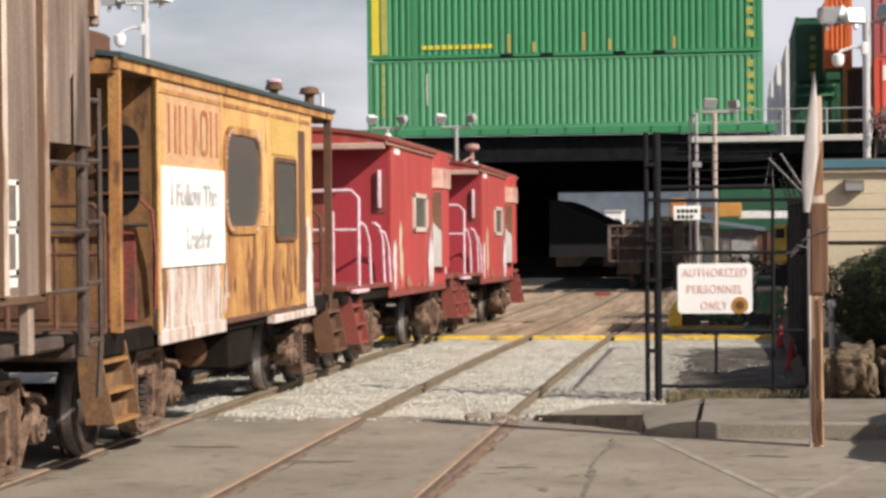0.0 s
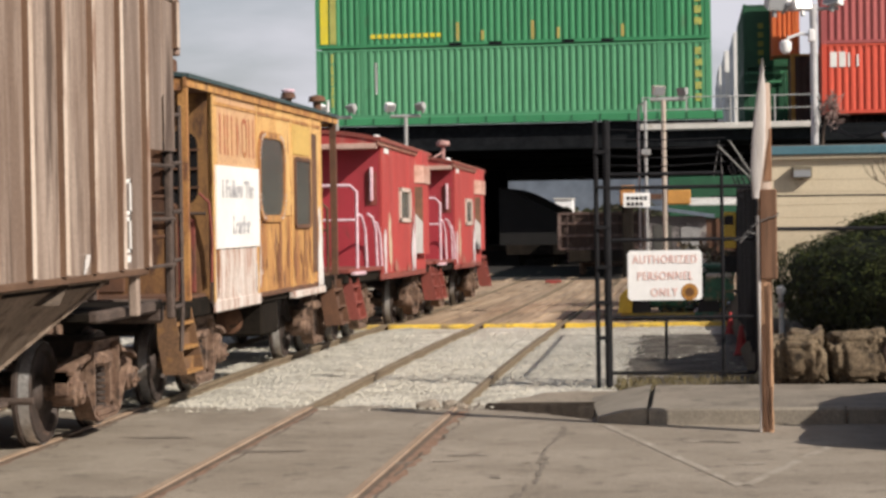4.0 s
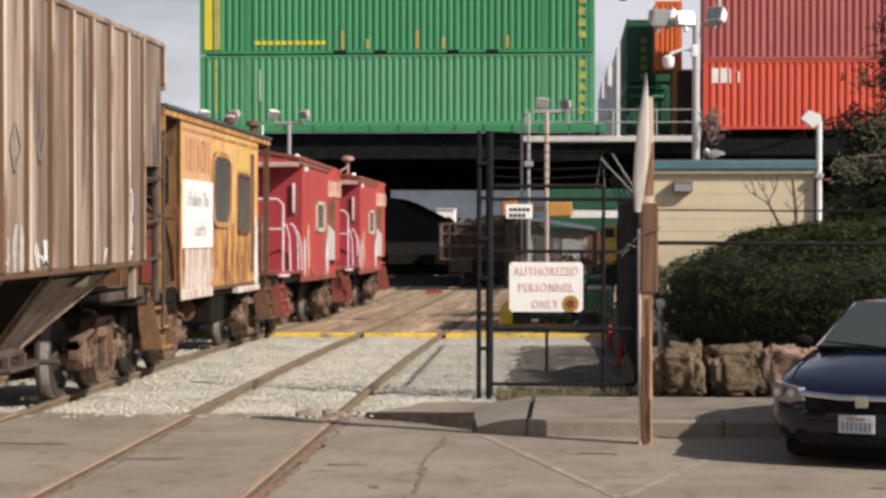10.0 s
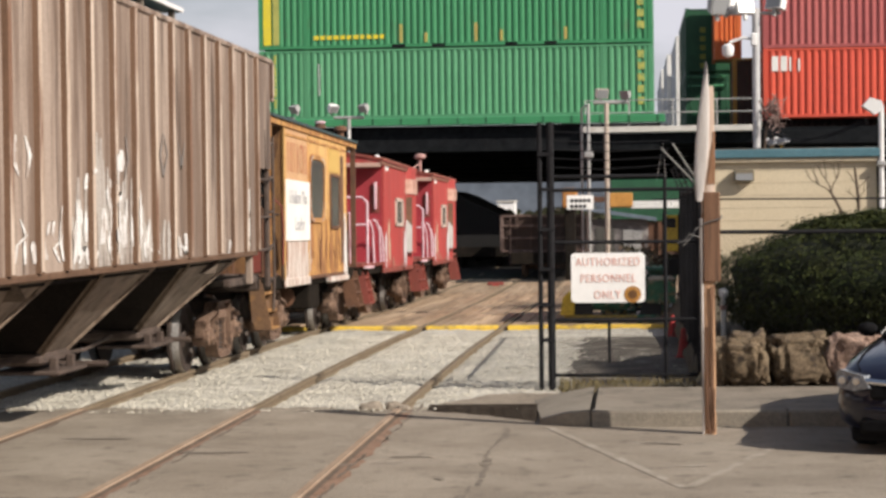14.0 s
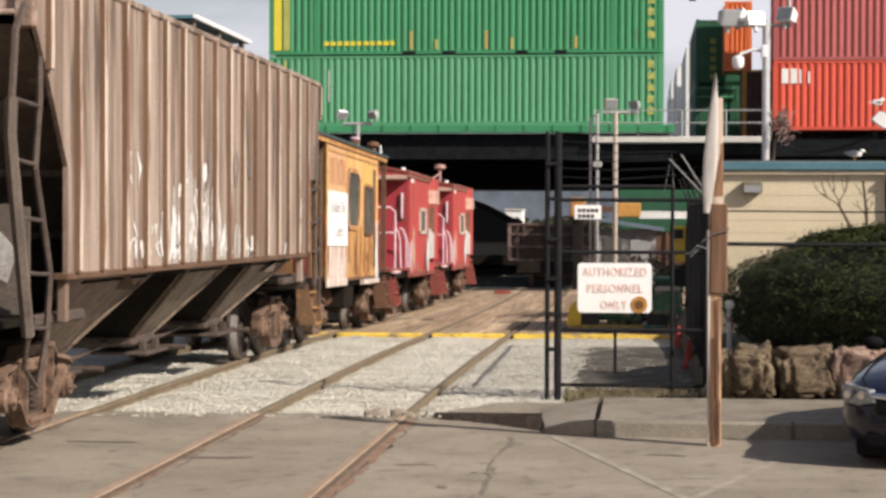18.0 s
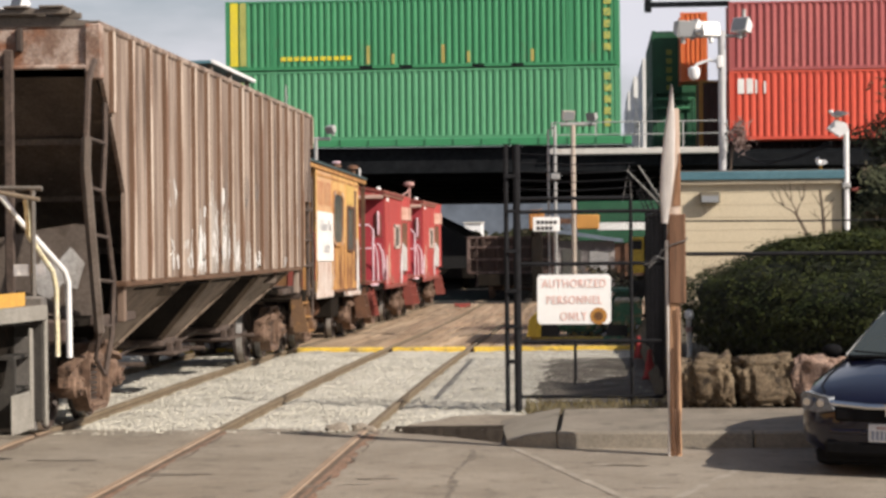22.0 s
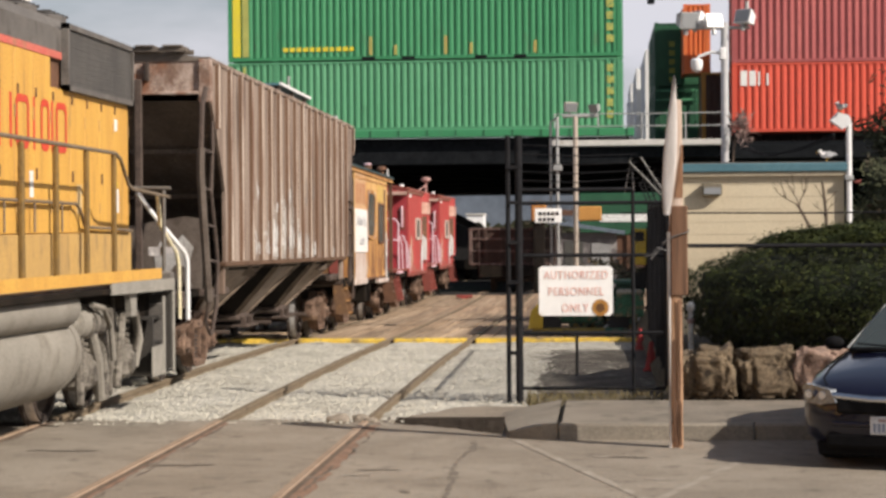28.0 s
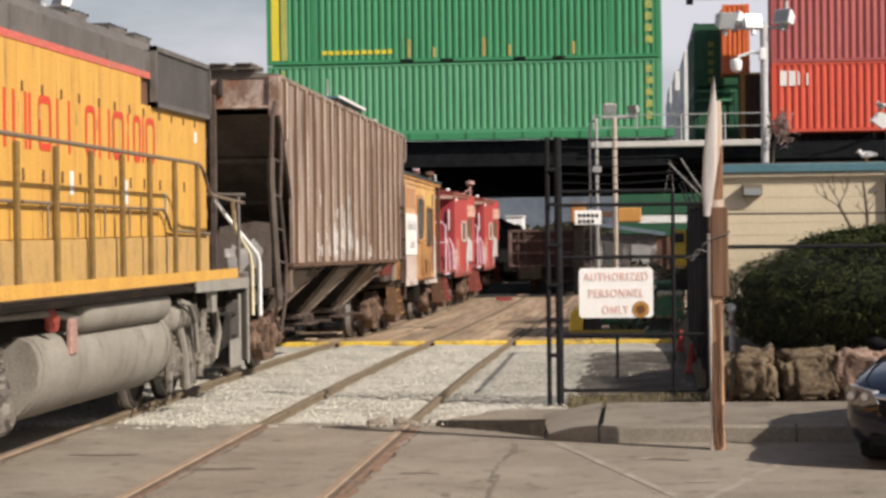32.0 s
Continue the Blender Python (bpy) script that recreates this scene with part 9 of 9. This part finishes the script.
def locomotive():
    """The rear half that comes into view, and the rest of the long hood; y = 0 at the rear end sill, forward is +y, the hood runs to -17."""
    e = thing("locomotive", "yellow diesel locomotive with grey roof and dusty tank", "locomotive")
    W, H, zw, zr = 1.52, 1.04, 1.58, 3.98
    part("frame", box(-W + 0.35, W - 0.35, -17.6, -0.02, 1.05, 1.38, c=0.02), DARK_UNDER, e)
    part("walkway", box(-W + 0.065, W - 0.065, -17.5, 0.0, 1.40, 1.45, c=0.01), LOCO_GREY, e)
    for s in (-1, 1):
        # thin sill coloured near black, for the shade under the kick plate
        part("side_sill", box(s * (W - 0.06), s * W, -17.5, -0.02, 1.36, 1.42, c=0.01), DARK_UNDER, e)
        part("walkway_edge", box(s * (W - 0.01), s * (W + 0.012), -17.5, -0.64, 1.47, 1.585), LOCO_YELLOW, e, "yellow kick plate")
        part("end_plate", box(s * (W - 0.01), s * (W + 0.010), -3.0, 0.08, 1.335, 1.465), mat("sill_dust", (0.25, 0.235, 0.205), (0.31, 0.29, 0.255), rough=0.8, blotch=4), e, "dusty grey end sill plate")
    # hood with its doors
    part("hood_core", box(-H + 0.03, H - 0.03, -17.2, -0.10, 1.44, 3.90), CAB_DARK, e)
    yv, k = -0.14, 0
    while yv > -17.0:
        w = 0.62 if k % 4 else 0.74
        for s in (-1, 1):
            d = part("hood_door", box(s * (H - 0.03), s * (H + 0.012), yv - w + 0.009, yv, 1.905, 3.335 if yv > -2.9 else 3.628, c=0.008), LOCO_YELLOW, e)
            if s > 0:
                part("latch", box(H + 0.012, H + 0.026, yv - w + 0.06, yv - w + 0.09, 2.42, 2.53), CAB_DARK, d, "dark door latch")
                part("latch", box(H + 0.012, H + 0.026, yv - w + 0.06, yv - w + 0.09, 3.20, 3.29), CAB_DARK, d, "dark door latch")
                part("hinge", box(H + 0.012, H + 0.022, yv - 0.035, yv - 0.008, 2.10, 2.22), HOOD_BASE, d)
                part("hinge", box(H + 0.012, H + 0.022, yv - 0.035, yv - 0.008, 2.98, 3.10), HOOD_BASE, d)
        yv -= w
        k += 1
    for s in (-1, 1):
        part("hood_base", box(s * (H - 0.03), s * (H + 0.03), -17.2, -0.10, 1.46, 1.90, c=0.01), HOOD_BASE, e, "dirty lower hood panel")
        part("stripe", box(s * (H + 0.004), s * (H + 0.016), -17.2, -3.05, 3.63, 3.70), STRIPE_RED, e, "faded red stripe")
        part("hood_top_side", box(s * (H - 0.03), s * (H + 0.010), -17.2, -3.05, 3.70, 3.93), LOCO_GREY, e)
        # radiator grille
        g = part("radiator_grille", box(s * (H + 0.0), s * (H + 0.05), -2.98, -0.11, 3.36, 3.97, c=0.015), GRILLE, e, "dark radiator grille")
        fr = Shape()
        for a in ((-3.02, -2.95, 3.33, 4.0), (-0.14, -0.07, 3.33, 4.0), (-3.02, -0.07, 3.33, 3.385), (-3.02, -0.07, 3.945, 4.0)):
            fr.box(s * (H + 0.0), s * (H + 0.075), *a)
        part("grille_frame", fr, LOCO_GREY, g)
        for k2 in range(9):
            zz = 3.43 + k2 * 0.057
            part("slat", box(s * (H + 0.05), s * (H + 0.052), -2.94, -0.15, zz, zz + 0.012), GRILLE, g)
    part("hood_end", box(-H + 0.02, H - 0.02, -0.10, -0.05, 1.58, 3.95, c=0.01), LOCO_YELLOW, e)
    roof = [(-H - 0.01, 3.90), (-H + 0.12, 4.06), (-0.4, 4.16), (0.4, 4.16), (H - 0.12, 4.06), (H + 0.01, 3.90)]
    part("roof", Shape().prism(roof, "y", -17.2, -0.08), LOCO_GREY, e)
    for yc in (-1.0, -2.2, -3.9, -5.6):
        fan = part("roof_fan", Shape().lathe([(4.13, 0.56), (4.26, 0.56), (4.29, 0.50), (4.29, 0.2)], (0, yc, 0), "z", 24), LOCO_GREY, e, "round roof fan housing")
        for k2 in range(5):
            part("fan_slat", box(-0.5, 0.5, yc - 0.36 + k2 * 0.18, yc - 0.33 + k2 * 0.18, 4.28, 4.31), GRILLE, fan)
    part("exhaust", box(-0.4, 0.4, -8.6, -7.4, 4.13, 4.36, c=0.04), LOCO_GREY, e)
    # painted name becomes plain bars
    for y1, wide, kind in ((-8.75, 0.42, 2), (-8.14, 0.42, 2), (-7.68, 0.10, 1), (-7.37, 0.42, 0), (-6.78, 0.46, 2), (-5.79, 0.38, 0), (-5.28, 0.44, 2), (-4.72, 0.46, 0), (-4.14, 0.10, 1), (-3.86, 0.32, 0), (-3.48, 0.10, 1), (-3.30, 0.42, 0)):
        plain_mark(e, H + 0.013, y1, wide, 2.70, 3.20, 0.070, kind, LOCO_RED, "red painted mark")
    for y1, zz, a, b, m in ((-0.75, 3.02, 0.12, 0.13, MARK_WHITE), (-0.72, 2.12, 0.14, 0.26, MARK_WHITE), (-0.72, 2.40, 0.14, 0.06, YELLOW_PAINT), (-2.4, 2.10, 0.2, 0.3, mat("pale_notice", (0.62, 0.45, 0.22), rough=0.7)), (-4.2, 2.25, 0.12, 0.25, MARK_WHITE), (-6.3, 2.32, 0.12, 0.22, MARK_WHITE)):
        part("notice", box(H + 0.013, H + 0.018, y1 - a / 2, y1 + a / 2, zz, zz + b), m, e, "small printed notice")
    # handrails
    xr = W - 0.03
    for yv in (-2.67 - 1.13 * k for k in range(13)):
        part("stanchion", box(xr - 0.035, xr + 0.015, yv - 0.03, yv + 0.03, 1.45, 2.70, c=0.012), STANCHION, e, "grimy olive-brown handrail stanchion")
        part("stanchion", box(-xr - 0.015, -xr + 0.035, yv - 0.03, yv + 0.03, 1.45, 2.70, c=0.012), STANCHION, e)
    for s in (-1, 1):
        part("handrail", tube([(s * xr, -17.4, 2.78), (s * xr, -2.64, 2.71), (s * xr, -2.42, 2.66), (s * xr, -2.05, 2.40), (s * xr, -1.85, 2.36), (s * xr, -0.02, 2.30)], 0.020, 8), LOCO_RAIL, e, "grimy brown-grey handrail")
    for k2 in range(7):
        part("bar_bracket", tube([(H + 0.01, -9.3 + k2, 2.22), (H + 0.07, -9.3 + k2, 2.22), (H + 0.07, -9.3 + k2, 1.92)], 0.012, 5), LOCO_RAIL, e)
    part("middle_rail", tube([(H + 0.07, -10.5, 2.25), (H + 0.07, -2.75, 2.20), (H + 0.07, -2.58, 2.14), (H + 0.07, -2.42, 1.99), (H + 0.07, -2.25, 1.965), (H + 0.07, -0.25, 1.92)], 0.018, 6), LOCO_RAIL, e, "brown-grey hand bar")
    # rear end: platform rails, steps, coupler
    part("end_sill", box(-W, W, -0.02, 0.12, 1.28, 1.45, c=0.02), LOCO_GREY, e)
    for xv in (-1.4, -0.9, -0.45, 0.45, 0.9, 1.4):
        part("end_stanchion", tube([(xv, 0.12, 1.45), (xv, 0.12, 2.38)], 0.024, 6), LOCO_GREY, e)
    for s in (-1, 1):
        part("end_handrail", tube([(s * 0.45, 0.12, 2.42), (s * 1.48, 0.14, 2.40)], 0.026, 6), LOCO_GREY, e)
        part("corner_rail", tube([(s * 1.08, 0.17, 2.36), (s * 1.20, 0.30, 2.15), (s * (W - 0.02), 0.80, 1.66), (s * W, 0.86, 1.55), (s * W, 0.88, 0.86)], 0.028, 8), WHITE_PAINT, e, "white corner step rail")
        part("corner_rail", tube([(s * 1.32, 0.17, 2.34), (s * 1.34, 0.19, 1.98), (s * 1.45, 0.58, 1.66), (s * 1.46, 0.66, 1.50), (s * 1.46, 0.68, 0.88)], 0.024, 8), CREAM_RAIL, e, "yellowish white corner step rail")
        part("stairwell_side", Shape().prism([(s * 1.22, 0.34), (s * (W - 0.12), 0.34), (s * (W - 0.12), 0.92), (s * (W - 0.18), 0.92), (s * 1.30, 0.70), (s * 1.22, 0.62)], "y", -0.52, -0.47), STAIRWELL, e)
        part("stairwell_side", box(s * 1.20, s * (W - 0.03), 0.06, 0.11, 0.34, 1.38, c=0.01), STAIRWELL, e)
        for k2 in range(4):
            part("stair_tread", box(s * 1.24, s * (W - 0.14), -0.47, 0.06, 0.36 + k2 * 0.28, 0.39 + k2 * 0.28), STAIRWELL, e)
    part("stair_back", box(1.20, 1.235, -0.47, 0.06, 0.34, 1.38), DARK_UNDER, e)
    part("pilot", box(-W + 0.1, W - 0.1, 0.05, 0.14, 0.25, 1.10, c=0.02), LOCO_GREY, e)
    part("number_mark", box(W - 0.3, W - 0.02, 0.125, 0.135, 1.63, 1.73), GREY_INK, e)
    coupler(e, 0.1, 1)
    part("gladhand_hose", tube([(0.9, 0.15, 1.0), (0.92, 0.4, 0.75), (0.85, 0.55, 0.6)], 0.03, 6), BLACK_STEEL, e)
    # fuel tank, air reservoirs, piping
    ht = [(1.20, 1.05), (1.30, 1.01), (1.36, 0.92), (1.385, 0.80), (1.37, 0.66), (1.31, 0.52), (1.20, 0.40), (1.05, 0.32), (0.85, 0.28)]
    tank = ht + [(-x, z) for x, z in reversed(ht)]
    t = part("fuel_tank", Shape().prism(tank, "y", -8.60, -3.66), LOCO_TANK, e, "dusty grey fuel tank", smooth=60)
    for yv in (-8.45, -3.84):
        part("tank_seam", Shape().prism([(x * 1.006, 0.69 + (z - 0.69) * 1.012) for x, z in tank], "y", yv - 0.012, yv + 0.012), LOCO_TANK, t, smooth=60)
    part("sight_plate", box(1.345, 1.40, -7.62, -7.42, 0.84, 1.16, c=0.015), mat("pinkish_plate", (0.40, 0.24, 0.20), (0.30, 0.19, 0.16), rough=0.8, blotch=5), t, "pinkish sight-glass plate")
    for s in (-1, 1):
        part("air_reservoir", Shape().lathe([(-7.30, 0.04), (-7.25, 0.15), (-7.15, 0.185), (-3.95, 0.185), (-3.85, 0.15), (-3.80, 0.04)], (s * 1.27, 0, 1.19), "y", 20), LOCO_TANK, e, "grey air reservoir")
        part("pipe", tube([(s * 1.3, -9.5, 1.30), (s * 1.35, -8.2, 1.28), (s * 1.35, -7.3, 1.2)], 0.035, 8), LOCO_TANK, e)
        part("pipe", tube([(s * 1.40, -3.3, 1.20), (s * 1.42, -2.9, 1.15), (s * 1.42, -2.6, 0.95), (s * 1.42, -2.5, 0.6)], 0.03, 8), LOCO_TANK, e)
    SILL = mat("dusty_sill", (0.25, 0.235, 0.205), (0.31, 0.29, 0.255), (0.14, 0.12, 0.10), rough=0.8, blotch=4)
    for s in (-1, 1):
        bc = part("brake_cylinder", Shape().lathe([(-3.64, 0.05), (-3.62, 0.09), (-3.50, 0.09), (-3.48, 0.155), (-3.38, 0.165), (-2.66, 0.165), (-2.58, 0.14), (-2.48, 0.06)], (s * 1.22, 0, 1.02), "y", 20), LOCO_TANK, e, "dusty brake cylinder")
        part("cylinder_flange", Shape().lathe([(-3.12, 0.185), (-3.06, 0.185)], (s * 1.22, 0, 1.02), "y", 20), LOCO_TRUCK, bc)
        part("slack_lever", tube([(s * 1.30, -2.96, 0.92), (s * 1.33, -2.80, 0.60), (s * 1.30, -2.62, 0.22)], 0.058, 10), LOCO_TANK, e, "dusty upright brake lever")
        part("lever_guide", box(s * 1.24, s * 1.36, -2.55, -2.44, 0.20, 1.05, c=0.02), LOCO_TRUCK, e)
        part("truck_drop", Shape().prism([(-1.98, 1.34), (-1.48, 1.34), (-1.58, 1.20), (-1.60, 1.02), (-1.84, 1.02), (-1.88, 1.20)], "x", s * 1.40, s * 1.46), SILL, e, "pale dusty bracket under the sill")
        part("step_plate", box(s * 1.45, s * 1.475, -0.85, -0.30, 0.30, 0.64, c=0.01), SILL, e, "pale dusty step plate")
        part("stair_edge", box(s * 1.45, s * 1.475, -0.27, -0.19, 0.30, 1.18, c=0.008), SILL, e, "pale dusty stair edge")
        part("stair_edge", box(s * 1.49, s * 1.515, 0.07, 0.15, 0.30, 1.34, c=0.008), SILL, e, "pale dusty stair edge")
        part("pedestal_plate", Shape().prism([(-1.88, 0.26), (-1.48, 0.26), (-1.40, 0.60), (-1.20, 0.98), (-1.52, 1.06), (-1.84, 0.90)], "x", s * 1.16, s * 1.21), LOCO_TANK, e, "dusty pale pedestal plate")
        part("pedestal_rib", tube([(s * 1.25, -1.66, 0.26), (s * 1.25, -1.50, 0.72), (s * 1.24, -1.34, 1.02)], 0.05, 8), LOCO_TRUCK, e)
        part("brake_lever", tube([(s * 1.30, -1.02, 1.05), (s * 1.34, -0.94, 0.74), (s * 1.30, -1.02, 0.44)], 0.045, 8), LOCO_TANK, e, "dusty curved brake lever")
        part("slack_wheel", Shape().lathe([(s * 1.20, 0.06), (s * 1.22, 0.17), (s * 1.27, 0.18), (s * 1.29, 0.10), (s * 1.32, 0.05)], (0, -1.16, 0.50), "x", 18), STAIRWELL, e, "dark round slack adjuster")
        part("hand_brake_hose", tube([(s * 1.34, -1.45, 1.28), (s * 1.40, -1.30, 0.98), (s * 1.36, -1.12, 0.78), (s * 1.28, -1.05, 0.50)], 0.03, 7), LOCO_TRUCK, e)
    part("filler_valve", Shape().tube([(1.20, -8.34, 1.36), (1.34, -8.22, 1.33), (1.36, -8.08, 1.22), (1.34, -8.04, 1.14)], 0.065, 9), mat("valve_red", (0.40, 0.07, 0.05), (0.30, 0.06, 0.045), rough=0.6), e, "dull red filler valve")
    # three-axle trucks
    for yc in (-2.35, -10.9):
        axles = (yc - 0.55, yc + 1.15) if yc > -5 else (yc - 1.7, yc, yc + 1.7)
        for yv in axles:
            wheelset(e, yv, 0.51)
        for s in (-1, 1):
            a, b = axles[0] - 0.55, axles[-1] + 0.5
            f = Shape().prism([(a, 0.62), (a + 0.2, 0.80), (yc - 0.3, 0.90), (yc + 0.6, 0.90), (b - 0.2, 0.80), (b, 0.62), (b - 0.05, 0.48), (yc + 0.6, 0.42), (yc, 0.42), (a + 0.05, 0.48)], "x", s * 1.02, s * 1.20)
            fr = part("truck_frame", f, LOCO_TRUCK, e, "dusty grey truck frame")
            for yv in axles:
                part("journal_box", Shape().box(s * 1.0, s * 1.30, yv - 0.19, yv + 0.19, 0.33, 0.72, c=0.05).lathe([(s * 1.30, 0.13), (s * 1.34, 0.10)], (0, yv, 0.51), "x", 12), LOCO_TRUCK, fr)
                coil = Shape()
                for k2 in range(5):
                    coil.lathe([(0.70 + k2 * 0.07, 0.05), (0.715 + k2 * 0.07, 0.09), (0.745 + k2 * 0.07, 0.09), (0.76 + k2 * 0.07, 0.05)], (s * 1.2, yv, 0), "z", 10)
                part("coil_spring", coil, LOCO_TRUCK, fr)
            for yv in (yc + 0.25, yc + 0.55):
                part("brake_cylinder", Shape().lathe([(-0.22, 0.05), (-0.2, 0.13), (0.18, 0.13), (0.22, 0.06)], (s * 1.27, yv - 0.9, 1.0), "y", 14), LOCO_TRUCK, fr)
            part("damper", tube([(s * 1.32, yc + 0.1, 0.5), (s * 1.36, yc - 0.1, 1.12)], 0.05, 10), LOCO_TRUCK, fr)
            part("sand_pipe", tube([(s * 1.2, yc + 0.75, 1.2), (s * 1.25, yc + 0.65, 0.7), (s * 1.0, yc + 0.6, 0.25)], 0.022, 6), LOCO_TRUCK, fr)
            part("brake_hanger", box(s * 1.22, s * 1.30, yc + 0.25, yc + 0.33, 0.2, 1.0, c=0.02), LOCO_TRUCK, fr)
            part("brake_hanger", box(s * 1.22, s * 1.30, yc - 0.95, yc - 0.87, 0.2, 1.0, c=0.02), LOCO_TRUCK, fr)
        part("bolster", box(-1.0, 1.0, yc - 0.3, yc + 0.3, 0.75, 1.08, c=0.03), DARK_UNDER, e)
    # the old frame sags a little towards its rear end
    def sag(ob, lift, slope, y_from):
        for v in ob.data.vertices:
            v.co.z += lift - slope * (max(v.co.y, y_from) - y_from)
    for ob in e.children:
        kind = ob.name.split(".")[0]
        if kind in ("side_sill", "walkway_edge", "walkway", "end_plate"):
            sag(ob, 0.025, 0.0125, -9.2)
        elif kind in ("fuel_tank", "air_reservoir"):
            for piece in (ob, *ob.children):
                sag(piece, 0.045, 0.014, -6.8)
    return e


loco = locomotive()
hopper = hopper_car()
yellow = yellow_caboose()
red_a = red_caboose("red bay-window caboose with pale platform railings", False)
red_b = red_caboose("red bay-window caboose at the head of the train", True)

# start of each vehicle along the track at 0 s, and its two pivots in its own space
CARS = ((loco, -1.30, -10.9, -2.0), (hopper, 0.20, 2.15, 13.75), (yellow, 16.43, 1.75, 8.75), (red_a, 26.65, 2.6, 9.1), (red_b, 37.45, 2.6, 9.1))
TRAVEL = (
    (0, 0.00), (1, 1.16), (2, 2.25), (3, 3.21), (4, 4.08), (5, 4.92), (6, 5.75), (7, 6.58),
    (8, 7.40), (9, 8.21), (10, 9.00), (11, 9.79), (12, 10.60), (13, 11.43), (14, 12.28), (15, 13.13),
    (16, 13.97), (17, 14.81), (18, 15.64), (19, 16.49), (20, 17.37), (21, 18.30), (22, 19.30), (23, 20.32),
    (24, 21.35), (25, 22.33), (26, 23.24), (27, 24.05), (28, 24.80), (29, 25.48), (30, 26.06), (31, 26.50),
    (32, 26.90),
)


def travelled(t):
    """Smooth way of the train along the track after t seconds."""
    ts, ss = [r[0] for r in TRAVEL], [r[1] for r in TRAVEL]
    i = min(max(int(t), 0), len(ts) - 2)
    def slope(k):
        return (ss[min(k + 1, len(ss) - 1)] - ss[max(k - 1, 0)]) / (min(k + 1, len(ss) - 1) - max(k - 1, 0))
    u = t - i
    h00, h10, h01, h11 = 2 * u**3 - 3 * u**2 + 1, u**3 - 2 * u**2 + u, -2 * u**3 + 3 * u**2, u**3 - u**2
    return h00 * ss[i] + h10 * slope(i) + h01 * ss[i + 1] + h11 * slope(i + 1)


def motions():
    times = [k * 0.5 for k in range(65)]
    for car, y0, pa, pb in CARS:
        rows = []
        for t in times:
            y = y0 + travelled(t)
            za, zb = ground_z(y + pa) + 0.016, ground_z(y + pb) + 0.016
            tilt = math.atan2(zb - za, pb - pa)
            rows.append((t, pose(TRAIN_X, y, za - math.tan(tilt) * pa, math.degrees(tilt), 0, 0)))
        walk(car, rows)
    zr = 3.05
    walk(GULL_A, [(t, pose(x, 38.35, zr, 0, 0, a)) for t, x, a in ((0, 3.7, 180), (6.5, 3.58, 180), (8, 2.92, 175), (10, 2.62, 170), (12, 2.66, 180), (14, 2.72, 130), (15, 3.0, 60), (16.5, 3.68, 0), (17.5, 3.80, 0), (19, 4.05, 20), (20, 4.08, -60), (22, 4.05, -120), (25, 4.12, -150), (32, 4.10, -160))])
    fly = ((0, 3.80, 39.3, zr, 180), (6.5, 3.67, 39.3, zr, 180), (8, 3.0, 39.3, zr, 175), (10, 2.68, 39.3, zr, 170), (12, 2.72, 39.3, zr, 175), (14, 2.60, 39.0, zr, 120), (15.3, 2.75, 38.8, zr, 60), (16.5, 3.35, 38.6, zr + 0.05, 20), (17.5, 4.0, 38.3, zr + 0.75, 30), (18.4, 4.30, 37.8, 3.98, 60), (19.0, 4.30, 37.7, 3.90, 110), (20, 4.30, 37.7, 3.89, 160), (22, 4.30, 37.7, 3.89, 150), (25, 4.30, 37.7, 3.89, 120), (32, 4.30, 37.7, 3.89, 110))
    walk(GULL_B, [(t, pose(x, y, z, 0, 0, a)) for t, x, y, z, a in fly])
    for k, w in enumerate(WINGS_B):
        s = -1 if k == 0 else 1
        beat = ((0, 0), (15.6, 0), (16.2, 75), (16.7, 20), (17.2, 78), (17.7, 15), (18.2, 80), (19.1, 75), (19.9, 30), (20.6, 0), (32, 0))
        walk(w, [(t, pose(0, s * 0.048, 0.138, -s * a * 0.9, 0, s * a * 0.5)) for t, a in beat])
    for ax, car, yv, r in AXLES:
        walk(ax, [(t, pose(0, yv, r, -math.degrees(travelled(t) / r), 0, 0)) for t in times])


motions()
